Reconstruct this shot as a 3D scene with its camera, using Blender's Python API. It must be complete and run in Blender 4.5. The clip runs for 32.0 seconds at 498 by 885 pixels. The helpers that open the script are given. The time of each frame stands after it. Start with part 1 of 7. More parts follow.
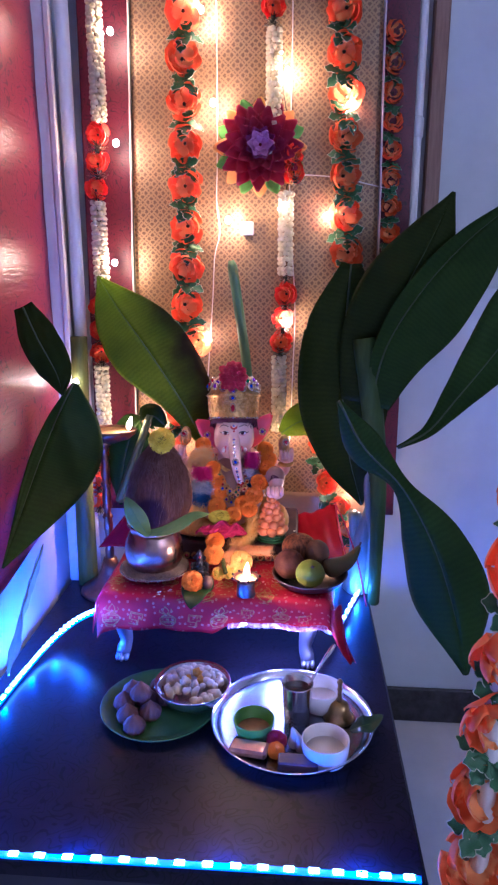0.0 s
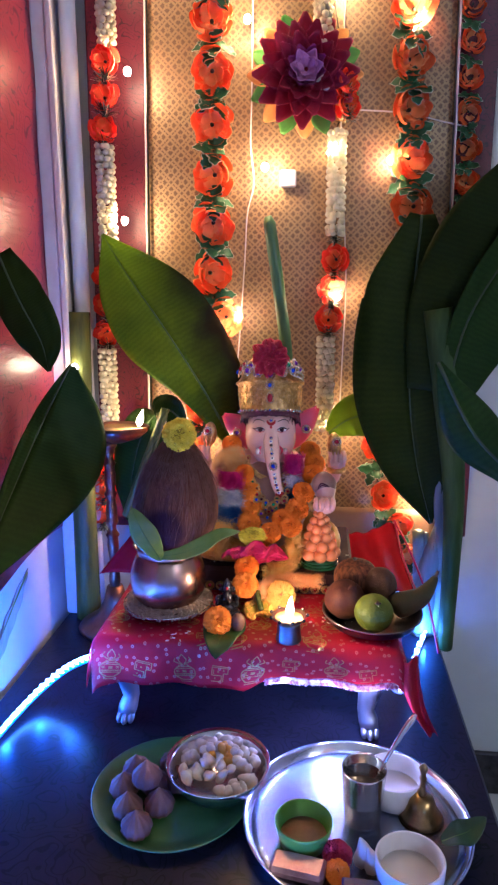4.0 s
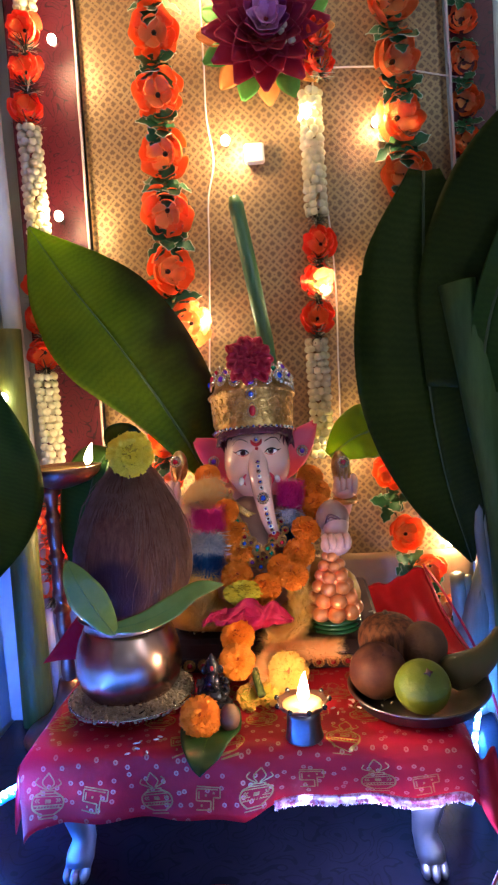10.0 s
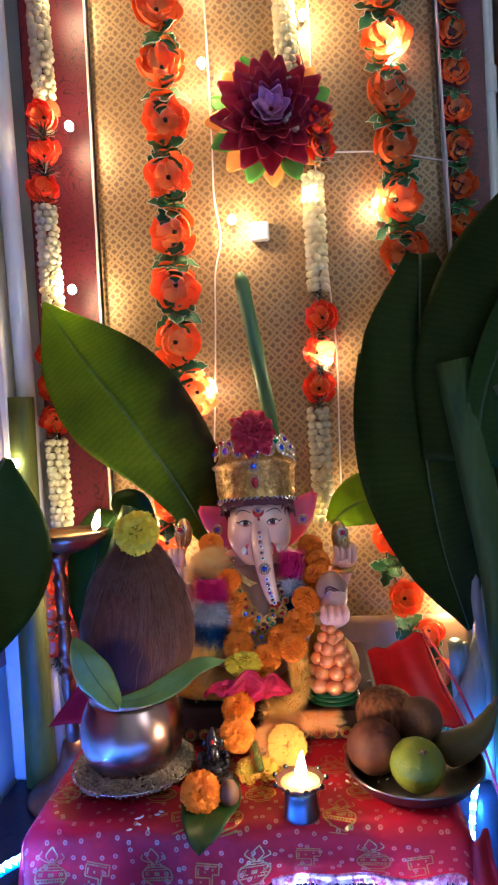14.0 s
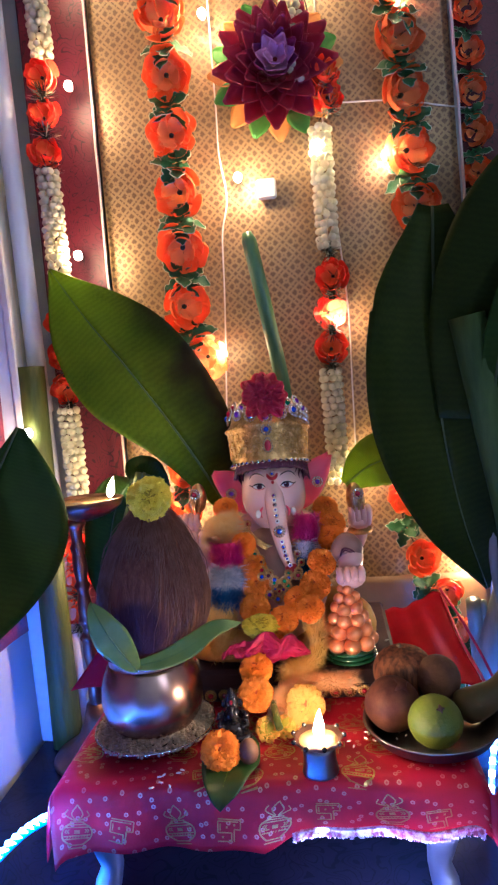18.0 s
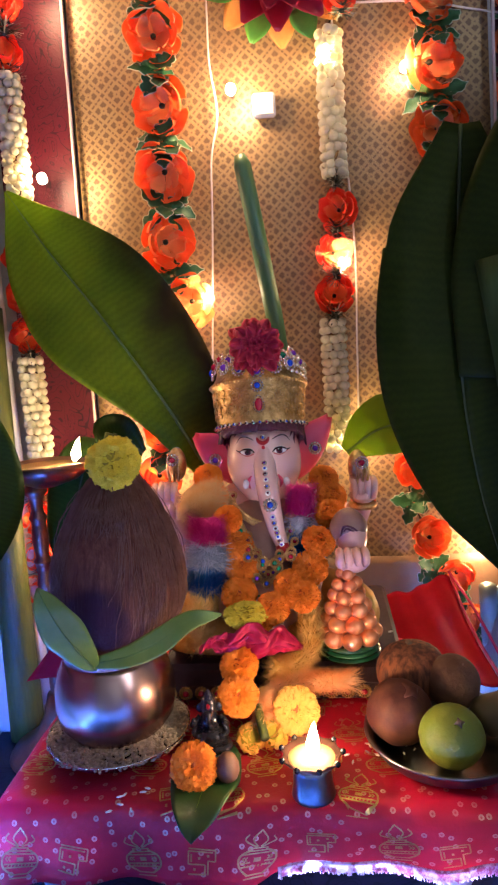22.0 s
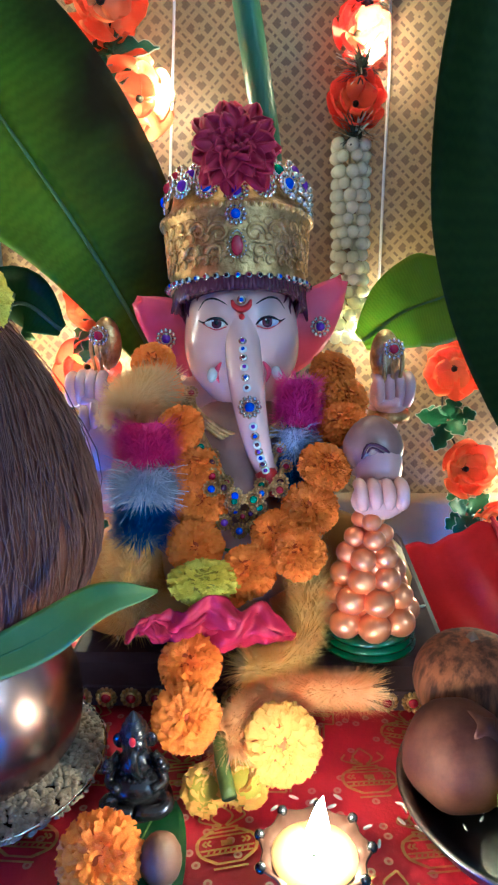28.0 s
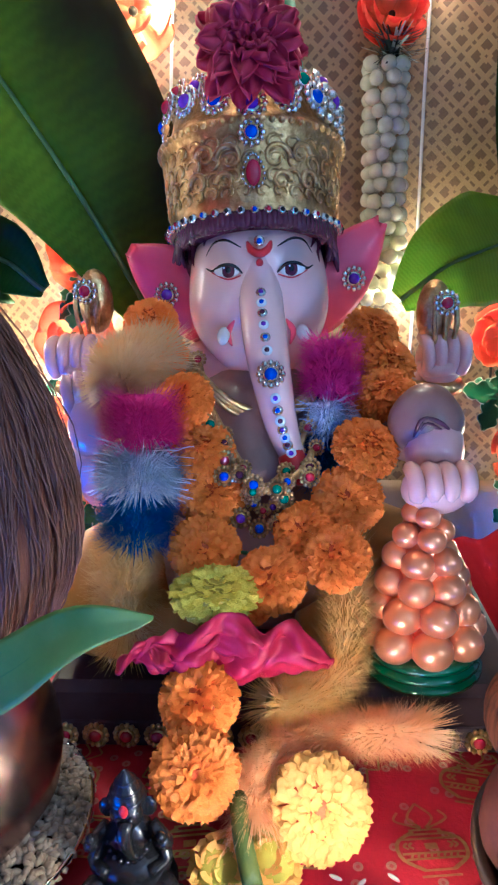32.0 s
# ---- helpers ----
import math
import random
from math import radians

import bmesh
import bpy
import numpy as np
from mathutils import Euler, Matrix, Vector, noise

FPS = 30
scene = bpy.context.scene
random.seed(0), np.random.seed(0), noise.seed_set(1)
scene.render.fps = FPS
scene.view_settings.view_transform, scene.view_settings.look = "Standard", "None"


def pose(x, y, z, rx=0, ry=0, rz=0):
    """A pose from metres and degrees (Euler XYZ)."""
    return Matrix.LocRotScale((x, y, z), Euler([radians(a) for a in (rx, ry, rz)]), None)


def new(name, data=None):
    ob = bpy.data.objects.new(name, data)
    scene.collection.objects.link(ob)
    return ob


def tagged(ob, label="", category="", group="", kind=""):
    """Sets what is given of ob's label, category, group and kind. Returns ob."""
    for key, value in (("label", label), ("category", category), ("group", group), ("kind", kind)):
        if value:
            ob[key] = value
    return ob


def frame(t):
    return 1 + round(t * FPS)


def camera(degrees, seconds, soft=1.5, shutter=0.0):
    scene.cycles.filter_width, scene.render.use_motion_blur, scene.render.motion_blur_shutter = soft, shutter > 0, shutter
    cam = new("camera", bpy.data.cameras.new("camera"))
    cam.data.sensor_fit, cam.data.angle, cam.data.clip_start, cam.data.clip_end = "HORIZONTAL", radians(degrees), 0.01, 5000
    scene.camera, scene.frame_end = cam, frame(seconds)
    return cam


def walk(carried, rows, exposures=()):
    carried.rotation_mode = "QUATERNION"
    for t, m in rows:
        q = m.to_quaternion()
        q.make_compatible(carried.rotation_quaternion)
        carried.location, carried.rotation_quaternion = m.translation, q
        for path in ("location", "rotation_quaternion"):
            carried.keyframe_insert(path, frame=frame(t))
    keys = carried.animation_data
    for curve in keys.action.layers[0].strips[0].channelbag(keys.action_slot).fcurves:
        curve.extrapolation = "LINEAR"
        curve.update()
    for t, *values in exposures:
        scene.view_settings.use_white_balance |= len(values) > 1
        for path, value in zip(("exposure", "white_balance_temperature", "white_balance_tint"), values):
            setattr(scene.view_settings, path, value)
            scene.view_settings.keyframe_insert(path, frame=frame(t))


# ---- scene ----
cam = camera(40.7, 32.0, soft=2.3)
METRES, EYE, TILT, LEAN, TURN = 1.5, 1.18, -14.5, 0.0, 0.0
ROWS = [
    (0.0, 0.0, 0.0, 0.0, 0.0, 0.0, -0.0),
    (0.5, -0.0107, 0.04, -0.0182, 0.39, -0.82, 0.57),
    (1.0, -0.0248, 0.0692, -0.027, -0.73, -0.2, 0.21),
    (1.5, -0.0384, 0.0975, -0.0213, -1.89, -0.55, -0.49),
    (2.0, -0.0432, 0.1213, -0.0238, -2.26, 1.4, -0.57),
    (2.5, -0.0415, 0.1341, -0.0168, -1.08, 3.13, -0.03),
    (3.0, -0.0282, 0.1526, -0.0116, 0.37, 2.8, -0.3),
    (3.5, -0.023, 0.178, -0.0202, 1.79, 2.04, -0.39),
    (5.5, -0.0298, 0.2832, -0.0177, -0.74, 1.92, 0.08),
    (6.0, -0.0434, 0.3093, -0.0116, -3.07, 1.34, 0.49),
    (6.5, -0.0461, 0.3298, -0.0104, -2.89, 1.78, 0.64),
    (7.0, -0.0409, 0.3587, -0.0237, -0.12, 2.34, 0.48),
    (7.5, -0.0302, 0.3841, -0.0383, 2.32, 5.74, 1.04),
    (8.0, -0.0266, 0.3937, -0.0647, 0.48, 7.84, 1.53),
    (8.5, -0.0358, 0.3882, -0.0913, -1.59, 11.9, 3.29),
    (9.0, -0.0396, 0.3847, -0.0957, -1.69, 11.77, 3.83),
    (9.5, -0.0304, 0.3804, -0.0806, 0.28, 10.75, 4.11),
    (10.0, -0.0231, 0.3866, -0.0669, 1.09, 8.78, 3.97),
    (10.5, -0.025, 0.3968, -0.0534, 1.91, 7.69, 4.33),
    (11.0, -0.0209, 0.4075, -0.052, 1.58, 7.13, 4.7),
    (11.5, -0.0208, 0.4177, -0.0504, 1.45, 6.86, 4.52),
    (12.0, -0.0221, 0.4178, -0.0484, 1.2, 7.21, 4.01),
    (12.5, -0.021, 0.4185, -0.0496, 1.27, 6.57, 3.82),
    (13.0, -0.0172, 0.4019, -0.0404, 1.07, 9.55, 3.38),
    (13.5, -0.0188, 0.3764, -0.0323, 1.46, 12.01, 2.92),
    (14.0, -0.0172, 0.3593, -0.0348, 1.54, 11.4, 3.38),
    (14.5, -0.0196, 0.3518, -0.0354, 2.15, 10.62, 3.35),
    (16.5, -0.0181, 0.3555, -0.0373, 2.63, 9.94, 3.94),
    (17.0, -0.0148, 0.3565, -0.0352, 3.06, 9.72, 4.24),
    (17.5, -0.0152, 0.3585, -0.0362, 3.25, 9.54, 4.14),
    (18.0, -0.0126, 0.3653, -0.037, 3.3, 8.66, 4.63),
    (18.5, -0.0098, 0.377, -0.0373, 2.57, 8.16, 4.86),
    (19.0, -0.0139, 0.3878, -0.0378, 2.21, 7.69, 4.47),
    (19.5, -0.0146, 0.3966, -0.0391, 1.79, 6.99, 4.5),
    (20.0, -0.0187, 0.4063, -0.0378, 1.83, 6.65, 4.19),
    (20.5, -0.0184, 0.4264, -0.0312, 1.83, 6.74, 3.91),
    (21.0, -0.0159, 0.4405, -0.0302, 2.69, 6.34, 4.05),
    (21.5, -0.0132, 0.447, -0.032, 2.73, 6.04, 4.15),
    (22.0, -0.015, 0.4527, -0.0319, 2.3, 5.89, 3.49),
    (22.5, -0.0134, 0.4641, -0.0318, 2.52, 5.27, 3.34),
    (23.0, -0.0157, 0.4812, -0.0342, 2.4, 4.59, 2.6),
    (23.5, -0.0183, 0.4995, -0.0376, 2.24, 3.96, 2.61),
    (24.0, -0.0202, 0.519, -0.0417, 2.11, 3.21, 2.01),
    (24.5, -0.0229, 0.5313, -0.0431, 1.79, 3.78, 1.62),
    (25.0, -0.0243, 0.5417, -0.0462, 1.25, 3.46, 1.46),
    (25.5, -0.0234, 0.5595, -0.0507, 0.79, 2.79, 1.26),
    (27.5, -0.0237, 0.6292, -0.0454, 0.13, -0.14, 1.28),
    (28.0, -0.0225, 0.6421, -0.0443, -0.49, 0.02, 1.47),
    (28.5, -0.0208, 0.6527, -0.0454, -0.71, -0.1, 1.34),
    (29.0, -0.0214, 0.6611, -0.0468, -0.51, -0.33, 1.42),
    (29.5, -0.0226, 0.6689, -0.0465, -0.32, -0.84, 1.46),
    (30.0, -0.0235, 0.6756, -0.0462, -0.61, -0.25, 1.38),
    (30.5, -0.0253, 0.6815, -0.0449, -0.61, -0.28, 1.54),
    (31.0, -0.0247, 0.6895, -0.044, -0.72, -0.16, 1.8),
    (31.5, -0.0257, 0.6947, -0.0446, -0.43, -0.16, 1.77),
    (32.0, -0.0272, 0.7038, -0.049, 0.16, -0.9, 1.89),
]
walk(cam, [(t, pose(0, 0, EYE, TILT, LEAN, TURN) @ pose(METRES * x, METRES * y, METRES * z, 90 + pitch, roll, yaw)) for t, x, y, z, yaw, pitch, roll in ROWS],
     exposures=((0.0, 1.05, 4950, 36), (1.0, 1.22, 6600, 20), (2.0, 1.3, 9200, 0), (3.0, 1.05, 6100, 6), (6.0, 1.0, 5300, 30), (8.0, 0.95, 7400, 22), (9.5, 0.95, 6900, 14), (11.0, 1.0, 4550, -19), (12.0, 1.05, 4500, -18), (13.0, 1.0, 4700, -10), (14.5, 0.95, 5900, 2), (17.0, 0.92, 5250, 3), (19.0, 0.95, 5500, 14), (20.0, 0.95, 5600, 14), (21.0, 1.0, 6700, 24), (23.0, 1.0, 5100, -4), (25.0, 1.02, 4650, -10), (28.0, 1.28, 3980, -21), (30.0, 1.25, 3940, -17), (31.0, 1.22, 3900, -9), (32.0, 1.22, 3900, -8)))

# ---- world and exposure ----
world = bpy.data.worlds.new("room_air")
scene.world = world
world.use_nodes = True
world.node_tree.nodes["Background"].inputs[0].default_value = (0.5, 0.55, 0.7, 1)
world.node_tree.nodes["Background"].inputs[1].default_value = 0.005


def point_lamp(name, place, power, colour, radius):
    data = bpy.data.lights.new(name, "POINT")
    data.energy, data.color, data.shadow_soft_size = power, colour, radius
    lamp = new(name, data)
    lamp.location = place
    return lamp


# ---- materials ----
def material(name, colour, rough=0.6, metal=0.0, second=None, scale=30.0, bump=0.0, bump_scale=60.0, sheen=0.0, emit=None, strength=0.0,
             through_light=0.0, stretch=(1, 1, 1), coat=0.0, lo=0.35, hi=0.65, per_piece=0.0, spec=0.5):
    m = bpy.data.materials.new(name)
    m.use_nodes = True
    t = m.node_tree
    b = t.nodes["Principled BSDF"]
    b.inputs["Base Color"].default_value = (*colour, 1)
    b.inputs["Roughness"].default_value = rough
    b.inputs["Metallic"].default_value = metal
    b.inputs["Specular IOR Level"].default_value = spec
    b.inputs["Coat Weight"].default_value = coat
    b.inputs["Sheen Weight"].default_value = sheen
    b.inputs["Coat Roughness"].default_value = 0.15
    if emit:
        b.inputs["Emission Color"].default_value = (*emit, 1)
        b.inputs["Emission Strength"].default_value = strength
    co = t.nodes.new("ShaderNodeTexCoord")
    mp = t.nodes.new("ShaderNodeMapping")
    mp.inputs["Scale"].default_value = stretch
    t.links.new(co.outputs["Object"], mp.inputs[0])
    if second:
        n1 = t.nodes.new("ShaderNodeTexNoise")
        n1.inputs["Scale"].default_value = scale
        n1.inputs["Detail"].default_value = 6
        n1.inputs["Roughness"].default_value = 0.65
        t.links.new(mp.outputs[0], n1.inputs["Vector"])
        r = t.nodes.new("ShaderNodeValToRGB")
        r.color_ramp.elements[0].position, r.color_ramp.elements[1].position = lo, hi
        r.color_ramp.elements[0].color, r.color_ramp.elements[1].color = (*colour, 1), (*second, 1)
        t.links.new(n1.outputs["Fac"], r.inputs[0])
        out = r.outputs[0]
        if per_piece:
            oi = t.nodes.new("ShaderNodeObjectInfo")
            mr = t.nodes.new("ShaderNodeMapRange")
            mr.inputs["To Min"].default_value, mr.inputs["To Max"].default_value = 1 - per_piece, 1 + per_piece
            t.links.new(oi.outputs["Random"], mr.inputs["Value"])
            hs = t.nodes.new("ShaderNodeHueSaturation")
            t.links.new(mr.outputs[0], hs.inputs["Value"])
            t.links.new(out, hs.inputs["Color"])
            out = hs.outputs[0]
        t.links.new(out, b.inputs["Base Color"])
    if bump:
        n2 = t.nodes.new("ShaderNodeTexNoise")
        n2.inputs["Scale"].default_value = bump_scale
        n2.inputs["Detail"].default_value = 8
        t.links.new(mp.outputs[0], n2.inputs["Vector"])
        bp = t.nodes.new("ShaderNodeBump")
        bp.inputs["Strength"].default_value = bump
        bp.inputs["Distance"].default_value = 0.002
        t.links.new(n2.outputs["Fac"], bp.inputs["Height"])
        t.links.new(bp.outputs[0], b.inputs["Normal"])
    if through_light:
        tr = t.nodes.new("ShaderNodeBsdfTranslucent")
        tr.inputs[0].default_value = (*colour, 1)
        if second:
            t.links.new(out, tr.inputs[0])
        mx = t.nodes.new("ShaderNodeMixShader")
        mx.inputs[0].default_value = through_light
        t.links.new(b.outputs[0], mx.inputs[1])
        t.links.new(tr.outputs[0], mx.inputs[2])
        t.links.new(mx.outputs[0], t.nodes["Material Output"].inputs[0])
    return m


def nodes_of(m):
    return m.node_tree, m.node_tree.nodes["Principled BSDF"]


def lit(name, colour, strength):
    m = bpy.data.materials.new(name)
    m.use_nodes = True
    b = m.node_tree.nodes["Principled BSDF"]
    b.inputs["Base Color"].default_value = (*colour, 1)
    b.inputs["Emission Color"].default_value = (*colour, 1)
    b.inputs["Emission Strength"].default_value = strength
    return m


# ---- building helpers ----
V = Vector


class Geo:
    """Gathers faces of one mesh."""

    def __init__(self):
        self.v, self.f, self.m, self.s, self.uv = [], [], [], [], []

    def add(self, verts, faces, mi=0, smooth=True, uv=None, at=None):
        n = len(self.v)
        self.v += [(at @ V(p)) if at else V(p) for p in verts]
        self.f += [tuple(i + n for i in f) for f in faces]
        self.m += [mi] * len(faces)
        self.s += [smooth] * len(faces)
        self.uv += list(uv) if uv else [(0.0, 0.0)] * len(verts)
        return self

    def join(self, other, at, mi=0):
        n = len(self.v)
        self.v += [at @ p for p in other.v]
        self.f += [tuple(i + n for i in f) for f in other.f]
        self.m += [k + mi for k in other.m]
        self.s += other.s
        self.uv += other.uv
        return self

    def mesh(self, name, *mats):
        me = bpy.data.meshes.new(name)
        me.from_pydata([tuple(p) for p in self.v], [], self.f)
        for m in mats:
            me.materials.append(m)
        me.polygons.foreach_set("material_index", self.m)
        me.polygons.foreach_set("use_smooth", self.s)
        lay = me.uv_layers.new(name="UVMap")
        idx = np.empty(len(me.loops), dtype=np.int32)
        me.loops.foreach_get("vertex_index", idx)
        lay.data.foreach_set("uv", np.array(self.uv, dtype=np.float32)[idx].ravel())
        me.update()
        return me

    def box(self, sx, sy, sz, at=None, bev=0.004, mi=0):
        b = min(bev, sx * 0.4, sy * 0.4, sz * 0.4)
        h = (sx / 2, sy / 2, sz / 2)
        vs, ids = [], {}
        for c in ((i, j, k) for i in (-1, 1) for j in (-1, 1) for k in (-1, 1)):
            for ax in range(3):
                p = [c[a] * (h[a] if a == ax else h[a] - b) for a in range(3)]
                ids[c, ax] = len(vs)
                vs.append(p)
        fs = []

        def out(f):
            q = [V(vs[i]) for i in f]
            mid = sum(q, V()) / len(q)
            if (q[1] - q[0]).cross(q[2] - q[0]).dot(mid) < 0:
                f = f[::-1]
            fs.append(tuple(f))

        for ax in range(3):
            o = [a for a in range(3) if a != ax]
            for sg in (-1, 1):
                ring = []
                for p, q in ((-1, -1), (1, -1), (1, 1), (-1, 1)):
                    c = [0, 0, 0]
                    c[ax], c[o[0]], c[o[1]] = sg, p, q
                    ring.append(ids[tuple(c), ax])
                out(ring)
            for p in (-1, 1):
                for q in (-1, 1):
                    c0, c1 = [0, 0, 0], [0, 0, 0]
                    c0[ax], c1[ax] = -1, 1
                    for c in (c0, c1):
                        c[o[0]], c[o[1]] = p, q
                    c0, c1 = tuple(c0), tuple(c1)
                    out([ids[c0, o[0]], ids[c1, o[0]], ids[c1, o[1]], ids[c0, o[1]]])
        for c in ((i, j, k) for i in (-1, 1) for j in (-1, 1) for k in (-1, 1)):
            out([ids[c, 0], ids[c, 1], ids[c, 2]])
        return self.add(vs, fs, mi, False, None, at)

    def lathe(self, prof, seg=32, at=None, mi=0, wave=None, smooth=True):
        """prof: (radius, height) from outside bottom upwards. wave(angle, i) scales the radius."""
        vs, fs, uv = [], [], []
        n = len(prof)
        for j in range(seg):
            a = 2 * math.pi * j / seg
            for i, (r, z) in enumerate(prof):
                k = wave(a, i) if wave else 1.0
                vs.append((r * k * math.cos(a), r * k * math.sin(a), z))
                uv.append((j / seg, i / max(1, n - 1)))
        for j in range(seg):
            k = (j + 1) % seg
            for i in range(n - 1):
                fs.append((j * n + i, k * n + i, k * n + i + 1, j * n + i + 1))
        return self.add(vs, fs, mi, smooth, uv, at)

    def tube(self, pts, rad, seg=10, mi=0, at=None, caps=True, squash=None):
        pts = [V(p) for p in pts]
        n = len(pts)
        rad = [rad] * n if isinstance(rad, (int, float)) else rad
        vs, fs, uv = [], [], []
        side = None
        for i, p in enumerate(pts):
            d = (pts[min(i + 1, n - 1)] - pts[max(i - 1, 0)]).normalized()
            if side is None:
                side = d.orthogonal().normalized() if squash is None else (V(squash) - d * V(squash).dot(d)).normalized()
            side = (side - d * side.dot(d)).normalized()
            up = d.cross(side)
            for j in range(seg):
                a = 2 * math.pi * j / seg
                vs.append(p + (side * math.cos(a) + up * math.sin(a)) * rad[i])
                uv.append((j / seg, i / max(1, n - 1)))
        for i in range(n - 1):
            for j in range(seg):
                k = (j + 1) % seg
                fs.append((i * seg + j, i * seg + k, (i + 1) * seg + k, (i + 1) * seg + j))
        if caps:
            fs.append(tuple(range(seg - 1, -1, -1)))
            fs.append(tuple((n - 1) * seg + j for j in range(seg)))
        return self.add(vs, fs, mi, True, uv, at)

    def ball(self, c, r, seg=16, rings=10, mi=0, rot=None, warp=None, at=None):
        """An ellipsoid; r is a number or three half sizes; warp(direction) scales it."""
        r = (r, r, r) if isinstance(r, (int, float)) else r
        vs, fs, uv = [], [], []
        rot = rot or Matrix.Identity(3)
        for i in range(rings + 1):
            th = math.pi * i / rings
            for j in range(seg):
                a = 2 * math.pi * j / seg
                d = V((math.sin(th) * math.cos(a), math.sin(th) * math.sin(a), math.cos(th)))
                k = warp(d) if warp else 1.0
                vs.append(V(c) + rot @ V((d.x * r[0] * k, d.y * r[1] * k, d.z * r[2] * k)))
                uv.append((j / seg, i / rings))
        for i in range(rings):
            for j in range(seg):
                k = (j + 1) % seg
                fs.append((i * seg + j, (i + 1) * seg + j, (i + 1) * seg + k, i * seg + k))
        return self.add(vs, fs, mi, True, uv, at)

    def sheet(self, fn, nu, nv, thick=0.0, mi=0, at=None):
        """A bent sheet fn(u, v), with a back side and rims where it has a thickness."""
        grid = [[V(fn(i / nu, j / nv)) for j in range(nv + 1)] for i in range(nu + 1)]
        vs, uv, fs = [], [], []
        w = nv + 1
        for i in range(nu + 1):
            for j in range(w):
                vs.append(grid[i][j])
                uv.append((i / nu, j / nv))
        for i in range(nu):
            for j in range(nv):
                fs.append((i * w + j, (i + 1) * w + j, (i + 1) * w + j + 1, i * w + j + 1))
        if thick:
            m = len(vs)
            for i in range(nu + 1):
                for j in range(w):
                    du = grid[min(i + 1, nu)][j] - grid[max(i - 1, 0)][j]
                    dv = grid[i][min(j + 1, nv)] - grid[i][max(j - 1, 0)]
                    nrm = du.cross(dv)
                    nrm = nrm.normalized() if nrm.length > 1e-12 else V((0, 0, 1))
                    vs.append(grid[i][j] - nrm * thick)
                    uv.append((i / nu, j / nv))
            fs += [tuple(k + m for k in f[::-1]) for f in fs]
            rim = [(i, 0) for i in range(nu)] + [(nu, j) for j in range(nv)] + [(i, nv) for i in range(nu, 0, -1)] + [(0, j) for j in range(nv, 0, -1)]
            ids = [i * w + j for i, j in rim]
            for a, b in zip(ids, ids[1:] + ids[:1]):
                fs.append((a, a + m, b + m, b))
        return self.add(vs, fs, mi, True, uv, at)


def thing(name, label, category, group="", place=(0, 0, 0), kind="", at=None):
    ob = new(name)
    ob.empty_display_size = 0.02
    ob.matrix_basis = at if at is not None else Matrix.Translation(place)
    return tagged(ob, label, category, group, kind)


def part(name, geo, mats, parent=None, label="", at=None):
    mats = mats if isinstance(mats, (list, tuple)) else (mats,)
    me = geo.mesh(name, *mats) if isinstance(geo, Geo) else geo
    ob = new(name, me)
    ob.parent = parent
    if at is not None:
        ob.matrix_basis = at
    if label:
        ob["label"] = label
    return ob


def curve_at(pts, t):
    """A smooth line through pts at t from 0 to 1."""
    n = len(pts) - 1
    s = min(max(t, 0.0), 1.0) * n
    i = min(int(s), n - 1)
    k = s - i
    p1, p2 = V(pts[i]), V(pts[i + 1])
    p0 = V(pts[i - 1]) if i > 0 else p1 * 2 - p2
    p3 = V(pts[i + 2]) if i + 2 <= n else p2 * 2 - p1
    return 0.5 * ((2 * p1) + (p2 - p0) * k + (2 * p0 - 5 * p1 + 4 * p2 - p3) * k * k + (3 * p1 - p0 - 3 * p2 + p3) * k ** 3)


def smooth_line(pts, n):
    return [curve_at(pts, i / n) for i in range(n + 1)]


def mix(a, b, k):
    return a + (b - a) * k


def facing(direction, spin=0.0):
    """Turns +Z to that direction."""
    return V(direction).to_track_quat("Z", "Y").to_matrix().to_4x4() @ Matrix.Rotation(spin, 4, "Z")


def spot(place, direction=(0, 0, 1), spin=0.0, size=1.0):
    return Matrix.Translation(place) @ facing(direction, spin) @ Matrix.Scale(size, 4)


# the shrine stands a little turned to the world's axes
TURNED = Matrix.Translation((0, 1.4, 0)) @ Matrix.Rotation(radians(-4.2), 4, "Z") @ Matrix.Translation((0, -1.4, 0))


def T(x, y, z):
    return TURNED @ V((x, y, z))


# surfaces of the room
M_wall = material("painted_wall", (0.62, 0.66, 0.68), 0.45, second=(0.52, 0.56, 0.58), scale=3, bump=0.15, bump_scale=90)
M_floor = material("glossy_floor_tile", (0.55, 0.57, 0.58), 0.15, second=(0.46, 0.48, 0.5), scale=5, bump=0.03)
M_ceiling = material("ceiling_paint", (0.7, 0.7, 0.68), 0.8, second=(0.6, 0.6, 0.6), scale=4, bump=0.1)
M_skirt = material("black_stone", (0.015, 0.015, 0.018), 0.25, second=(0.04, 0.04, 0.045), scale=40)
M_trim = material("brown_wood", (0.3, 0.16, 0.1), 0.45, second=(0.2, 0.1, 0.06), scale=10, stretch=(14, 14, 1), bump=0.2)
M_post = material("white_post_paint", (0.75, 0.73, 0.68), 0.35, second=(0.6, 0.55, 0.5), scale=9, bump=0.1)
M_pipe = material("white_pipe_plastic", (0.78, 0.77, 0.75), 0.28, second=(0.66, 0.63, 0.6), scale=12, stretch=(1, 1, 0.3))
M_table = material("dark_patterned_table", (0.008, 0.007, 0.012), 0.28, second=(0.013, 0.011, 0.018), scale=22, bump=0.04, spec=0.18)
M_tableside = material("dark_table_side", (0.012, 0.01, 0.014), 0.4, second=(0.025, 0.02, 0.025), scale=14, bump=0.1)


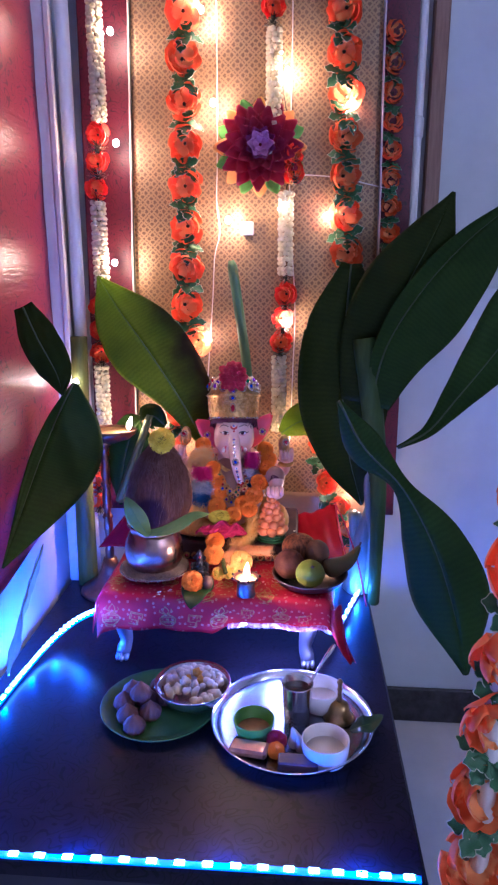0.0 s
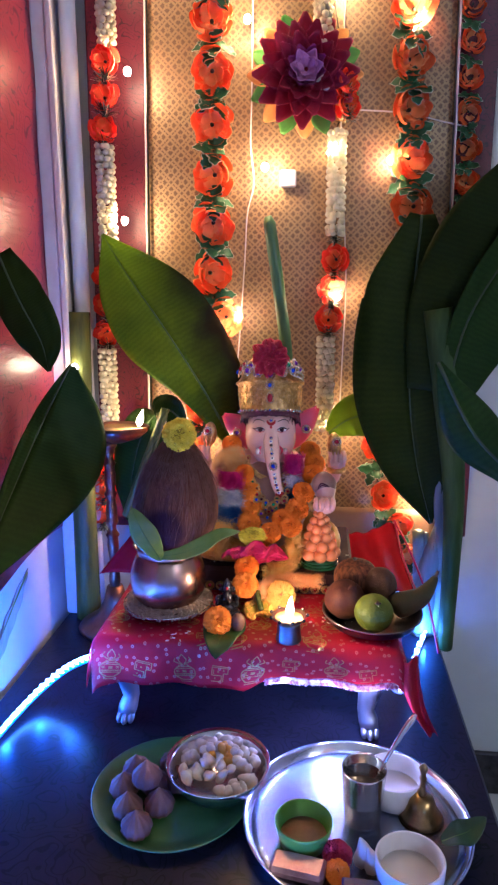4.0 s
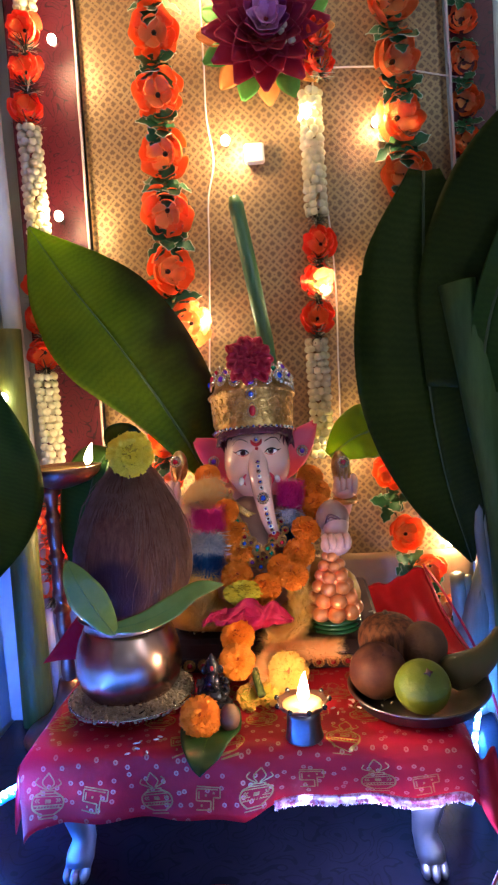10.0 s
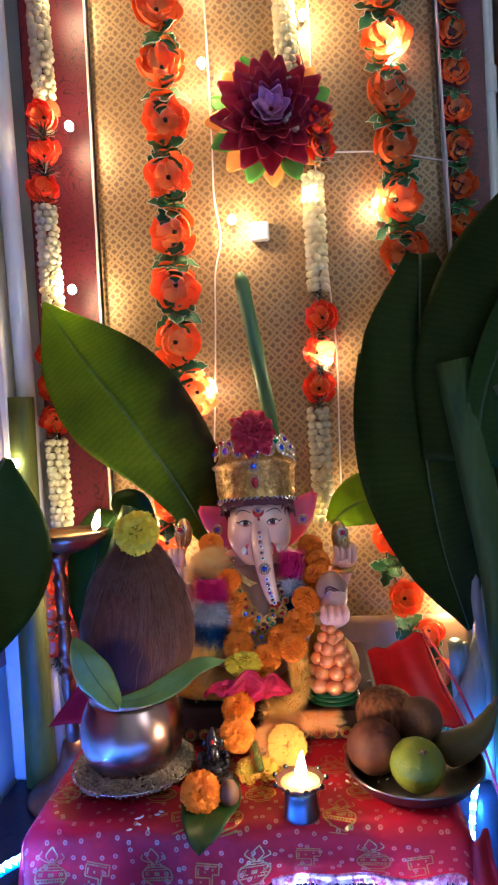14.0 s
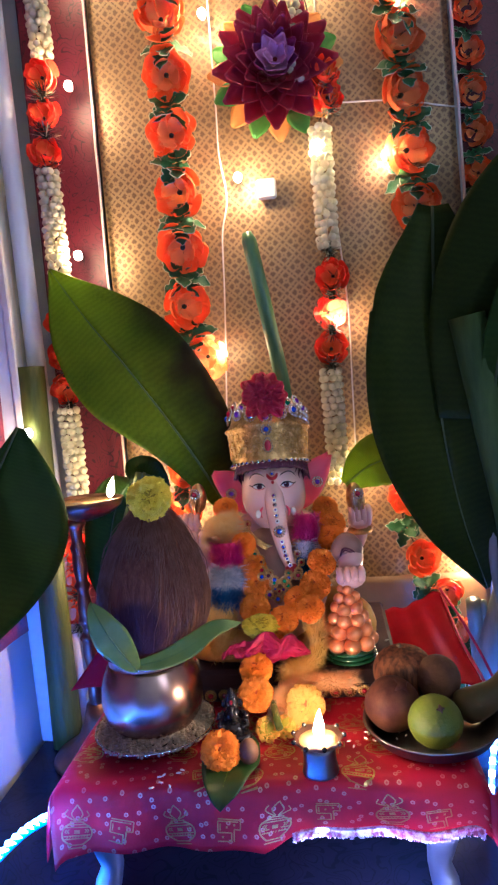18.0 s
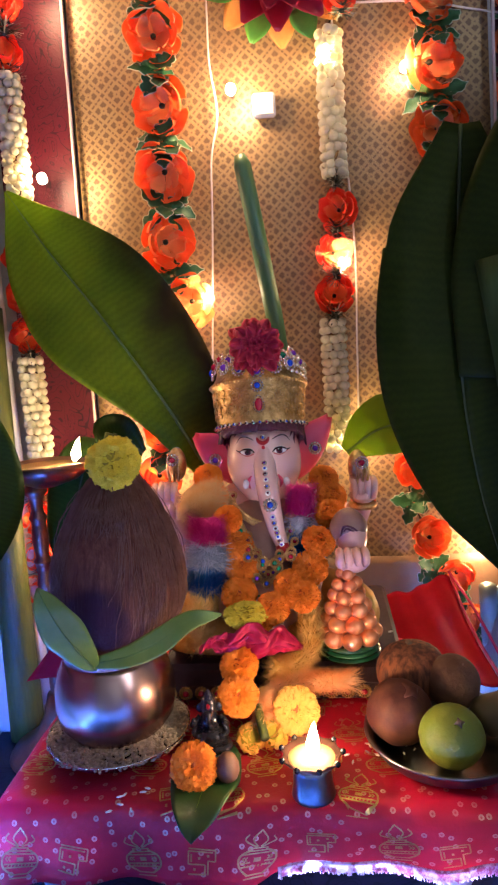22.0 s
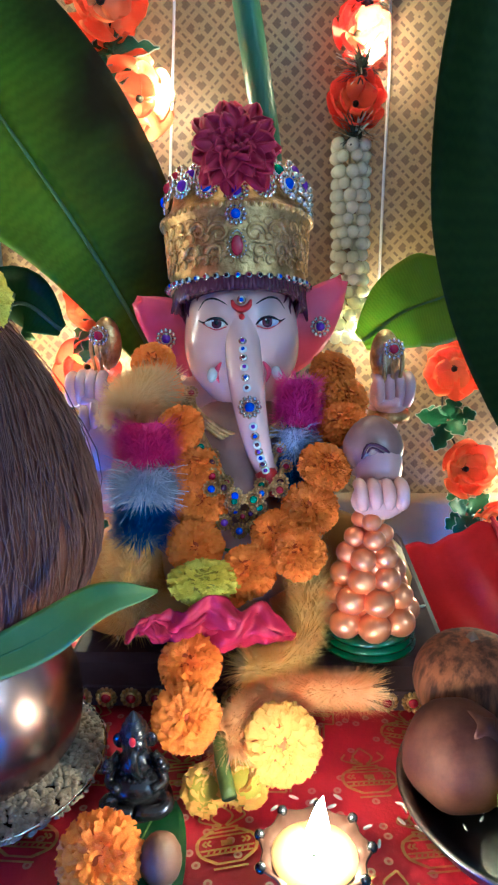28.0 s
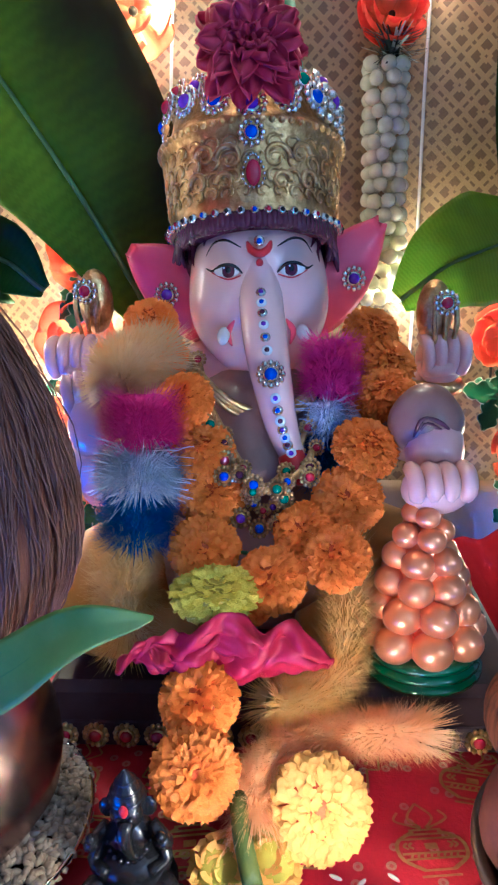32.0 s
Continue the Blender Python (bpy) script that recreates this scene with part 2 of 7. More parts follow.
def scrolls(m, dark, size, thin, amount=1.0):
    """Adds printed curling vines to a material's colour."""
    t, b = nodes_of(m)
    co = t.nodes.new("ShaderNodeTexCoord")
    n = t.nodes.new("ShaderNodeTexNoise")
    n.inputs["Scale"].default_value, n.inputs["Detail"].default_value = size, 0.6
    n.inputs["Distortion"].default_value = 1.2
    t.links.new(co.outputs["Object"], n.inputs["Vector"])
    mul = t.nodes.new("ShaderNodeMath")
    mul.operation, mul.inputs[1].default_value = "MULTIPLY", 7.0
    t.links.new(n.outputs["Fac"], mul.inputs[0])
    fr = t.nodes.new("ShaderNodeMath")
    fr.operation, fr.inputs[1].default_value = "PINGPONG", 0.5
    t.links.new(mul.outputs[0], fr.inputs[0])
    lt = t.nodes.new("ShaderNodeMath")
    lt.operation, lt.inputs[1].default_value = "LESS_THAN", thin
    t.links.new(fr.outputs[0], lt.inputs[0])
    am = t.nodes.new("ShaderNodeMath")
    am.operation, am.inputs[1].default_value = "MULTIPLY", amount
    t.links.new(lt.outputs[0], am.inputs[0])
    mx = t.nodes.new("ShaderNodeMix")
    mx.data_type = "RGBA"
    mx.inputs[7].default_value = (*dark, 1)
    old = b.inputs["Base Color"].links[0].from_socket
    t.links.new(am.outputs[0], mx.inputs[0])
    t.links.new(old, mx.inputs[6])
    t.links.new(mx.outputs[2], b.inputs["Base Color"])
    return m


M_satin = scrolls(material("red_satin_brocade", (0.27, 0.022, 0.042), 0.34, second=(0.2, 0.014, 0.03), scale=7, bump=0.5, bump_scale=140, stretch=(1, 0.15, 1), spec=0.6), (0.08, 0.008, 0.02), 20, 0.055)
M_maroon = scrolls(material("maroon_brocade", (0.11, 0.009, 0.022), 0.45, second=(0.08, 0.006, 0.016), scale=9, bump=0.3, bump_scale=300), (0.03, 0.004, 0.01), 30, 0.065)
M_table = scrolls(M_table, (0.003, 0.003, 0.004), 24, 0.1)


def brocade():
    """Gold cloth with a woven lattice of small diamonds."""
    m = material("gold_brocade", (0.4, 0.27, 0.13), 0.42, 0.25, second=(0.28, 0.18, 0.085), scale=5, bump=0.35, bump_scale=600)
    t, b = nodes_of(m)
    co = t.nodes.new("ShaderNodeTexCoord")
    sp = t.nodes.new("ShaderNodeSeparateXYZ")
    t.links.new(co.outputs["Object"], sp.inputs[0])

    def op(kind, a, c=None):
        n = t.nodes.new("ShaderNodeMath")
        n.operation = kind
        for k, q in enumerate((a, c)):
            if q is None:
                continue
            if isinstance(q, (int, float)):
                n.inputs[k].default_value = q
            else:
                t.links.new(q, n.inputs[k])
        return n.outputs[0]

    u, w = op("MULTIPLY", sp.outputs[0], 1 / 0.0396), op("MULTIPLY", sp.outputs[2], 1 / 0.0396)
    a = op("ABSOLUTE", op("SUBTRACT", op("FRACT", op("ADD", u, w)), 0.5))
    c = op("ABSOLUTE", op("SUBTRACT", op("FRACT", op("SUBTRACT", u, w)), 0.5))
    far, near = op("MAXIMUM", a, c), op("MINIMUM", a, c)

    def inside(q, lo, hi):
        return op("MULTIPLY", op("GREATER_THAN", q, lo), op("LESS_THAN", q, hi))

    # four corner marks round a small flower, and a dotted and dashed lattice between the cells
    woven = inside(far, 0.14, 0.315)
    woven = op("MULTIPLY", woven, op("GREATER_THAN", near, 0.065))
    for extra in (op("LESS_THAN", far, 0.035), op("MULTIPLY", op("GREATER_THAN", far, 0.462), inside(near, 0.12, 0.31)),
                  op("MULTIPLY", op("GREATER_THAN", far, 0.452), op("LESS_THAN", near, 0.05)), op("GREATER_THAN", near, 0.415)):
        woven = op("MAXIMUM", woven, extra)
    f = op("SUBTRACT", 1.0, woven)
    mx = t.nodes.new("ShaderNodeMix")
    mx.data_type = "RGBA"
    mx.inputs[6].default_value = (0.155, 0.092, 0.044, 1)
    old = b.inputs["Base Color"].links[0].from_socket
    t.links.new(f, mx.inputs[0])
    t.links.new(old, mx.inputs[7])
    t.links.new(mx.outputs[2], b.inputs["Base Color"])
    t.links.new(op("MULTIPLY", f, 0.35), b.inputs["Metallic"])
    return m


M_gold_cloth = brocade()
M_cord = material("pale_cord", (0.7, 0.6, 0.55), 0.6)
M_wire = material("pale_wire", (0.75, 0.68, 0.62), 0.4)

# ---- the room ----
def slab(name, size, centre, mat, label, at=TURNED, bev=0.003):
    ob = part(name, Geo().box(*size, bev=bev), mat, None, label, at @ Matrix.Translation(centre))
    return tagged(ob, label, name.split("_")[0], kind="structure")


slab("floor", (3.6, 4.4, 0.1), (0.35, -0.4, -0.05), M_floor, "pale glossy tiled floor beside the dark table")
slab("ceiling", (3.6, 4.4, 0.1), (0.35, -0.4, 2.65), M_ceiling, "plain pale ceiling")
slab("wall_north", (3.6, 0.12, 2.6), (0.35, 1.74, 1.3), M_wall, "pale painted wall behind the shrine")
slab("wall_south", (3.6, 0.12, 2.6), (0.35, -2.54, 1.3), M_wall, "pale painted wall")
slab("wall_east", (0.12, 4.16, 2.6), (2.09, -0.4, 1.3), M_wall, "pale painted wall")
slab("wall_west_front", (0.12, 2.9, 2.6), (-1.39, -1.03, 1.3), M_wall, "pale painted wall")
slab("wall_west", (0.12, 1.26, 2.6), (-0.53, 1.05, 1.3), M_wall, "white painted side wall behind the red brocade")
slab("wall_west_return", (0.8, 0.12, 2.6), (-0.99, 0.48, 1.3), M_wall, "white painted wall return")
slab("wall_low", (1.72, 0.035, 1.14), (1.155, 1.6225, 0.57), M_wall, "low pale painted partition beside the table", bev=0.004)
slab("baseboard", (1.68, 0.012, 0.1), (1.15, 1.599, 0.05), M_skirt, "black polished stone skirting along the pale wall")
slab("trim", (0.034, 0.03, 2.3), (0.398, 1.664, 1.15 + 0.09), M_trim, "brown wooden door trim against the wall")

# the posts of the shrine's frame
def post_round(x, y, z0, z1, r, label):
    th = thing("frame_pole", label, "pole", "frame poles", at=TURNED)
    part("pole_tube", Geo().tube([(x, y, mix(z0, z1, k / 8)) for k in range(9)], r, 20), M_pipe, th)
    part("pole_joint", Geo().lathe([(r + 0.0002, 0), (r + 0.003, 0.002), (r + 0.003, 0.04), (r + 0.0002, 0.042)], 20, Matrix.Translation((x, y, z0 + 0.3 * (z1 - z0)))), M_pipe, th)
    return th


post_round(-0.402, 1.545, 0.425, 2.2, 0.0145, "round white plastic pole at the shrine's back corner")
post_round(0.352, 1.622, 1.14, 2.2, 0.0115, "thin white plastic pole beside the brown trim")
post_round(0.335, 0.69, 0.0, 2.2, 0.011, "front pole of the shrine hung with orange flowers")
flat = thing("flat_post", "flat white painted wooden post in the back corner", "post", at=TURNED)
part("post_board", Geo().box(0.03, 0.05, 1.775, Matrix.Translation((-0.441, 1.53, 1.3125))), M_post, flat)
part("post_strip", Geo().box(0.012, 0.012, 1.775, Matrix.Translation((-0.42, 1.505, 1.3125)), 0.002), M_post, flat)

# ---- hung cloths ----
def hung(name, outline, y, mat, label, folds=0.003, bulge=0.0, nu=40, nv=40, seed=0):
    """A cloth with the corner columns (x top, x bottom) and heights (top, bottom)."""
    (xl0, xl1), (xr0, xr1), z0, z1 = outline

    def at(u, v):
        x = mix(mix(xl0, xl1, v), mix(xr0, xr1, v), u)
        z = mix(z0, z1, v)
        n = noise.noise(V((x * 9 + seed, z * 2.2, seed)))
        return (x, y - bulge * math.sin(math.pi * u) + folds * n + folds * 0.5 * math.sin(x * 55 + z * 4 + seed), z)

    ob = part(name, Geo().sheet(at, nu, nv, -0.0008), mat, None, "", TURNED)
    return tagged(ob, label, "cloth")


hung("gold_backdrop_cloth", ((-0.262, -0.295), (0.262, 0.285), 2.05, 0.585), 1.6, M_gold_cloth, "gold brocade cloth with woven diamond lattice hung as backdrop", seed=1)
hung("maroon_cloth", ((-0.385, -0.40), (-0.266, -0.299), 2.05, 0.585), 1.602, M_maroon, "maroon brocade cloth strip with scroll pattern", seed=4)
hung("maroon_cloth", ((0.266, 0.29), (0.342, 0.345), 2.05, 0.585), 1.602, M_maroon, "maroon brocade cloth strip with scroll pattern", seed=6)


hung("cloth_hem", ((-0.29, -0.29), (0.283, 0.283), 0.642, 0.54), 1.594, material("plain_gold_hem", (0.36, 0.22, 0.12), 0.5, 0.1, second=(0.28, 0.165, 0.085), scale=9, bump=0.2, bump_scale=300, through_light=0.2), "plain pale gold hem of the backdrop cloth", seed=1, nv=8)


def side_cloth():
    def at(u, v):
        y, z = mix(0.45, 1.55, u), mix(2.2, 0.6 + 0.02 * math.sin(u * 9), v)
        return (-0.452 + 0.004 * noise.noise(V((y * 3, z * 5, 2))) + 0.0015 * math.sin(z * 30 + y * 2), y, z)

    ob = part("red_side_cloth", Geo().sheet(at, 30, 60, -0.0008), M_satin, None, "", TURNED)
    return tagged(ob, "shiny red satin brocade cloth covering the side wall", "cloth")


side_cloth()
for x0, x1, seed in ((-0.264, -0.297, 1), (0.264, 0.288, 5)):
    g = Geo().tube([TURNED @ V((mix(x0, x1, k / 40) + 0.0015 * noise.noise(V((k * 0.5, seed, 0))), 1.588, mix(2.05, 0.6, k / 40))) for k in range(41)], 0.0022, 6)
    tagged(part("edge_cord", g, M_cord), "pale piping cord along the cloth edge", "cord")

# ---- dark low table ----
table = thing("low_table", "dark brown low table with glossy patterned top and light strip", "table", at=TURNED)
part("tabletop", Geo().box(0.735, 0.9, 0.03, Matrix.Translation((-0.0875, 1.15, 0.41)), 0.004), M_table, table, "dark glossy top with faint scroll print")
part("apron", Geo().box(0.68, 0.02, 0.09, Matrix.Translation((-0.0875, 0.74, 0.35)), 0.003), M_tableside, table)
part("apron", Geo().box(0.02, 0.8, 0.09, Matrix.Translation((0.25, 1.15, 0.35)), 0.003), M_tableside, table)
for lx, ly in ((-0.41, 0.75), (0.235, 0.75), (-0.41, 1.56), (0.235, 1.56)):
    part("leg", Geo().box(0.05, 0.05, 0.395, Matrix.Translation((lx, ly, 0.1975)), 0.005), M_tableside, table)

# ---- LED strip ----
M_led = lit("led_light", (0.12, 0.4, 1.0), 45.0)
M_led_pale = lit("pale_led_light", (0.2, 0.36, 1.0), 45.0)
M_sleeve = material("led_sleeve", (0.35, 0.45, 0.8), 0.25, emit=(0.005, 0.12, 1.0), strength=1.7)
M_sleeve_pale = material("pale_led_sleeve", (0.5, 0.5, 0.8), 0.25, emit=(0.12, 0.2, 1.0), strength=1.2)
LED_LINES = (
    [T(0.27, 0.703, 0.430), T(0.1, 0.704, 0.430), T(-0.1, 0.703, 0.430), T(-0.3, 0.702, 0.430), T(-0.425, 0.72, 0.430), T(-0.435, 0.85, 0.431), T(-0.418, 1.0, 0.431), T(-0.408, 1.11, 0.433), T(-0.388, 1.19, 0.445), T(-0.345, 1.215, 0.478), T(-0.292, 1.195, 0.514), T(-0.262, 1.163, 0.53), T(-0.18, 1.159, 0.53)],
    [T(-0.05, 1.1555, 0.521), T(0.05, 1.1555, 0.521), T(0.11, 1.156, 0.521), T(0.15, 1.165, 0.519), T(0.185, 1.23, 0.47), T(0.23, 1.4, 0.437), T(0.262, 1.52, 0.433), T(0.22, 1.565, 0.434), T(0.1, 1.575, 0.434)],
)
for line, m_bead, m_sleeve in zip(LED_LINES, (M_led, M_led_pale), (M_sleeve, M_sleeve_pale)):
    strip = thing("led_strip", "blue glowing LED strip in a clear sleeve laid along the table", "light strip", "light strips")
    length = sum((a - b).length for a, b in zip(line, line[1:]))
    part("sleeve", Geo().tube(smooth_line(line, 90), 0.0042, 8), m_sleeve, strip)
    beads = int(length / 0.021)
    one = Geo().box(0.0135, 0.0075, 0.0035, bev=0.001).mesh("led_bead", m_bead)
    for k in range(beads):
        p = curve_at(line, (k + 0.5) / beads)
        along = curve_at(line, min(1, (k + 0.6) / beads)) - curve_at(line, (k + 0.4) / beads)
        part("led", one, (), strip, at=Matrix.Translation(p + V((0, -0.001, 0.0042))) @ Matrix.Rotation(math.atan2(along.y, along.x), 4, "Z"))
for k in range(12):
    point_lamp("led_glow", curve_at(LED_LINES[0], (k + 0.5) / 12.6) + V((0, 0, 0.014)), (0.6 if k < 5 else 0.36 if k < 10 else 1.2), (0.025, 0.13, 1.0), 0.006)
for k, power in ((0.06, 0.35), (0.18, 0.45), (0.3, 0.42), (0.6, 0.55), (0.68, 0.6), (0.78, 0.5), (0.9, 0.6)):
    point_lamp("led_glow", curve_at(LED_LINES[1], k) + V((0, -0.001, -0.009 if k < 0.5 else 0.014)), power, (0.36, 0.4, 1.0) if k < 0.5 else (0.04, 0.2, 1.0), 0.006)

# ---- materials of the things ----
M_silver = material("silver_metal", (0.42, 0.42, 0.45), 0.45, 1.0, second=(0.38, 0.38, 0.42), scale=40, bump=0.15, bump_scale=120)
M_steel = material("stainless_steel", (0.78, 0.78, 0.8), 0.16, 1.0, second=(0.68, 0.68, 0.7), scale=14, bump=0.02)
M_darksteel = material("dull_dark_steel", (0.24, 0.24, 0.26), 0.3, 1.0, second=(0.14, 0.14, 0.155), scale=20, bump=0.05)
M_copper = material("old_copper", (0.5, 0.33, 0.29), 0.27, 1.0, second=(0.34, 0.2, 0.17), scale=10, bump=0.08, bump_scale=70)
M_brass = material("tarnished_brass", (0.24, 0.125, 0.09), 0.36, 1.0, second=(0.12, 0.06, 0.048), scale=18, bump=0.1, bump_scale=90)
M_bell = material("yellow_brass", (0.4, 0.25, 0.09), 0.28, 1.0, second=(0.22, 0.13, 0.05), scale=25)
M_marigold = material("orange_marigold_petal", (0.9, 0.19, 0.004), 0.65, second=(1.0, 0.34, 0.012), scale=40, through_light=0.15, per_piece=0.15)
M_ymarigold = material("yellow_marigold_petal", (0.62, 0.48, 0.012), 0.65, second=(0.95, 0.82, 0.09), scale=30, through_light=0.25)
M_gold_flower = material("golden_flower_petal", (0.66, 0.29, 0.03), 0.65, second=(0.74, 0.42, 0.08), scale=90, through_light=0.25)
M_rose = material("crimson_rose_petal", (0.36, 0.006, 0.035), 0.6, second=(0.5, 0.012, 0.06), scale=50, through_light=0.15)
M_magenta = material("magenta_petal", (0.55, 0.006, 0.07), 0.5, second=(0.4, 0.004, 0.045), scale=50, through_light=0.2)
def silk_cloth(name, edge, throat, through_light):
    """Flower cloth, pale in the throat and deep at the petal edges."""
    m = material(name, edge, 0.55, second=tuple(min(1.0, c * 1.25 + 0.03) for c in edge), scale=6, through_light=through_light, lo=0.3, hi=0.7, per_piece=0.12)
    t, b = nodes_of(m)
    co = t.nodes.new("ShaderNodeTexCoord")
    ln = t.nodes.new("ShaderNodeVectorMath")
    ln.operation = "LENGTH"
    t.links.new(co.outputs["Object"], ln.inputs[0])
    nz = t.nodes.new("ShaderNodeTexNoise")
    nz.inputs["Scale"].default_value = 4.0
    t.links.new(co.outputs["Object"], nz.inputs["Vector"])
    ad = t.nodes.new("ShaderNodeMath")
    ad.operation = "MULTIPLY_ADD"
    ad.inputs[1].default_value = 0.7
    t.links.new(nz.outputs["Fac"], ad.inputs[0])
    t.links.new(ln.outputs["Value"], ad.inputs[2])
    rp = t.nodes.new("ShaderNodeValToRGB")
    rp.color_ramp.elements[0].position, rp.color_ramp.elements[1].position = 0.9, 1.6
    t.links.new(ad.outputs[0], rp.inputs[0])
    mx = t.nodes.new("ShaderNodeMix")
    mx.data_type = "RGBA"
    mx.inputs[6].default_value = (*throat, 1)
    old = b.inputs["Base Color"].links[0].from_socket
    t.links.new(rp.outputs[0], mx.inputs[0])
    t.links.new(old, mx.inputs[7])
    t.links.new(mx.outputs[2], b.inputs["Base Color"])
    for n in t.nodes:
        if n.type == "BSDF_TRANSLUCENT":
            t.links.new(mx.outputs[2], n.inputs[0])
    return m


M_silk = silk_cloth("orange_silk_flower", (1.0, 0.25, 0.055), (1.0, 0.55, 0.2), 0.5)
M_silkred = silk_cloth("red_orange_silk_flower", (0.95, 0.09, 0.025), (1.0, 0.3, 0.08), 0.45)
M_silkgreen = material("green_silk_leaf", (0.02, 0.1, 0.035), 0.5, second=(0.05, 0.2, 0.07), scale=40, through_light=0.15)
M_leafedge = material("pale_leaf_edge", (0.5, 0.55, 0.4), 0.6)
M_bud = material("cream_bud", (0.86, 0.83, 0.66), 0.3, second=(0.72, 0.68, 0.48), scale=90, through_light=0.5, coat=0.4)
M_tinsel = material("dark_tinsel", (0.012, 0.022, 0.012), 0.4, second=(0.04, 0.06, 0.035), scale=80)
M_flame = lit("flame", (1.0, 0.78, 0.45), 40.0)
M_bulb = lit("bulb_glow", (1.0, 0.8, 0.5), 60.0)
M_wick = material("burnt_wick", (0.02, 0.015, 0.01), 0.9)
M_oil = material("lamp_oil", (0.75, 0.5, 0.22), 0.1, coat=0.5, through_light=0.3)


def banana_green(name, a, c, through_light=0.3, rough=0.35, spec=0.25):
    m = material(name, a, rough, second=c, scale=5, bump=0.0, through_light=through_light, spec=spec)
    t, b = nodes_of(m)
    co = t.nodes.new("ShaderNodeTexCoord")
    wv = t.nodes.new("ShaderNodeTexWave")
    wv.wave_type, wv.bands_direction = "BANDS", "Y"
    wv.inputs["Scale"].default_value, wv.inputs["Distortion"].default_value = 17.0, 4.0
    t.links.new(co.outputs["UV"], wv.inputs["Vector"])
    bp = t.nodes.new("ShaderNodeBump")
    bp.inputs["Strength"].default_value, bp.inputs["Distance"].default_value = 0.07, 0.0006
    t.links.new(wv.outputs["Fac"], bp.inputs["Height"])
    t.links.new(bp.outputs[0], b.inputs["Normal"])
    # paler and deeper green between the side veins
    mr = t.nodes.new("ShaderNodeMapRange")
    mr.inputs["To Min"].default_value, mr.inputs["To Max"].default_value = 0.9, 1.07
    t.links.new(wv.outputs["Fac"], mr.inputs["Value"])
    hs = t.nodes.new("ShaderNodeHueSaturation")
    t.links.new(mr.outputs[0], hs.inputs["Value"])
    t.links.new(b.inputs["Base Color"].links[0].from_socket, hs.inputs["Color"])
    t.links.new(hs.outputs[0], b.inputs["Base Color"])
    for n in t.nodes:
        if n.type == "BSDF_TRANSLUCENT":
            t.links.new(hs.outputs[0], n.inputs[0])
    return m


M_banana = banana_green("banana_leaf", (0.13, 0.2, 0.008), (0.25, 0.34, 0.014), 0.6, 0.45)
# deep green of the side leaves, darkened further to hold their shade
M_banana_dimmed = banana_green("dimmed_banana_leaf", (0.015, 0.025, 0.003), (0.03, 0.046, 0.005), 0.36, 0.55, 0.1)
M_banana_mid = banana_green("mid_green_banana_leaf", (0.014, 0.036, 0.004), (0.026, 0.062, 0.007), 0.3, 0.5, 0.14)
M_midrib = material("leaf_midrib", (0.11, 0.18, 0.03), 0.5, second=(0.16, 0.24, 0.05), scale=30, through_light=0.3)
# midrib copy darkened with its blade so it stays as dim
M_midrib_dimmed = material("dimmed_leaf_midrib", (0.03, 0.05, 0.012), 0.55, second=(0.045, 0.07, 0.018), scale=30)
M_stem = material("banana_stem", (0.06, 0.08, 0.014), 0.5, second=(0.13, 0.15, 0.028), scale=8, stretch=(6, 6, 1), bump=0.3, through_light=0.25)
M_palestem = material("pale_banana_sheath", (0.32, 0.33, 0.26), 0.4, second=(0.22, 0.24, 0.17), scale=8, stretch=(6, 6, 1), bump=0.3, through_light=0.25)
M_mango = material("mango_leaf", (0.14, 0.21, 0.022), 0.48, second=(0.2, 0.26, 0.04), scale=30, bump=0.2)
M_betel = material("betel_leaf", (0.01, 0.035, 0.01), 0.4, second=(0.018, 0.06, 0.015), scale=25, bump=0.3)


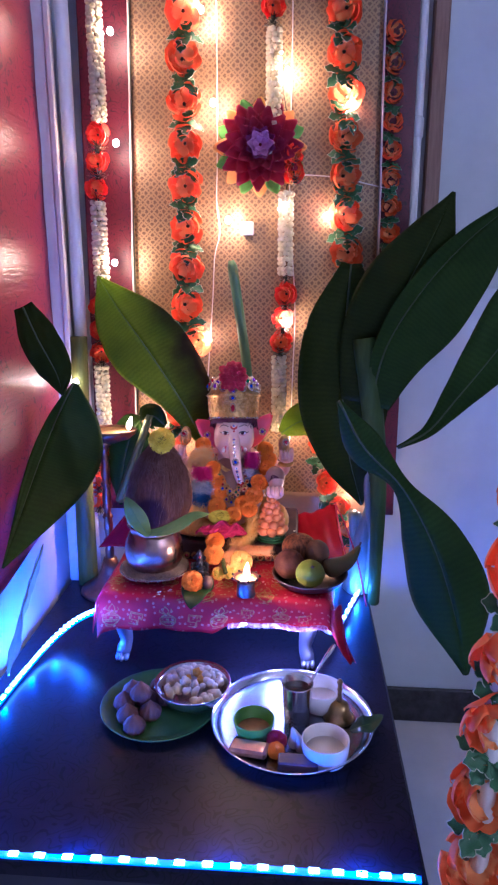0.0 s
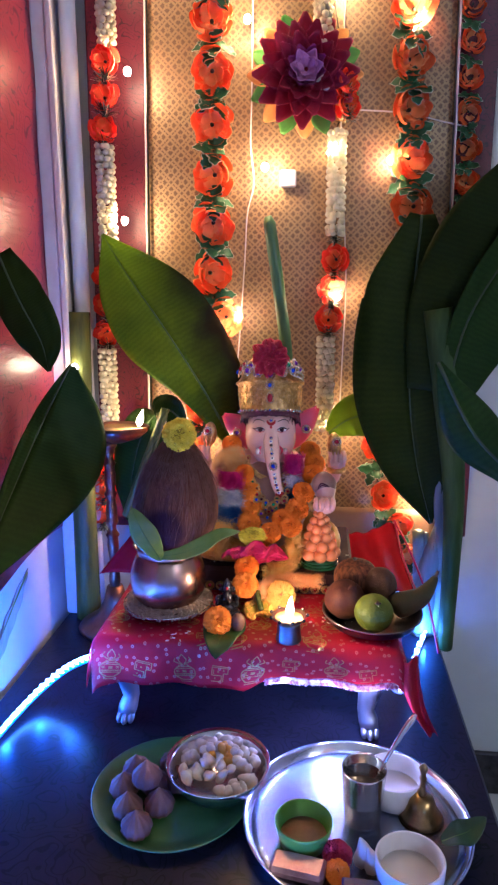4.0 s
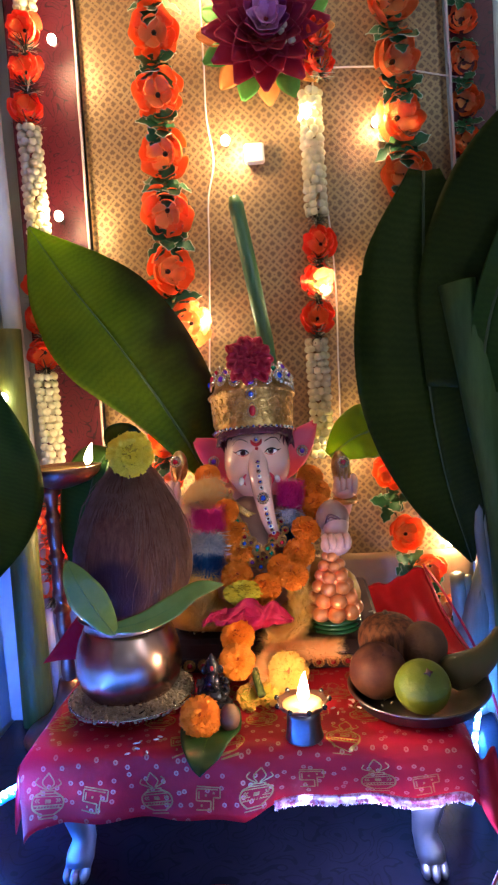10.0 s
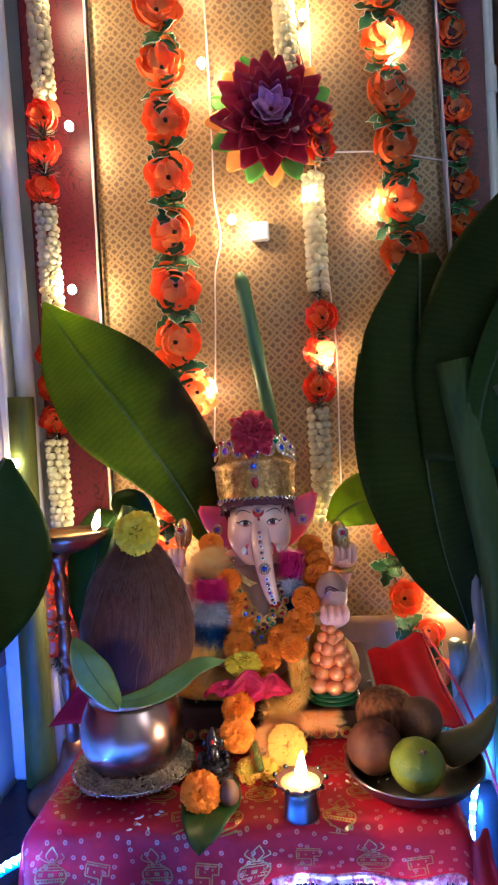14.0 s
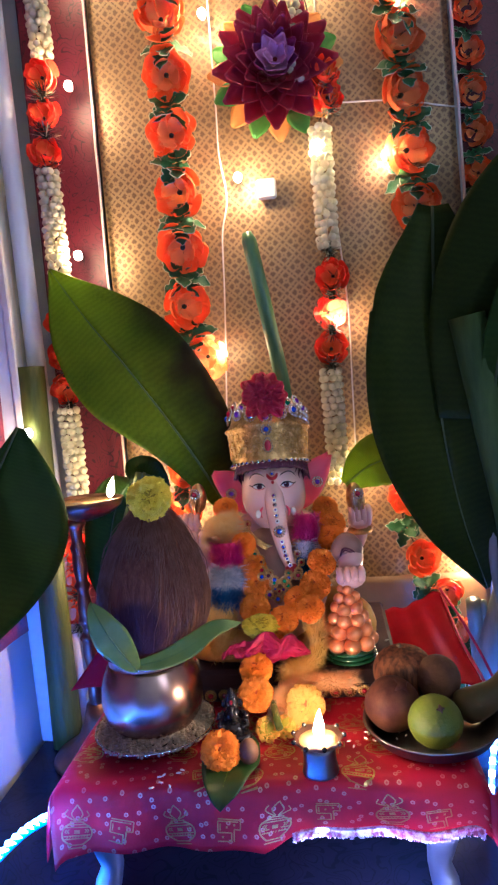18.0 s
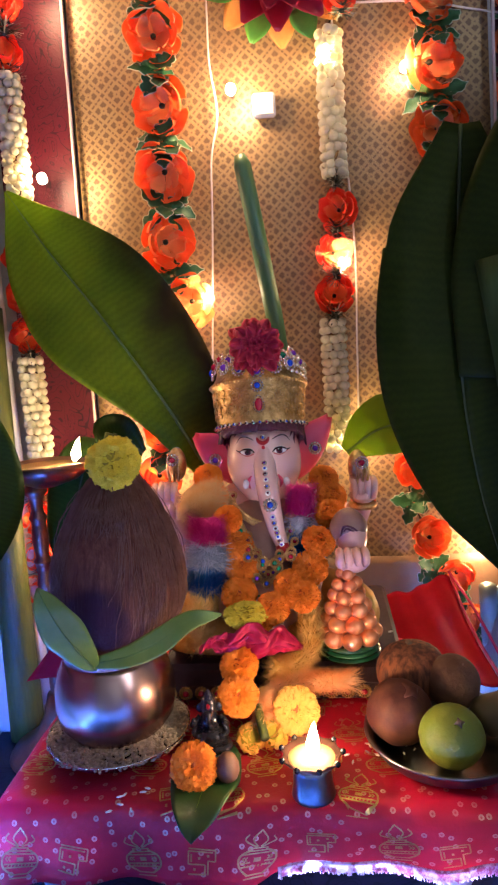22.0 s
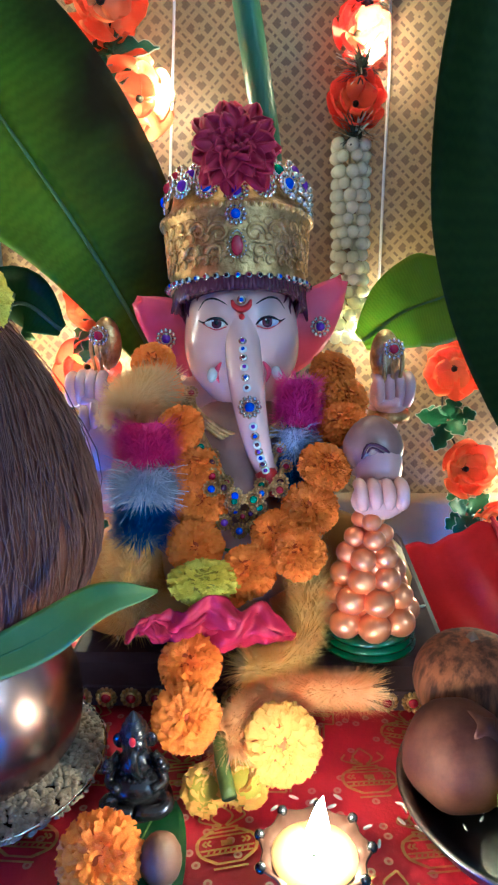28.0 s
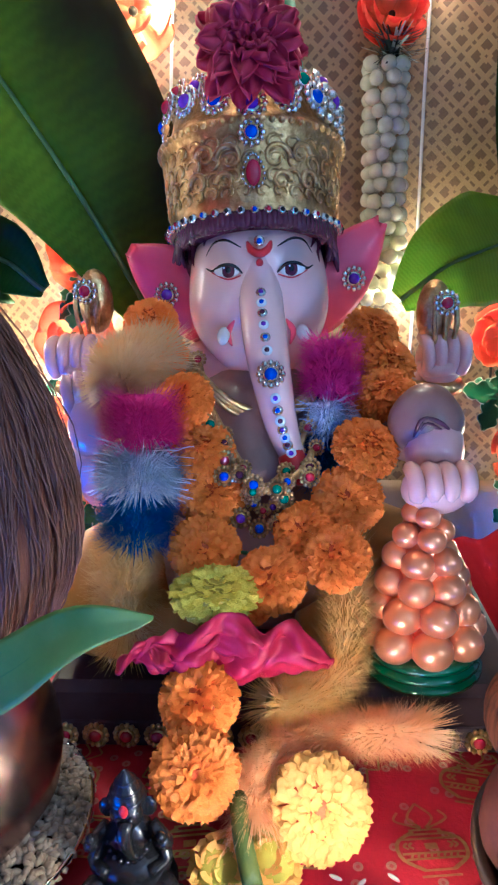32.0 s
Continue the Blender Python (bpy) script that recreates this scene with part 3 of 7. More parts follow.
def cloth_print():
    """Red cloth with small shiny foil dots in loose rows."""
    m = material("red_foil_cloth", (0.6, 0.008, 0.032), 0.5, second=(0.46, 0.005, 0.024), scale=12, bump=0.35, bump_scale=420)
    t, b = nodes_of(m)
    co = t.nodes.new("ShaderNodeTexCoord")
    vo = t.nodes.new("ShaderNodeTexVoronoi")
    vo.voronoi_dimensions = "2D"
    vo.inputs["Scale"].default_value, vo.inputs["Randomness"].default_value = 66.0, 0.95
    mp = t.nodes.new("ShaderNodeMapping")
    mp.inputs["Scale"].default_value = (0.45, 0.46, 1)
    t.links.new(co.outputs["UV"], mp.inputs[0])
    t.links.new(mp.outputs[0], vo.inputs["Vector"])
    ring = t.nodes.new("ShaderNodeValToRGB")
    ring.color_ramp.interpolation = "CONSTANT"
    e = ring.color_ramp.elements
    e[0].position, e[0].color = 0.0, (0.25, 0.25, 0.25, 1)
    e[1].position, e[1].color = 0.06, (0.9, 0.9, 0.9, 1)
    e.new(0.155).color = (0, 0, 0, 1)
    t.links.new(vo.outputs["Distance"], ring.inputs[0])
    mx = t.nodes.new("ShaderNodeMix")
    mx.data_type = "RGBA"
    mx.inputs[7].default_value = (0.7, 0.55, 0.38, 1)
    old = b.inputs["Base Color"].links[0].from_socket
    t.links.new(ring.outputs[0], mx.inputs[0])
    t.links.new(old, mx.inputs[6])
    t.links.new(mx.outputs[2], b.inputs["Base Color"])
    t.links.new(ring.outputs[0], b.inputs["Metallic"])
    tr = t.nodes.new("ShaderNodeBsdfTranslucent")
    tr.inputs[0].default_value = (0.85, 0.1, 0.14, 1)
    ms = t.nodes.new("ShaderNodeMixShader")
    ms.inputs[0].default_value = 0.3
    t.links.new(b.outputs[0], ms.inputs[1])
    t.links.new(tr.outputs[0], ms.inputs[2])
    t.links.new(ms.outputs[0], t.nodes["Material Output"].inputs[0])
    return m


M_cloth = cloth_print()
M_cloth_plain = material("plain_red_cloth", (0.6, 0.008, 0.032), 0.5, second=(0.46, 0.005, 0.024), scale=12, bump=0.35, bump_scale=420, through_light=0.3)
M_foil = material("gold_foil_print", (0.75, 0.48, 0.18), 0.32, 0.85, second=(0.5, 0.28, 0.1), scale=120)
M_lace = material("silver_lace", (0.75, 0.64, 0.68), 0.4, 0.1, second=(0.42, 0.12, 0.17), scale=160, lo=0.45, hi=0.6, through_light=0.55)
# stem copy with its shade put into a lowered green
M_stem_dimmed = material("dimmed_banana_stem", (0.024, 0.052, 0.01), 0.6, second=(0.05, 0.09, 0.02), scale=8, stretch=(6, 6, 1), bump=0.3, spec=0.2)
M_net = material("sheer_red_net", (0.36, 0.004, 0.012), 0.7, second=(0.26, 0.003, 0.008), scale=9, through_light=0.08, spec=0.06, bump=0.15, bump_scale=400)
_t = M_net.node_tree
_out = _t.nodes["Material Output"]
_clear, _mixed = _t.nodes.new("ShaderNodeBsdfTransparent"), _t.nodes.new("ShaderNodeMixShader")
_mixed.inputs[0].default_value = 0.1
_t.links.new(_out.inputs[0].links[0].from_socket, _mixed.inputs[1])
_t.links.new(_clear.outputs[0], _mixed.inputs[2])
_t.links.new(_mixed.outputs[0], _out.inputs[0])

# ---- the small stool and its cloth ----
SX0, SX1, SY0, SY1, SZ = -0.262, 0.168, 1.158, 1.56, 0.575
stool = thing("low_stool", "low stool with silver paw feet standing on the dark table", "stool", at=TURNED)
part("seat", Geo().box(SX1 - SX0 - 0.012, SY1 - SY0 - 0.012, 0.028, Matrix.Translation(((SX0 + SX1) / 2, (SY0 + SY1) / 2, SZ - 0.018)), 0.006), M_silver, stool)
for lx, ly, sg in ((SX0 + 0.03, SY0 + 0.03, -1), (SX1 - 0.04, SY0 + 0.03, 1), (SX0 + 0.03, SY1 - 0.04, -1), (SX1 - 0.04, SY1 - 0.04, 1)):
    g = Geo().tube([(lx, ly, 0.545), (lx + sg * 0.006, ly - 0.006, 0.52), (lx + sg * 0.002, ly - 0.002, 0.49), (lx - sg * 0.002, ly, 0.462), (lx + sg * 0.002, ly - 0.006, 0.446), (lx + sg * 0.004, ly - 0.012, 0.436)], [0.02, 0.021, 0.016, 0.0125, 0.0145, 0.013], 14)
    for k in (-1, 0, 1):
        g.ball((lx + k * 0.0085 + sg * 0.004, ly - 0.02 + abs(k) * 0.004, 0.4335), (0.0052, 0.0125, 0.0085), 10, 8)
    part("paw_leg", g, M_silver, stool, "silver leg cast as a paw")

# the cloth over the stool: top, then falling over the front and the sides
CLOTH_BACK, CLOTH_FRONT, DROP = SY1 - 0.01, SY0 - 0.006, 0.062
CLOTH_TOP = CLOTH_BACK - CLOTH_FRONT
CLOTH_X0, CLOTH_X1 = SX0 - 0.014, SX1 + 0.006


def cloth_at(u, v):
    s = v * (CLOTH_TOP + DROP)
    x = mix(CLOTH_X0, CLOTH_X1, u)
    wob = 0.0025 * noise.noise(V((u * 6, v * 7, 3)))
    if s < CLOTH_TOP:
        y, z = CLOTH_BACK - s, SZ + 0.0015 + wob * 0.5 + max(0.0, 0.0035 * noise.noise(V((u * 5 + 2, v * 9, 1))))
        k = max(0.0, (s - CLOTH_TOP + 0.012) / 0.012)
        z -= 0.004 * k * k
    else:
        d = s - CLOTH_TOP
        y = CLOTH_FRONT - 0.004 * math.sin(min(1, d / 0.02) * 1.4) - (0.005 * math.sin(u * 16) + 0.003 * math.sin(u * 37 + 1)) * d / DROP + wob
        z = SZ - 0.003 - d * (1.0 + 0.05 * math.sin(u * 5)) * (1 - 0.25 * min(1.0, max(0.0, (u - 0.5) / 0.06)))
        if u < 0.1:
            z -= d * 0.18 * (1 - u / 0.1)
    e = (abs(u - 0.5) - 0.5 + 0.04) / 0.04
    if e > 0:
        z -= 0.012 * e * e
    return V((x, y, z))


cl = thing("red_cloth", "red foil-dotted festive cloth spread over the low stool", "cloth", at=TURNED)
part("cloth_sheet", Geo().sheet(cloth_at, 60, 70, 0.0009), M_cloth, cl)
part("side_fall", Geo().sheet(lambda u, v: (SX0 - 0.0145 - 0.01 * math.sin(v * 1.4) - 0.004 * math.sin(u * 22) * v, mix(CLOTH_BACK, CLOTH_FRONT, u), SZ - 0.012 - v * (0.045 + 0.02 * u + 0.006 * math.sin(u * 14))), 40, 10, 0.0009), M_cloth_plain, cl)
part("side_fall", Geo().sheet(lambda u, v: (SX1 + 0.0065 + 0.01 * math.sin(v * 1.4) + 0.004 * math.sin(u * 20) * v, mix(CLOTH_FRONT, CLOTH_BACK, u), SZ - 0.012 - v * (0.05 + 0.006 * math.sin(u * 14))), 40, 10, 0.0009), M_cloth_plain, cl)


def hem_at(u):
    return cloth_at(mix(0.565, 0.985, u), 0.999) + V((0, -0.0012, 0))


# woven hem band and its thread fringe along the right half of the front
part("lace_border", Geo().sheet(lambda u, v: hem_at(u) + V((0, 0, 0.003 - 0.0095 * v + 0.0008 * math.sin(u * 170) * v)), 90, 4, 0.0006), M_lace, cl, "silver lace hem")
fringe = Geo()
rr = random.Random(61)
for k in range(260):
    p = hem_at(rr.random())
    w, h = rr.uniform(0.00025, 0.0006), rr.uniform(0.002, 0.0045)
    lean = rr.uniform(-0.0015, 0.0015)
    fringe.add([p + V((-w, -0.0012, -0.002)), p + V((w, -0.0012, -0.002)), p + V((w + lean, -0.0018, -h - 0.004)), p + V((lean - w, -0.0018, -h - 0.004))], [(0, 1, 2, 3)], 0, False)
tagged(part("fringe", fringe, M_lace, cl, "short pale thread fringe"), kind="stuff")
# corner hanging in a twist
tail = [(SX1 + 0.004, SY0 - 0.004, SZ - 0.01), (SX1 + 0.012, SY0 - 0.014, SZ - 0.045), (SX1 + 0.024, SY0 - 0.02, SZ - 0.08), (SX1 + 0.044, SY0 - 0.024, SZ - 0.112)]
part("corner_tail", Geo().sheet(lambda u, v: curve_at(tail, v) + V((mix(-0.014, 0.02, u) * (1 - 0.55 * v), 0.006 * math.sin(u * 8 + v * 3), 0.004 * math.cos(u * 7))), 12, 20, 0.0009), M_cloth_plain, cl)


# gold foil figures printed on the cloth: banded pots under a leaf crown, and angular keys
def ribbon(g, pts, w, m):
    """A thin foil line through points of the plane, laid on the cloth by m."""
    n = len(pts)
    vs = []
    for i, p in enumerate(pts):
        a, b = pts[max(0, i - 1)], pts[min(n - 1, i + 1)]
        dx, dy = b[0] - a[0], b[1] - a[1]
        k = math.hypot(dx, dy) or 1.0
        vs += [m(p[0] - dy / k * w, p[1] + dx / k * w), m(p[0] + dy / k * w, p[1] - dx / k * w)]
    g.add(vs, [(2 * i, 2 * i + 1, 2 * i + 3, 2 * i + 2) for i in range(n - 1)], 0, False)


def motif(g, x, s, kind, size, spin):
    """x across the cloth, s along it from the front edge: backwards where positive, down the fall where negative."""
    ca, sa = math.cos(spin), math.sin(spin)

    def lay(px, py):
        qx, qs = x + size * (px * ca - py * sa), s + size * (px * sa + py * ca)
        u, v = (qx - CLOTH_X0) / (CLOTH_X1 - CLOTH_X0), (CLOTH_TOP - qs) / (CLOTH_TOP + DROP)
        u, v = min(0.998, max(0.002, u)), min(0.998, max(0.002, v))
        p = cloth_at(u, v)
        nrm = (cloth_at(min(1, u + 0.002), v) - cloth_at(u - 0.002, v)).cross(cloth_at(u, v - 0.002) - cloth_at(u, min(1, v + 0.002))).normalized()
        return p + nrm * 0.002

    def line(pts, w=0.022):
        ribbon(g, [tuple(curve_at([(*p, 0) for p in pts], k / 10))[:2] for k in range(11)] if len(pts) > 2 else pts, w, lay)

    if kind == 0:
        for sg in (-1, 1):
            line([(sg * 0.2, 0.3), (sg * 0.5, 0.1), (sg * 0.5, -0.2), (sg * 0.22, -0.42)], 0.03)
            line([(sg * 0.05, 0.36), (sg * 0.42, 0.55), (sg * 0.34, 0.72)])
            line([(sg * 0.04, 0.38), (sg * 0.2, 0.6), (0, 0.88)])
            for q in (0.28, 0.36):
                line([(sg * q, -0.04), (sg * (q + 0.06), 0.02), (sg * q, 0.08)], 0.02)
        for y, w in ((0.33, 0.26), (0.24, 0.36), (0.15, 0.42), (-0.12, 0.48), (-0.22, 0.44), (-0.42, 0.24), (-0.52, 0.3)):
            line([(-w, y), (w, y)], 0.02)
        for k in range(8):
            line([(-0.36 + k * 0.1, -0.2), (-0.33 + k * 0.1, -0.14)], 0.018)
        line([(-0.1, 0.0), (0.1, 0.0)], 0.06)
    else:
        for pts in (((-0.45, 0.45), (0.45, 0.45)), ((-0.45, 0.36), (0.36, 0.36)), ((0.45, 0.45), (0.45, 0.05)), ((-0.45, 0.36), (-0.45, -0.1)), ((-0.36, 0.26), (-0.36, -0.02)), ((-0.45, -0.1), (0.1, -0.1)), ((0.1, -0.1), (0.1, -0.45)), ((0.2, 0.05), (0.2, -0.45)), ((0.45, 0.05), (0.2, 0.05)), ((-0.45, -0.45), (0.1, -0.45))):
            line(pts, 0.026)
        for px, py in ((-0.1, 0.12), (0.2, 0.22), (-0.25, -0.28)):
            line([(px - 0.04, py), (px + 0.04, py)], 0.045)


foil = Geo()
rr = random.Random(77)
for i in range(8):
    for j in range(8):
        x, s = SX0 + 0.012 + (i + 0.5 * (j % 2)) * 0.054 + rr.uniform(-0.005, 0.005), -0.036 + j * 0.046 + rr.uniform(-0.005, 0.005)
        if SX0 < x < SX1 - 0.008 and (s > 0.012 or s < -0.02):
            motif(foil, x, s, (i + j) % 2, 0.03 if (i + j) % 2 == 0 else 0.026, rr.uniform(-0.25, 0.25))
tagged(part("foil_print", foil, M_foil, cl, "gold foil pots and key figures printed on the cloth"), kind="stuff")

# ---- room lamp behind the camera ----
tube_lamp = thing("tube_light", "long white tube light on the wall", "lamp", at=TURNED @ pose(1.985, -0.8, 1.9, 0, 90, 90))
M_tube = lit("tube_glow", (0.9, 0.94, 1.0), 120.0)
part("tube", Geo().tube([(-0.5, 0, 0), (0.5, 0, 0)], 0.014, 12), M_tube, tube_lamp)
part("fitting", Geo().box(1.06, 0.04, 0.03, Matrix.Translation((0, 0, 0.04)), 0.004), M_post, tube_lamp)

# ---- flowers ----
# orange core balls coloured deeper to stand for shade between the petals
M_shade_core = material("orange_flower_shade_core", (0.6, 0.1, 0.004), 0.7, second=(0.45, 0.07, 0.003), scale=60)
M_yheart = material("yellow_flower_heart", (0.42, 0.34, 0.02), 0.7, second=(0.34, 0.26, 0.015), scale=60)

def petal_sheet(length, width, cup, curl, nu=4, nv=5, ruffle=0.0, tip=0.6, seed=0.0):
    """A petal growing along +X from the origin, its face to +Z."""
    def at(u, v):
        s = (u - 0.5) * 2
        w = width * (math.sin(math.pi * min(1.0, 0.12 + 0.88 * v) ** tip) ** 0.7 if v < 1 else 0.15) if tip < 1 else width * min(1.0, 0.3 + 1.4 * v) * math.sqrt(max(0.02, 1 - max(0.0, (v - 0.45) / 0.55) ** 2.4))
        z = cup * (s * s) * w + curl * v * v * length + ruffle * math.sin(seed + s * 5) * v
        return (length * v, s * w, z)

    return Geo().sheet(at, nu, nv, 0.0006)


def pompom(r, count, seed, flat=0.8, wide=1.0):
    """A dense ball of short ruffled petals, its face to +Z."""
    g = Geo()
    rr = random.Random(seed)
    g.ball((0, 0, 0), (r * 0.78, r * 0.78, r * 0.78 * flat), 14, 10, 1)
    for k in range(count):
        f = (k + 0.5) / count
        th = math.acos(1 - 1.6 * f)
        a = k * 2.39996 + rr.uniform(-0.15, 0.15)
        d = V((math.sin(th) * math.cos(a), math.sin(th) * math.sin(a), math.cos(th)))
        side = V((-math.sin(a), math.cos(a), 0))
        spin = rr.uniform(-0.9, 0.9)
        side = Matrix.Rotation(spin, 3, d) @ side
        up = d.cross(side)
        w = r * rr.uniform(0.055, 0.085) * wide
        R0, R1 = r * 0.68, r * rr.uniform(1.0 - 0.14 * wide, 1.0)
        bend = rr.uniform(0.4, 1.5) / wide ** 1.5
        vs = []
        for j, (rad, ww, lift) in enumerate(((R0, 0.5, 0.0), (mix(R0, R1, 0.65), 1.0, 0.2), (R1, 1.25, 0.9))):
            for i in (-1, -0.35, 0.35, 1):
                wob = rr.uniform(-0.05, 0.05) * r * (j > 0)
                p = d * (rad + wob) + side * i * w * ww - up * (lift * bend * w * 2.2 + (0.5 - abs(i)) * w * 0.5 * (j > 0))
                p.z *= flat
                vs.append(p)
        g.add(vs, [(j * 4 + i, j * 4 + i + 1, j * 4 + i + 5, j * 4 + i + 4) for j in range(2) for i in range(3)], 0, True)
    return g.mesh("pompom", M_marigold, M_shade_core)


POM = [pompom(1.0, 950, s) for s in (1, 2, 3)]


def recoloured(me, mat, heart=None):
    c = me.copy()
    c.materials[0] = mat
    c.materials[1] = heart or M_yheart
    return c


POM_Y = recoloured(pompom(1.0, 420, 8, 0.85, 1.35), M_ymarigold)
POM_G = recoloured(pompom(1.0, 800, 9, 0.5, 0.95), M_gold_flower, M_shade_core)


def silk_flower(mat, seed, r=1.0):
    """A bulky cloth blossom of cupped, ruffled petals round an open throat, its face to +Z."""
    g = Geo()
    rr = random.Random(seed)
    for ring, (n, rim, low, high, wide) in enumerate(((5, 1.0, -0.5, 0.0, 1.02), (5, 0.84, -0.42, 0.3, 1.0), (4, 0.55, -0.38, 0.42, 0.95))):
        for k in range(n):
            a0 = 2 * math.pi * (k + 0.5 * ring) / n + rr.uniform(-0.2, 0.2)
            ph, size, tilt = rr.uniform(0, 6), rr.uniform(0.9, 1.06), rr.uniform(-0.12, 0.12)

            def at(u, v, a0=a0, ph=ph, size=size, tilt=tilt, rim=rim, low=low, high=high, wide=wide, n=n):
                q = (u - 0.5) * 2
                a = a0 + q * wide * 2.9 / n * math.sqrt(max(0.0, min(1.0, 0.45 + 1.2 * v)))
                rad = rim * size * (0.1 + 0.9 * math.sin(min(1.0, v * 1.12) * math.pi / 2) ** 0.8)
                edge = v * v
                rad *= 1 - 0.16 * edge * q * q * q * q + 0.03 * edge * math.sin(q * 5 + ph)
                z = low + (high - low) * v ** 1.7 + tilt * v + edge * (0.07 * math.sin(q * 4 + ph) - 0.1 * q * q) - 0.12 * max(0.0, v - 0.8) * 5 * (1 if ring == 0 else 0.4)
                return (r * rad * math.cos(a), r * rad * math.sin(a), r * z)

            g.sheet(at, 8, 8, 0.0006)
    g.ball((0, 0, -0.3 * r), (0.1 * r, 0.1 * r, 0.14 * r), 8, 5, 1)
    return g.mesh("silk_blossom", mat, M_tinsel)


SILK = [silk_flower(M_silk, s) for s in (4, 5, 6)]
SILK_R = [silk_flower(M_silkred, s) for s in (7, 8)]


def leaf_ruff(seed):
    """A ring of little lobed cloth leaves, pale along the edge, round a string that runs along Z."""
    g = Geo()
    rr = random.Random(seed)
    for k in range(7):
        a = 2 * math.pi * k / 7 + rr.uniform(-0.3, 0.3)
        length, bend, ph = rr.uniform(0.85, 1.2), rr.uniform(-0.3, 0.4), rr.uniform(0, 6)

        def at(u, v, length=length, bend=bend, ph=ph):
            q = (u - 0.5) * 2
            w = 0.34 * math.sin(math.pi * min(0.97, 0.1 + 0.87 * v)) ** 0.8 * (1 + 0.28 * math.cos(v * 17))
            return (length * v, q * w, 0.3 * q * q * w + bend * v * v + 0.05 * math.sin(ph + v * 7) * q)

        m = Matrix.Rotation(a, 4, "Z") @ Matrix.Rotation(rr.uniform(-0.5, 0.5), 4, "Y") @ Matrix.Translation((0.08, 0, rr.uniform(-0.1, 0.1)))
        g.join(Geo().sheet(at, 4, 9, 0.006), m)
        rim = [at(0, j / 9) for j in range(3, 10)] + [at(1, j / 9) for j in range(9, 2, -1)]
        g.join(Geo().tube(rim, 0.017, 4), m, 1)
    return g.mesh("leaf_ruff", M_silkgreen, M_leafedge)


def tinsel_collar(seed):
    """A spiky ring of dark tinsel with some pale tips, round a string that runs along Z."""
    g = Geo()
    rr = random.Random(seed)
    g.tube([(0, 0, -0.3), (0, 0, 0.3)], 0.2, 8)
    for k in range(130):
        a, h = rr.uniform(0, 6.283), rr.uniform(-0.32, 0.32)
        d = V((math.cos(a), math.sin(a), rr.gauss(0, 0.45))).normalized()
        side = d.cross(V((0, 0, 1))).normalized() * rr.uniform(0.025, 0.05)
        p, e = V((0, 0, h)) + d * 0.12, V((0, 0, h)) + d * rr.uniform(0.6, 1.0)
        g.add([p - side, p + side, e + side * 0.5, e - side * 0.5], [(0, 1, 2, 3)], 1 if rr.random() < 0.25 else 0, False)
    return g.mesh("tinsel_collar", M_tinsel, M_leafedge)


COLLAR = [tinsel_collar(s) for s in (3, 4)]
RUFF = [leaf_ruff(s) for s in (1, 2)]


def bud_strand(length, r, seed):
    """Cream buds packed round a string, hanging down from the origin."""
    g = Geo()
    rr = random.Random(seed)
    rows = max(2, int(length / 0.0102))
    for i in range(rows):
        for j in range(7):
            a = 2 * math.pi * (j + 0.5 * (i % 2)) / 7 + rr.uniform(-0.25, 0.25)
            p = V((r * 0.72 * math.cos(a), r * 0.72 * math.sin(a), -(i + 0.5) * length / rows + rr.uniform(-0.0015, 0.0015)))
            rot = Matrix.Rotation(a, 3, "Z") @ Matrix.Rotation(rr.uniform(0.3, 1.5), 3, "Y")
            g.ball(p, rr.uniform(0.0054, 0.0066), 9, 6, 0, rot, lambda q: 1 - 0.2 * max(0.0, q.z) ** 4)
    return g


def garland(label, items, group="hanging garlands", r=0.04, name="hanging_garland"):
    """items: (kind, x, y, z, size). A string of blossoms, leaf ruffs and bud strands."""
    th = thing(name, label, "garland", group, items[0][1:4])
    o = V(items[0][1:4])
    rr = random.Random(int(abs(items[0][1]) * 1000))
    line = [V(i[1:4]) - o for i in items]
    part("string", Geo().tube([p + V((0, 0.021, 0)) for p in smooth_line(line, 3 * len(line))], 0.0012, 5), M_wick, th)
    for k, (kind, x, y, z, size) in enumerate(items):
        p = V((x, y, z)) - o
        if kind in "FR":
            me = rr.choice(SILK if kind == "F" else SILK_R)
            d = (rr.uniform(-0.6, 0.6), -1, rr.uniform(-0.6, 0.45))
            part("blossom", me, (), th, at=spot(p, d, rr.uniform(0, 6), size))
        elif kind == "L":
            part("leaf_ruff", rr.choice(RUFF), (), th, at=spot(p, (rr.uniform(-0.3, 0.3), -0.9, 0.7), rr.uniform(0, 6), size * 0.88))
        elif kind == "C":
            part("tinsel_collar", rr.choice(COLLAR), (), th, at=spot(p, (rr.uniform(-0.15, 0.15), rr.uniform(-0.15, 0.15), 1), rr.uniform(0, 6), size))
        elif kind == "B":
            tagged(part("bud_strand", bud_strand(size, 0.0185, k), M_bud, th, "cream buds threaded close together", Matrix.Translation(p)), kind="stuff")
    return th


def run(x0, z0, x1, z1, n, y, size, kind="F", ruff=1.0):
    out = []
    for k in range(n):
        f = k / max(1, n - 1)
        x, z = mix(x0, x1, f), mix(z0, z1, f)
        out.append((kind, x, y, z, size))
        dz = (z0 - z1) / max(1, n - 1)
        out.append(("C" if kind == "R" else "L", x, y + 0.004, z - dz / 2, size * ruff))
    return out


# back wall garlands
garland("hanging garland of large orange cloth blossoms with green leaves", run(-0.136, 1.778, -0.141, 1.1, 9, 1.56, 0.04) + [("F", -0.118, 1.55, 1.02, 0.036)])
garland("hanging garland of orange cloth blossoms with green leaves", run(0.193, 1.78, 0.218, 1.215, 8, 1.56, 0.04))
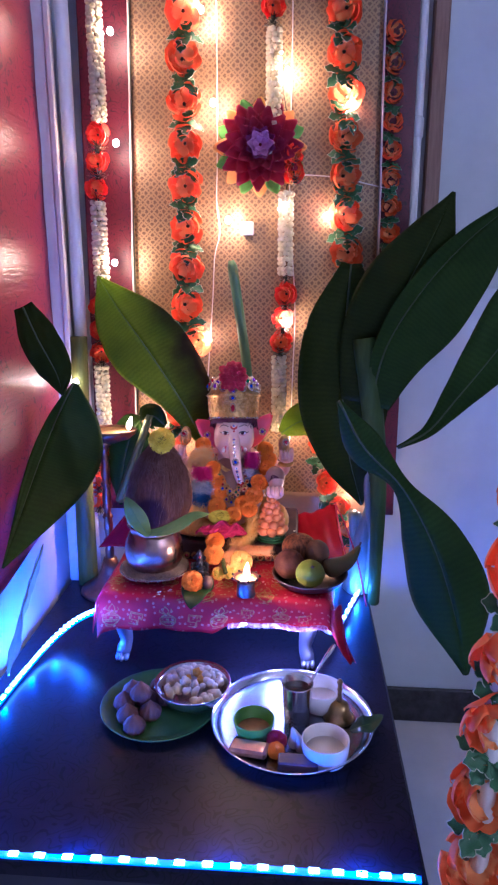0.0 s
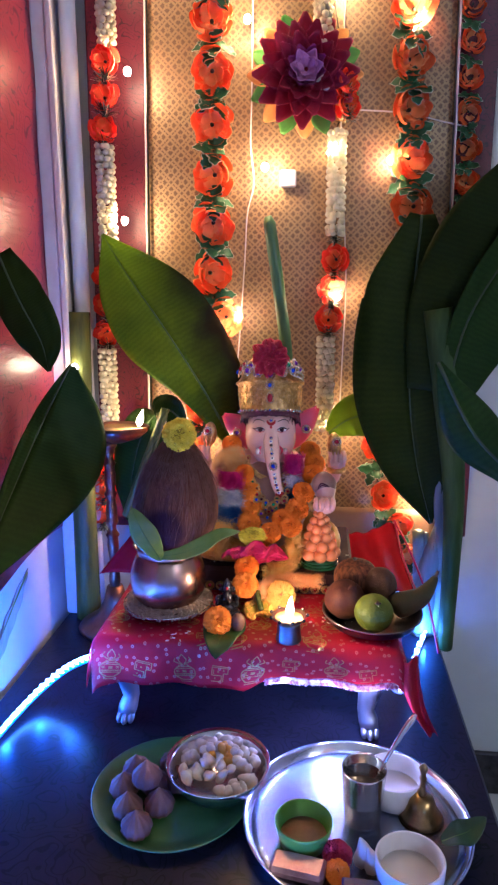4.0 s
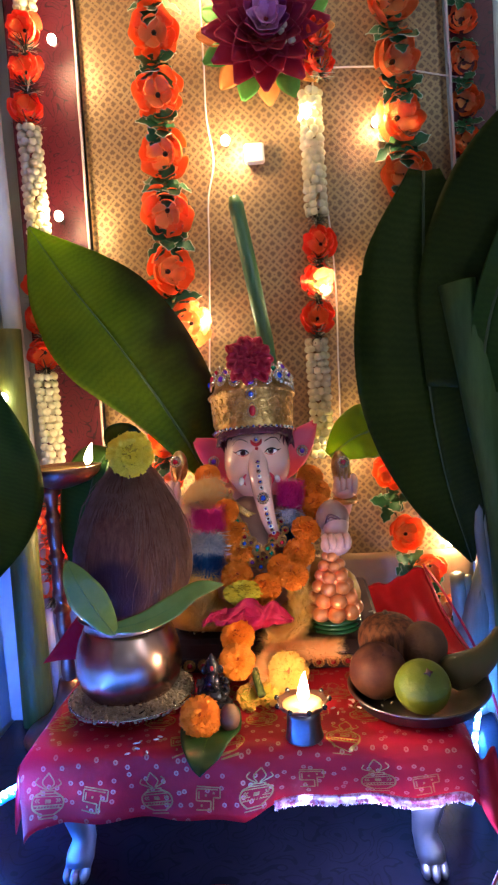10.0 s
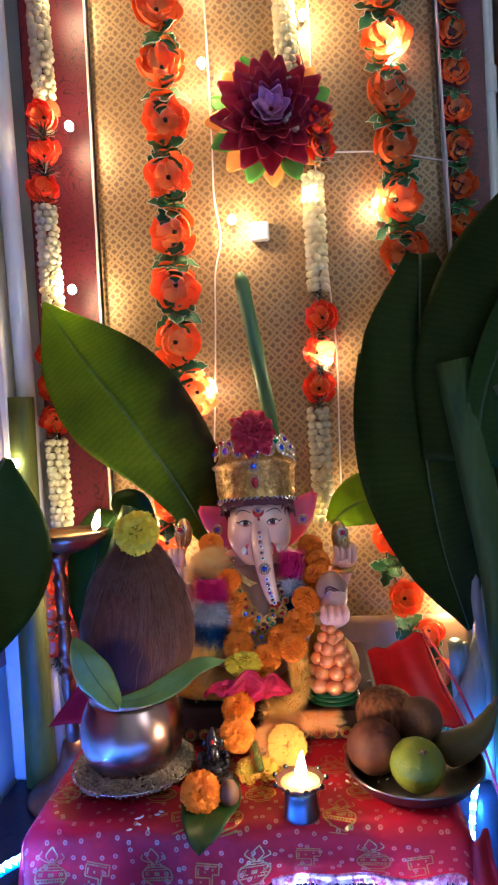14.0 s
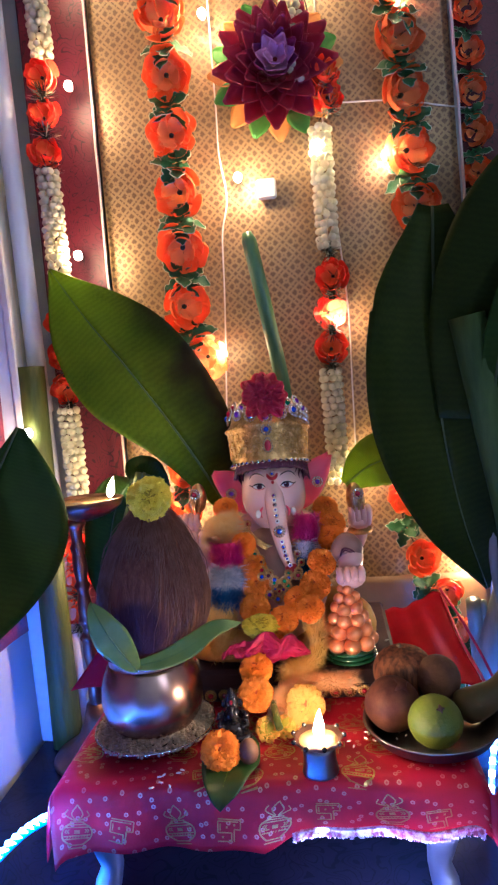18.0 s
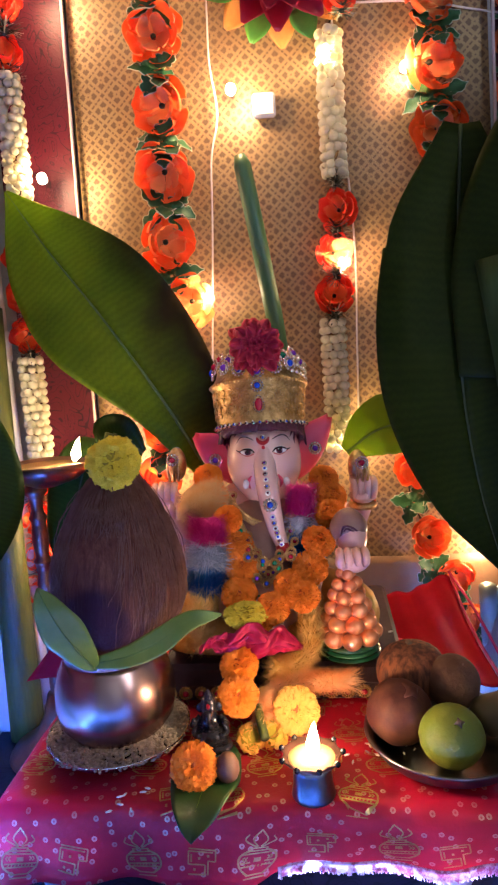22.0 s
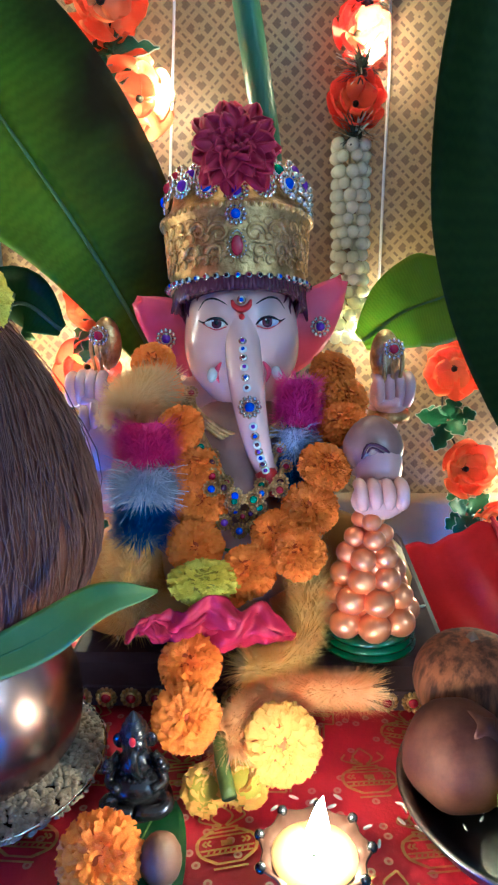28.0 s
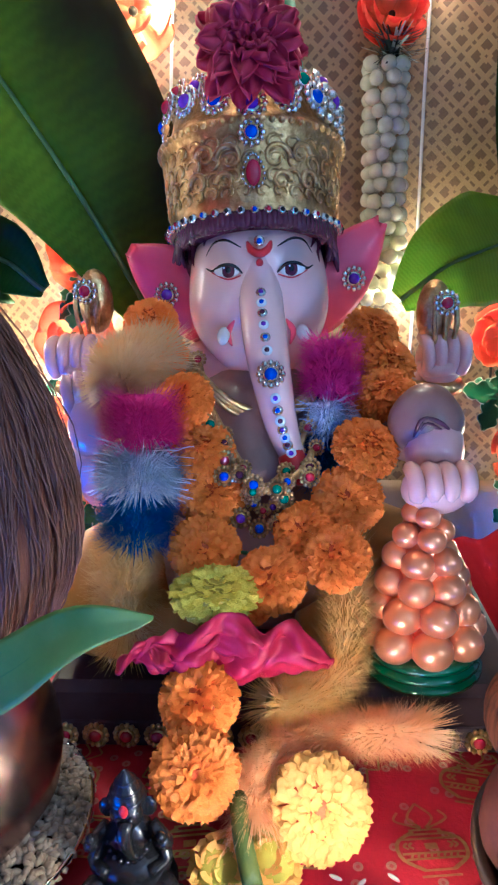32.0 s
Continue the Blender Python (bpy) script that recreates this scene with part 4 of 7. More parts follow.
garland("hanging garland of cream buds and red-orange blossoms", [("B", -0.321, 1.565, 1.715, 0.23)] + run(-0.328, 1.459, -0.334, 1.35, 3, 1.565, 0.028, "R", 0.95) + [("B", -0.333, 1.565, 1.325, 0.2)] + run(-0.341, 1.098, -0.344, 0.99, 3, 1.565, 0.028, "R", 0.95) + [("B", -0.345, 1.565, 0.962, 0.15)] + run(-0.36, 0.79, -0.371, 0.63, 4, 1.565, 0.028, "R", 0.95))
garland("hanging garland of cream buds and red blossoms", run(0.05, 1.76, 0.051, 1.705, 2, 1.565, 0.028, "R", 0.95) + [("B", 0.053, 1.565, 1.665, 0.26)] + run(0.097, 1.42, 0.1, 1.385, 2, 1.56, 0.026, "R", 0.8) + [("B", 0.082, 1.565, 1.345, 0.18), ("C", 0.0815, 1.562, 1.16, 0.024)] + run(0.082, 1.125, 0.074, 1.017, 3, 1.56, 0.029, "R", 0.95) + [("B", 0.07, 1.565, 0.985, 0.18)])
garland("hanging garland of small orange blossoms beside the pole", run(0.306, 1.66, 0.315, 1.2, 9, 1.57, 0.024))
garland("low garland of orange blossoms behind the stool", run(0.168, 0.775, 0.19, 0.678, 2, 1.55, 0.03) + run(0.222, 0.622, 0.255, 0.5, 3, 1.545, 0.026))
garland("low garland of orange blossoms behind the statue", run(-0.165, 0.85, -0.195, 0.665, 4, 1.542, 0.033))
garland("garland of large orange blossoms wound on the front pole", run(0.296, 0.965, 0.258, 0.3, 8, 0.655, 0.046, ruff=0.85), name="pole_garland")

# the big dark red blossom ornament
def wall_flower():
    c = V((0.024, 1.585, 1.436))
    th = thing("flower_ornament", "large dark red and purple lotus ornament with green leaves", "flower ornament", place=c)
    rr = random.Random(3)
    M_out = material("dark_red_petal", (0.32, 0.018, 0.045), 0.3, second=(0.4, 0.03, 0.065), scale=20, through_light=0.25)
    M_mid = material("wine_petal", (0.3, 0.025, 0.13), 0.3, second=(0.38, 0.05, 0.19), scale=20, through_light=0.2)
    M_in = material("purple_petal", (0.62, 0.22, 0.46), 0.35, second=(0.82, 0.4, 0.7), scale=20, through_light=0.15)
    M_gl = material("bright_green_petal", (0.08, 0.3, 0.04), 0.4, second=(0.14, 0.4, 0.06), scale=20, through_light=0.3)
    M_ol = material("amber_petal", (0.75, 0.3, 0.06), 0.4, second=(0.85, 0.42, 0.1), scale=20, through_light=0.3)
    base = facing((0, -1, 0))
    for k in range(16):
        a = 2 * math.pi * k / 16
        p = petal_sheet(0.04, 0.018, 0.15, -0.1, 5, 6, 0.001, 0.8, k)
        part("leaf", p, M_gl if k % 2 else M_ol, th, "", base @ Matrix.Rotation(a, 4, "Z") @ Matrix.Translation((0.062, 0, 0.006)) @ Matrix.Rotation(rr.uniform(-0.3, 0.15), 4, "Y"))
    for ring, (n, lean, length, width, r0, mat) in enumerate(((12, 0.15, 0.05, 0.017, 0.028, M_out), (12, 0.4, 0.05, 0.017, 0.02, M_out), (10, 0.65, 0.046, 0.015, 0.014, M_out), (8, 0.85, 0.036, 0.012, 0.009, M_mid), (6, 0.75, 0.03, 0.011, 0.005, M_in), (5, 0.85, 0.022, 0.0095, 0.003, M_in))):
        for k in range(n):
            a = 2 * math.pi * (k + 0.5 * ring) / n + rr.uniform(-0.06, 0.06)
            p = petal_sheet(length * 1.22, width * 1.4, 0.4, 0.2, 5, 7, 0.0006, 0.55, k)
            part("petal", p, mat, th, "", base @ Matrix.Rotation(a, 4, "Z") @ Matrix.Translation((r0 * 1.25, 0, 0.008 + ring * 0.007)) @ Matrix.Rotation(-lean, 4, "Y"))
    part("hub", Geo().ball((0, 0, 0), (0.03, 0.03, 0.012), 16, 8, at=base), M_out, th)


wall_flower()

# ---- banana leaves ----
def green_to_brown():
    """Fresh leaf green turning dark brown, then ochre, in one patch along the upper edge."""
    m = banana_green("green_brown_banana_leaf", (0.12, 0.19, 0.007), (0.26, 0.36, 0.012), 0.65, 0.42)
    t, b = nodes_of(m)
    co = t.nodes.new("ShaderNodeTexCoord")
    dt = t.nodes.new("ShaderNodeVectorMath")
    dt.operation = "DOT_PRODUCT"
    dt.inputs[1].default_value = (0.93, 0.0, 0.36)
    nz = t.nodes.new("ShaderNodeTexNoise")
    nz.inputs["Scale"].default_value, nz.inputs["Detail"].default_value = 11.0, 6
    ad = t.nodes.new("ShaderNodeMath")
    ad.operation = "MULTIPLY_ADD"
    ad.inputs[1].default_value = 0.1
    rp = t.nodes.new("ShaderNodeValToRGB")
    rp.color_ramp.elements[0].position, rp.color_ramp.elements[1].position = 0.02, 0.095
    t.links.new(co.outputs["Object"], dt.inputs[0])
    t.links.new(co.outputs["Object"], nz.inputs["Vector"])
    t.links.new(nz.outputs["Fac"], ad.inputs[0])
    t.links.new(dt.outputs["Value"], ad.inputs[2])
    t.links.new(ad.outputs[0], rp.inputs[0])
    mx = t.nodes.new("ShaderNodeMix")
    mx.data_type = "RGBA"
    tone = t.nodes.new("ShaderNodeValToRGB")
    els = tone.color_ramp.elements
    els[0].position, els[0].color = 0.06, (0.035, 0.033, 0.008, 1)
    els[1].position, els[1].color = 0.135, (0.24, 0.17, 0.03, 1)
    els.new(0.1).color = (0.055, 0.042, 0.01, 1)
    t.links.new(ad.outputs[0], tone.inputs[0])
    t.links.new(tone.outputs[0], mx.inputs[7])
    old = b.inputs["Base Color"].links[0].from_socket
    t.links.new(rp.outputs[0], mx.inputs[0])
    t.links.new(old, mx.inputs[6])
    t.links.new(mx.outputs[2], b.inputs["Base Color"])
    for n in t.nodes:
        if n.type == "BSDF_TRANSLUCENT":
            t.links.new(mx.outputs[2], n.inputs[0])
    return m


def banana_leaf(label, rib, widths, side, mat=None, sag=0.15, rib_r=0.0021, seed=0, tears=0, fold=0.0, twist=0.0, name="banana_leaf", nv=40, skew=1.0, lower=None):
    """rib: points from the stalk to the tip; widths: half widths along it; side: the way to the leaf's first half."""
    th = thing(name, label, "leaf", "banana leaves", rib[0])
    o = V(rib[0])
    pts = [V(p) - o for p in rib]
    side = V(side)
    rr = random.Random(seed)
    cuts = [(rr.uniform(0.2, 0.85), rr.choice((-1, 1))) for _ in range(tears)]

    def frame_at(v):
        d = (curve_at(pts, min(1, v + 0.02)) - curve_at(pts, max(0, v - 0.02))).normalized()
        s = (side - d * side.dot(d)).normalized()
        s = Matrix.Rotation(twist * v, 3, d) @ s
        return curve_at(pts, v), d, s, d.cross(s)

    def half(sg):
        def at(u, v):
            p, d, s, n = frame_at(v)
            w = curve_at([(q, 0, 0) for q in (lower if lower and sg < 0 else widths)], v).x * (skew if sg < 0 else 1.0)
            q = p + s * sg * u * w + n * (fold * u * w - sag * u * u * w + 0.004 * noise.noise(V((v * 9, u * 3 + sg, seed))) * u) - d * u * w * 0.12
            for cv, cs in cuts:
                if cs == sg:
                    q += d * 0.012 * max(0, 1 - abs(v - cv) / 0.03) * u * (1 if v < cv else -1)
            return q
        return at

    for sg in (1, -1):
        part("blade", Geo().sheet(half(sg), 9, nv, 0.0007 * sg), mat or M_banana, th)
    part("midrib", Geo().tube([curve_at(pts, k / 24) for k in range(25)], [mix(rib_r, rib_r * 0.25, k / 24) for k in range(25)], 8), M_midrib_dimmed if mat in (M_banana_dimmed, M_banana_mid) else M_midrib, th, "pale midrib")
    return th


banana_leaf("broad bright green banana leaf standing behind the coconut", [(-0.105, 1.49, 0.80), (-0.16, 1.5, 0.90), (-0.23, 1.505, 1.01), (-0.285, 1.505, 1.09), (-0.329, 1.5, 1.165)], [0.035, 0.08, 0.092, 0.065, 0.002], (0.82, 0.0, 0.57), green_to_brown(), seed=1, sag=0.1, fold=0.05, lower=[0.014, 0.044, 0.084, 0.066, 0.002])
banana_leaf("tall dark green banana leaf standing against the backdrop", [(0.215, 1.46, 1.19), (0.205, 1.445, 1.05), (0.205, 1.44, 0.9), (0.225, 1.445, 0.77), (0.258, 1.455, 0.655)], [0.02, 0.085, 0.098, 0.064, 0.003], (-1, 0, 0), M_banana_dimmed, seed=2, sag=0.2, tears=2)
banana_leaf("broad dark green banana leaf with a sharp tip", [(0.25, 1.43, 0.9), (0.28, 1.425, 1.03), (0.32, 1.41, 1.14), (0.36, 1.395, 1.23), (0.398, 1.382, 1.325)], [0.05, 0.085, 0.09, 0.06, 0.003], (-0.92, 0, 0.38), M_banana_dimmed, seed=3, sag=0.1)
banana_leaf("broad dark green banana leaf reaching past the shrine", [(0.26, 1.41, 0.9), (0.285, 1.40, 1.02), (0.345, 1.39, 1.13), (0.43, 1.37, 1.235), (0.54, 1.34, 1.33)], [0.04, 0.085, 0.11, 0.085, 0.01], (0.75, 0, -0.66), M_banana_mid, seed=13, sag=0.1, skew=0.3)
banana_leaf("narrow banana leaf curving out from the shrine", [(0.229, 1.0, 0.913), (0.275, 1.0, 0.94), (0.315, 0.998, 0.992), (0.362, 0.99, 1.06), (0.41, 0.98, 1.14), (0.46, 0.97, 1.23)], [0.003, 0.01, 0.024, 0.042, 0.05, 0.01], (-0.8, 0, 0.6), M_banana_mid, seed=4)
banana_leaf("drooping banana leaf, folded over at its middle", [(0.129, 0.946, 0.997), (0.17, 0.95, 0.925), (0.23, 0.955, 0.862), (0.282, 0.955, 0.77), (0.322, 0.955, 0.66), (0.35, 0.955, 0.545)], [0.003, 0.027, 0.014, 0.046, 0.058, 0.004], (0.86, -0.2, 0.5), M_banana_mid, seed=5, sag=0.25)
banana_leaf("small backlit banana leaf behind the statue", [(0.075, 1.52, 0.81), (0.11, 1.515, 0.835), (0.145, 1.5, 0.85), (0.175, 1.49, 0.87)], [0.01, 0.035, 0.04, 0.003], (-0.5, 0, 0.86), M_banana, seed=6)
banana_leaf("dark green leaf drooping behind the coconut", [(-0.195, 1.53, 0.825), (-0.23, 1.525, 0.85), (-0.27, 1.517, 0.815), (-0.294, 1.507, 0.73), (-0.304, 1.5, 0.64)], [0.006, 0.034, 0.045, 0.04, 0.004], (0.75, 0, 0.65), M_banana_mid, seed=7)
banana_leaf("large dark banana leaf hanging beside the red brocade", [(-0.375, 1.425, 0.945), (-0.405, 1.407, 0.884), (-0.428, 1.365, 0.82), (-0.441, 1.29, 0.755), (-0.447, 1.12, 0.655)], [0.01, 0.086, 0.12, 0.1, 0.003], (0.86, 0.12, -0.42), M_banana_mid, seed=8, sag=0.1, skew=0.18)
banana_leaf("small folded banana leaf beside the red brocade", [(-0.40, 1.21, 1.115), (-0.375, 1.2, 1.06), (-0.345, 1.195, 1.0), (-0.335, 1.19, 0.96)], [0.018, 0.035, 0.03, 0.003], (0.8, 0, 0.5), M_banana_dimmed, seed=9)

banana_leaf("pale drooping leaf tip hanging low on the side wall", [(-0.43, 1.3, 0.62), (-0.437, 1.22, 0.57), (-0.44, 1.14, 0.52), (-0.44, 1.08, 0.46)], [0.01, 0.035, 0.04, 0.004], (0.15, 0.5, 0.8), M_palestem, seed=15)

# slanting stalk behind the coconut, and pale sheaths by the light strip
for lab, pts, r, m in (("pale green leaf stalk slanting behind the coconut", [(-0.3, 1.47, 0.66), (-0.283, 1.47, 0.707), (-0.249, 1.475, 0.795), (-0.225, 1.48, 0.86)], 0.009, M_stem),
                       ("pale split leaf stalk standing on the table", [(0.283, 1.47, 0.43), (0.283, 1.46, 0.57), (0.267, 1.45, 0.713), (0.271, 1.45, 0.765)], 0.01, M_palestem),
                       ("pale split leaf stalk standing on the table", [(0.262, 1.52, 0.43), (0.255, 1.5, 0.53), (0.243, 1.48, 0.63)], 0.016, M_palestem)):
    th = thing("leaf_stalk", lab, "stalk", "leaf stalks", pts[0])
    part("stalk", Geo().tube(smooth_line([V(p) - V(pts[0]) for p in pts], 14), [r * (1 - 0.3 * k / 14) for k in range(15)], 10), m, th)
    part("stalk_fold", Geo().tube(smooth_line([V(p) - V(pts[0]) + V((r * 0.8, -r * 0.4, 0)) for p in pts], 14), [r * 0.5 * (1 - 0.4 * k / 14) for k in range(15)], 8), m, th)


def stem(label, pts, radii, mat, seed):
    th = thing("banana_plant", label, "plant", "banana stems", pts[0])
    o = V(pts[0])
    line = smooth_line([V(p) - o for p in pts], 16)
    rad = [curve_at([(q, 0, 0) for q in radii], k / 16).x for k in range(17)]
    part("stalk", Geo().tube(line, rad, 16), mat, th)
    for k, a in enumerate((0.6, 2.4, 4.4)):
        off = V((math.cos(a), math.sin(a), 0)) * radii[0] * 0.35
        part("sheath", Geo().tube([p + off * (1 - i / 17) for i, p in enumerate(line[:13])], [r * 0.82 for r in rad[:13]], 12), mat, th)
    return th


stem("thick yellow-green banana stem cut off at the top", [(-0.40, 1.53, 0.427), (-0.398, 1.54, 0.7), (-0.393, 1.55, 1.03)], [0.022, 0.022, 0.022], M_stem, 1)
stem("cut banana stem leaning against the dark leaves", [(0.29, 1.42, 0.427), (0.288, 1.42, 0.7), (0.268, 1.425, 0.88), (0.243, 1.43, 1.038)], [0.012, 0.018, 0.0235, 0.0245], M_stem_dimmed, 2)
stem("pale split banana sheath at the foot of the leaves", [(0.262, 1.5, 0.427), (0.27, 1.48, 0.55), (0.29, 1.46, 0.68)], [0.034, 0.026, 0.012], M_palestem, 3)

# green reed
reed = thing("green_reed", "straight green leaf stalk standing behind the crown", "stalk", place=(0.0, 1.535, 0.93))
part("stalk", Geo().tube([(-0.04, 0.012, 0.268), (-0.037, 0.012, 0.255), (-0.024, 0.006, 0.17), (-0.008, 0.0, 0.06), (0.0, -0.004, -0.02), (0.003, -0.006, -0.3)], [0.007, 0.0115, 0.0115, 0.0115, 0.011, 0.009], 12), material("reed_green", (0.05, 0.13, 0.05), 0.4, second=(0.09, 0.2, 0.07), scale=12, stretch=(8, 8, 1), bump=0.15), reed)

# ---- fairy lights ----
BULBS = [(-0.288, 1.444), (-0.303, 1.194), (-0.077, 1.524), (-0.046, 1.285), (0.074, 1.314), (-0.094, 1.025), (0.082, 1.585), (0.088, 1.058), (-0.395, 0.93), (0.262, 0.655), (-0.25, 0.70), (0.085, 0.815), (-0.20, 0.79), (-0.29, 1.66), (-0.10, 1.7), (0.178, 1.295), (0.215, 1.52)]
fairy = thing("fairy_lights", "string of warm glowing fairy bulbs on a pale wire", "fairy lights")
bulb_mesh = Geo().ball((0, 0, 0), (0.0065, 0.0065, 0.0075), 12, 8).mesh("fairy_bulb", M_bulb)
cap_mesh = Geo().tube([(0, 0.006, 0.0), (0, 0.014, 0.0)], 0.004, 8).mesh("bulb_cap", M_wire)
for x, z in BULBS:
    y = 1.57 if x > -0.35 else 1.515
    b = part("bulb", bulb_mesh, (), fairy, at=Matrix.Translation((x, y, z)))
    part("bulb_cap", cap_mesh, (), b)
    point_lamp("bulb_light", (x, y - 0.014, z), 0.04 if x < -0.35 else 0.35 if x > 0.15 else 0.6 if z > 1.1 else 0.75, (1.0, 0.62, 0.29), 0.008)
for wire in ([(-0.07, 1.585, 2.0), (-0.068, 1.585, 1.6), (-0.07, 1.584, 1.405), (-0.072, 1.584, 1.326), (-0.066, 1.584, 1.26), (-0.078, 1.585, 1.206), (-0.083, 1.585, 1.124), (-0.09, 1.582, 1.025), (-0.1, 1.58, 0.9)],
             [(0.09, 1.585, 2.0), (0.092, 1.585, 1.6), (0.09, 1.585, 1.35), (0.106, 1.585, 1.1), (0.104, 1.585, 0.95), (0.1, 1.58, 0.82), (0.095, 1.578, 0.7)],
             [(0.106, 1.583, 1.382), (0.2, 1.58, 1.375), (0.27, 1.58, 1.36), (0.345, 1.58, 1.345)]):
    part("wire", Geo().tube(smooth_line(wire, 50), 0.0013, 6), M_wire, fairy)
tab = thing("paper_tag", "small white square tag on the gold backdrop", "tag", place=(-0.004, 1.588, 1.268))
part("tag_plate", Geo().box(0.03, 0.012, 0.03, None, 0.003), material("white_plastic", (0.8, 0.8, 0.78), 0.35, second=(0.72, 0.72, 0.7), scale=20), tab)

# ---- the statue ----
M_skin = material("pale_pink_enamel", (0.76, 0.42, 0.36), 0.3, second=(0.82, 0.52, 0.45), scale=14, coat=0.4)
M_face = material("cream_enamel", (0.84, 0.52, 0.44), 0.24, second=(0.87, 0.6, 0.52), scale=10, coat=0.5)
M_ear = material("rose_enamel", (0.75, 0.04, 0.1), 0.3, second=(0.8, 0.1, 0.17), scale=12, coat=0.4)
M_gilt = material("gilt_relief", (0.8, 0.54, 0.22), 0.3, 1.0, second=(0.42, 0.24, 0.08), scale=110, bump=0.7, bump_scale=260)
M_dark = material("dark_purple_enamel", (0.06, 0.012, 0.03), 0.25, second=(0.1, 0.02, 0.045), scale=40, bump=0.4, bump_scale=160, stretch=(1, 1, 0.3))
M_jet = material("jet_black", (0.01, 0.008, 0.01), 0.25)
M_white = material("white_enamel", (0.85, 0.85, 0.83), 0.2)
M_red = material("vermilion_enamel", (0.5, 0.015, 0.02), 0.3)
M_gem_b = material("blue_gem", (0.01, 0.06, 0.6), 0.06, coat=1.0)
M_gem_r = material("ruby_gem", (0.35, 0.005, 0.03), 0.06, coat=1.0)
M_gem_p = material("violet_gem", (0.12, 0.02, 0.4), 0.06, coat=1.0)
M_gem_g = material("green_gem", (0.0, 0.18, 0.09), 0.06, coat=1.0)
M_chrome = material("bright_setting", (0.8, 0.78, 0.72), 0.15, 1.0)
M_robe = material("saffron_robe", (0.6, 0.3, 0.04), 0.5, second=(0.5, 0.22, 0.03), scale=30, bump=0.3)
M_dusky = material("dusky_brown_enamel", (0.26, 0.13, 0.1), 0.35, second=(0.34, 0.19, 0.15), scale=30, coat=0.3)
SKIN, FACE, EAR, GILT, HAIR, JET, WHITE, RED, GB, GR, GP, GG, CHR, ROBE, DUSKY = range(15)
STATUE_MATS = (M_skin, M_face, M_ear, M_gilt, M_dark, M_jet, M_white, M_red, M_gem_b, M_gem_r, M_gem_p, M_gem_g, M_chrome, M_robe, M_dusky)


def rosette(g, c, d, r, gem, setting=CHR, n=12):
    """A gem in a ring of little beads, facing d."""
    m = spot(c, d)
    for k in range(n):
        a = 2 * math.pi * k / n
        g.ball(m @ V((r * 0.78 * math.cos(a), r * 0.78 * math.sin(a), 0)), r * 0.21, 6, 4, setting)
    rot = facing(d).to_3x3()
    g.ball(c, (r * 0.6, r * 0.6, r * 0.25), 10, 6, setting, rot)
    g.ball(V(c) + V(d).normalized() * r * 0.16, (r * 0.44, r * 0.44, r * 0.32), 10, 6, gem, rot)


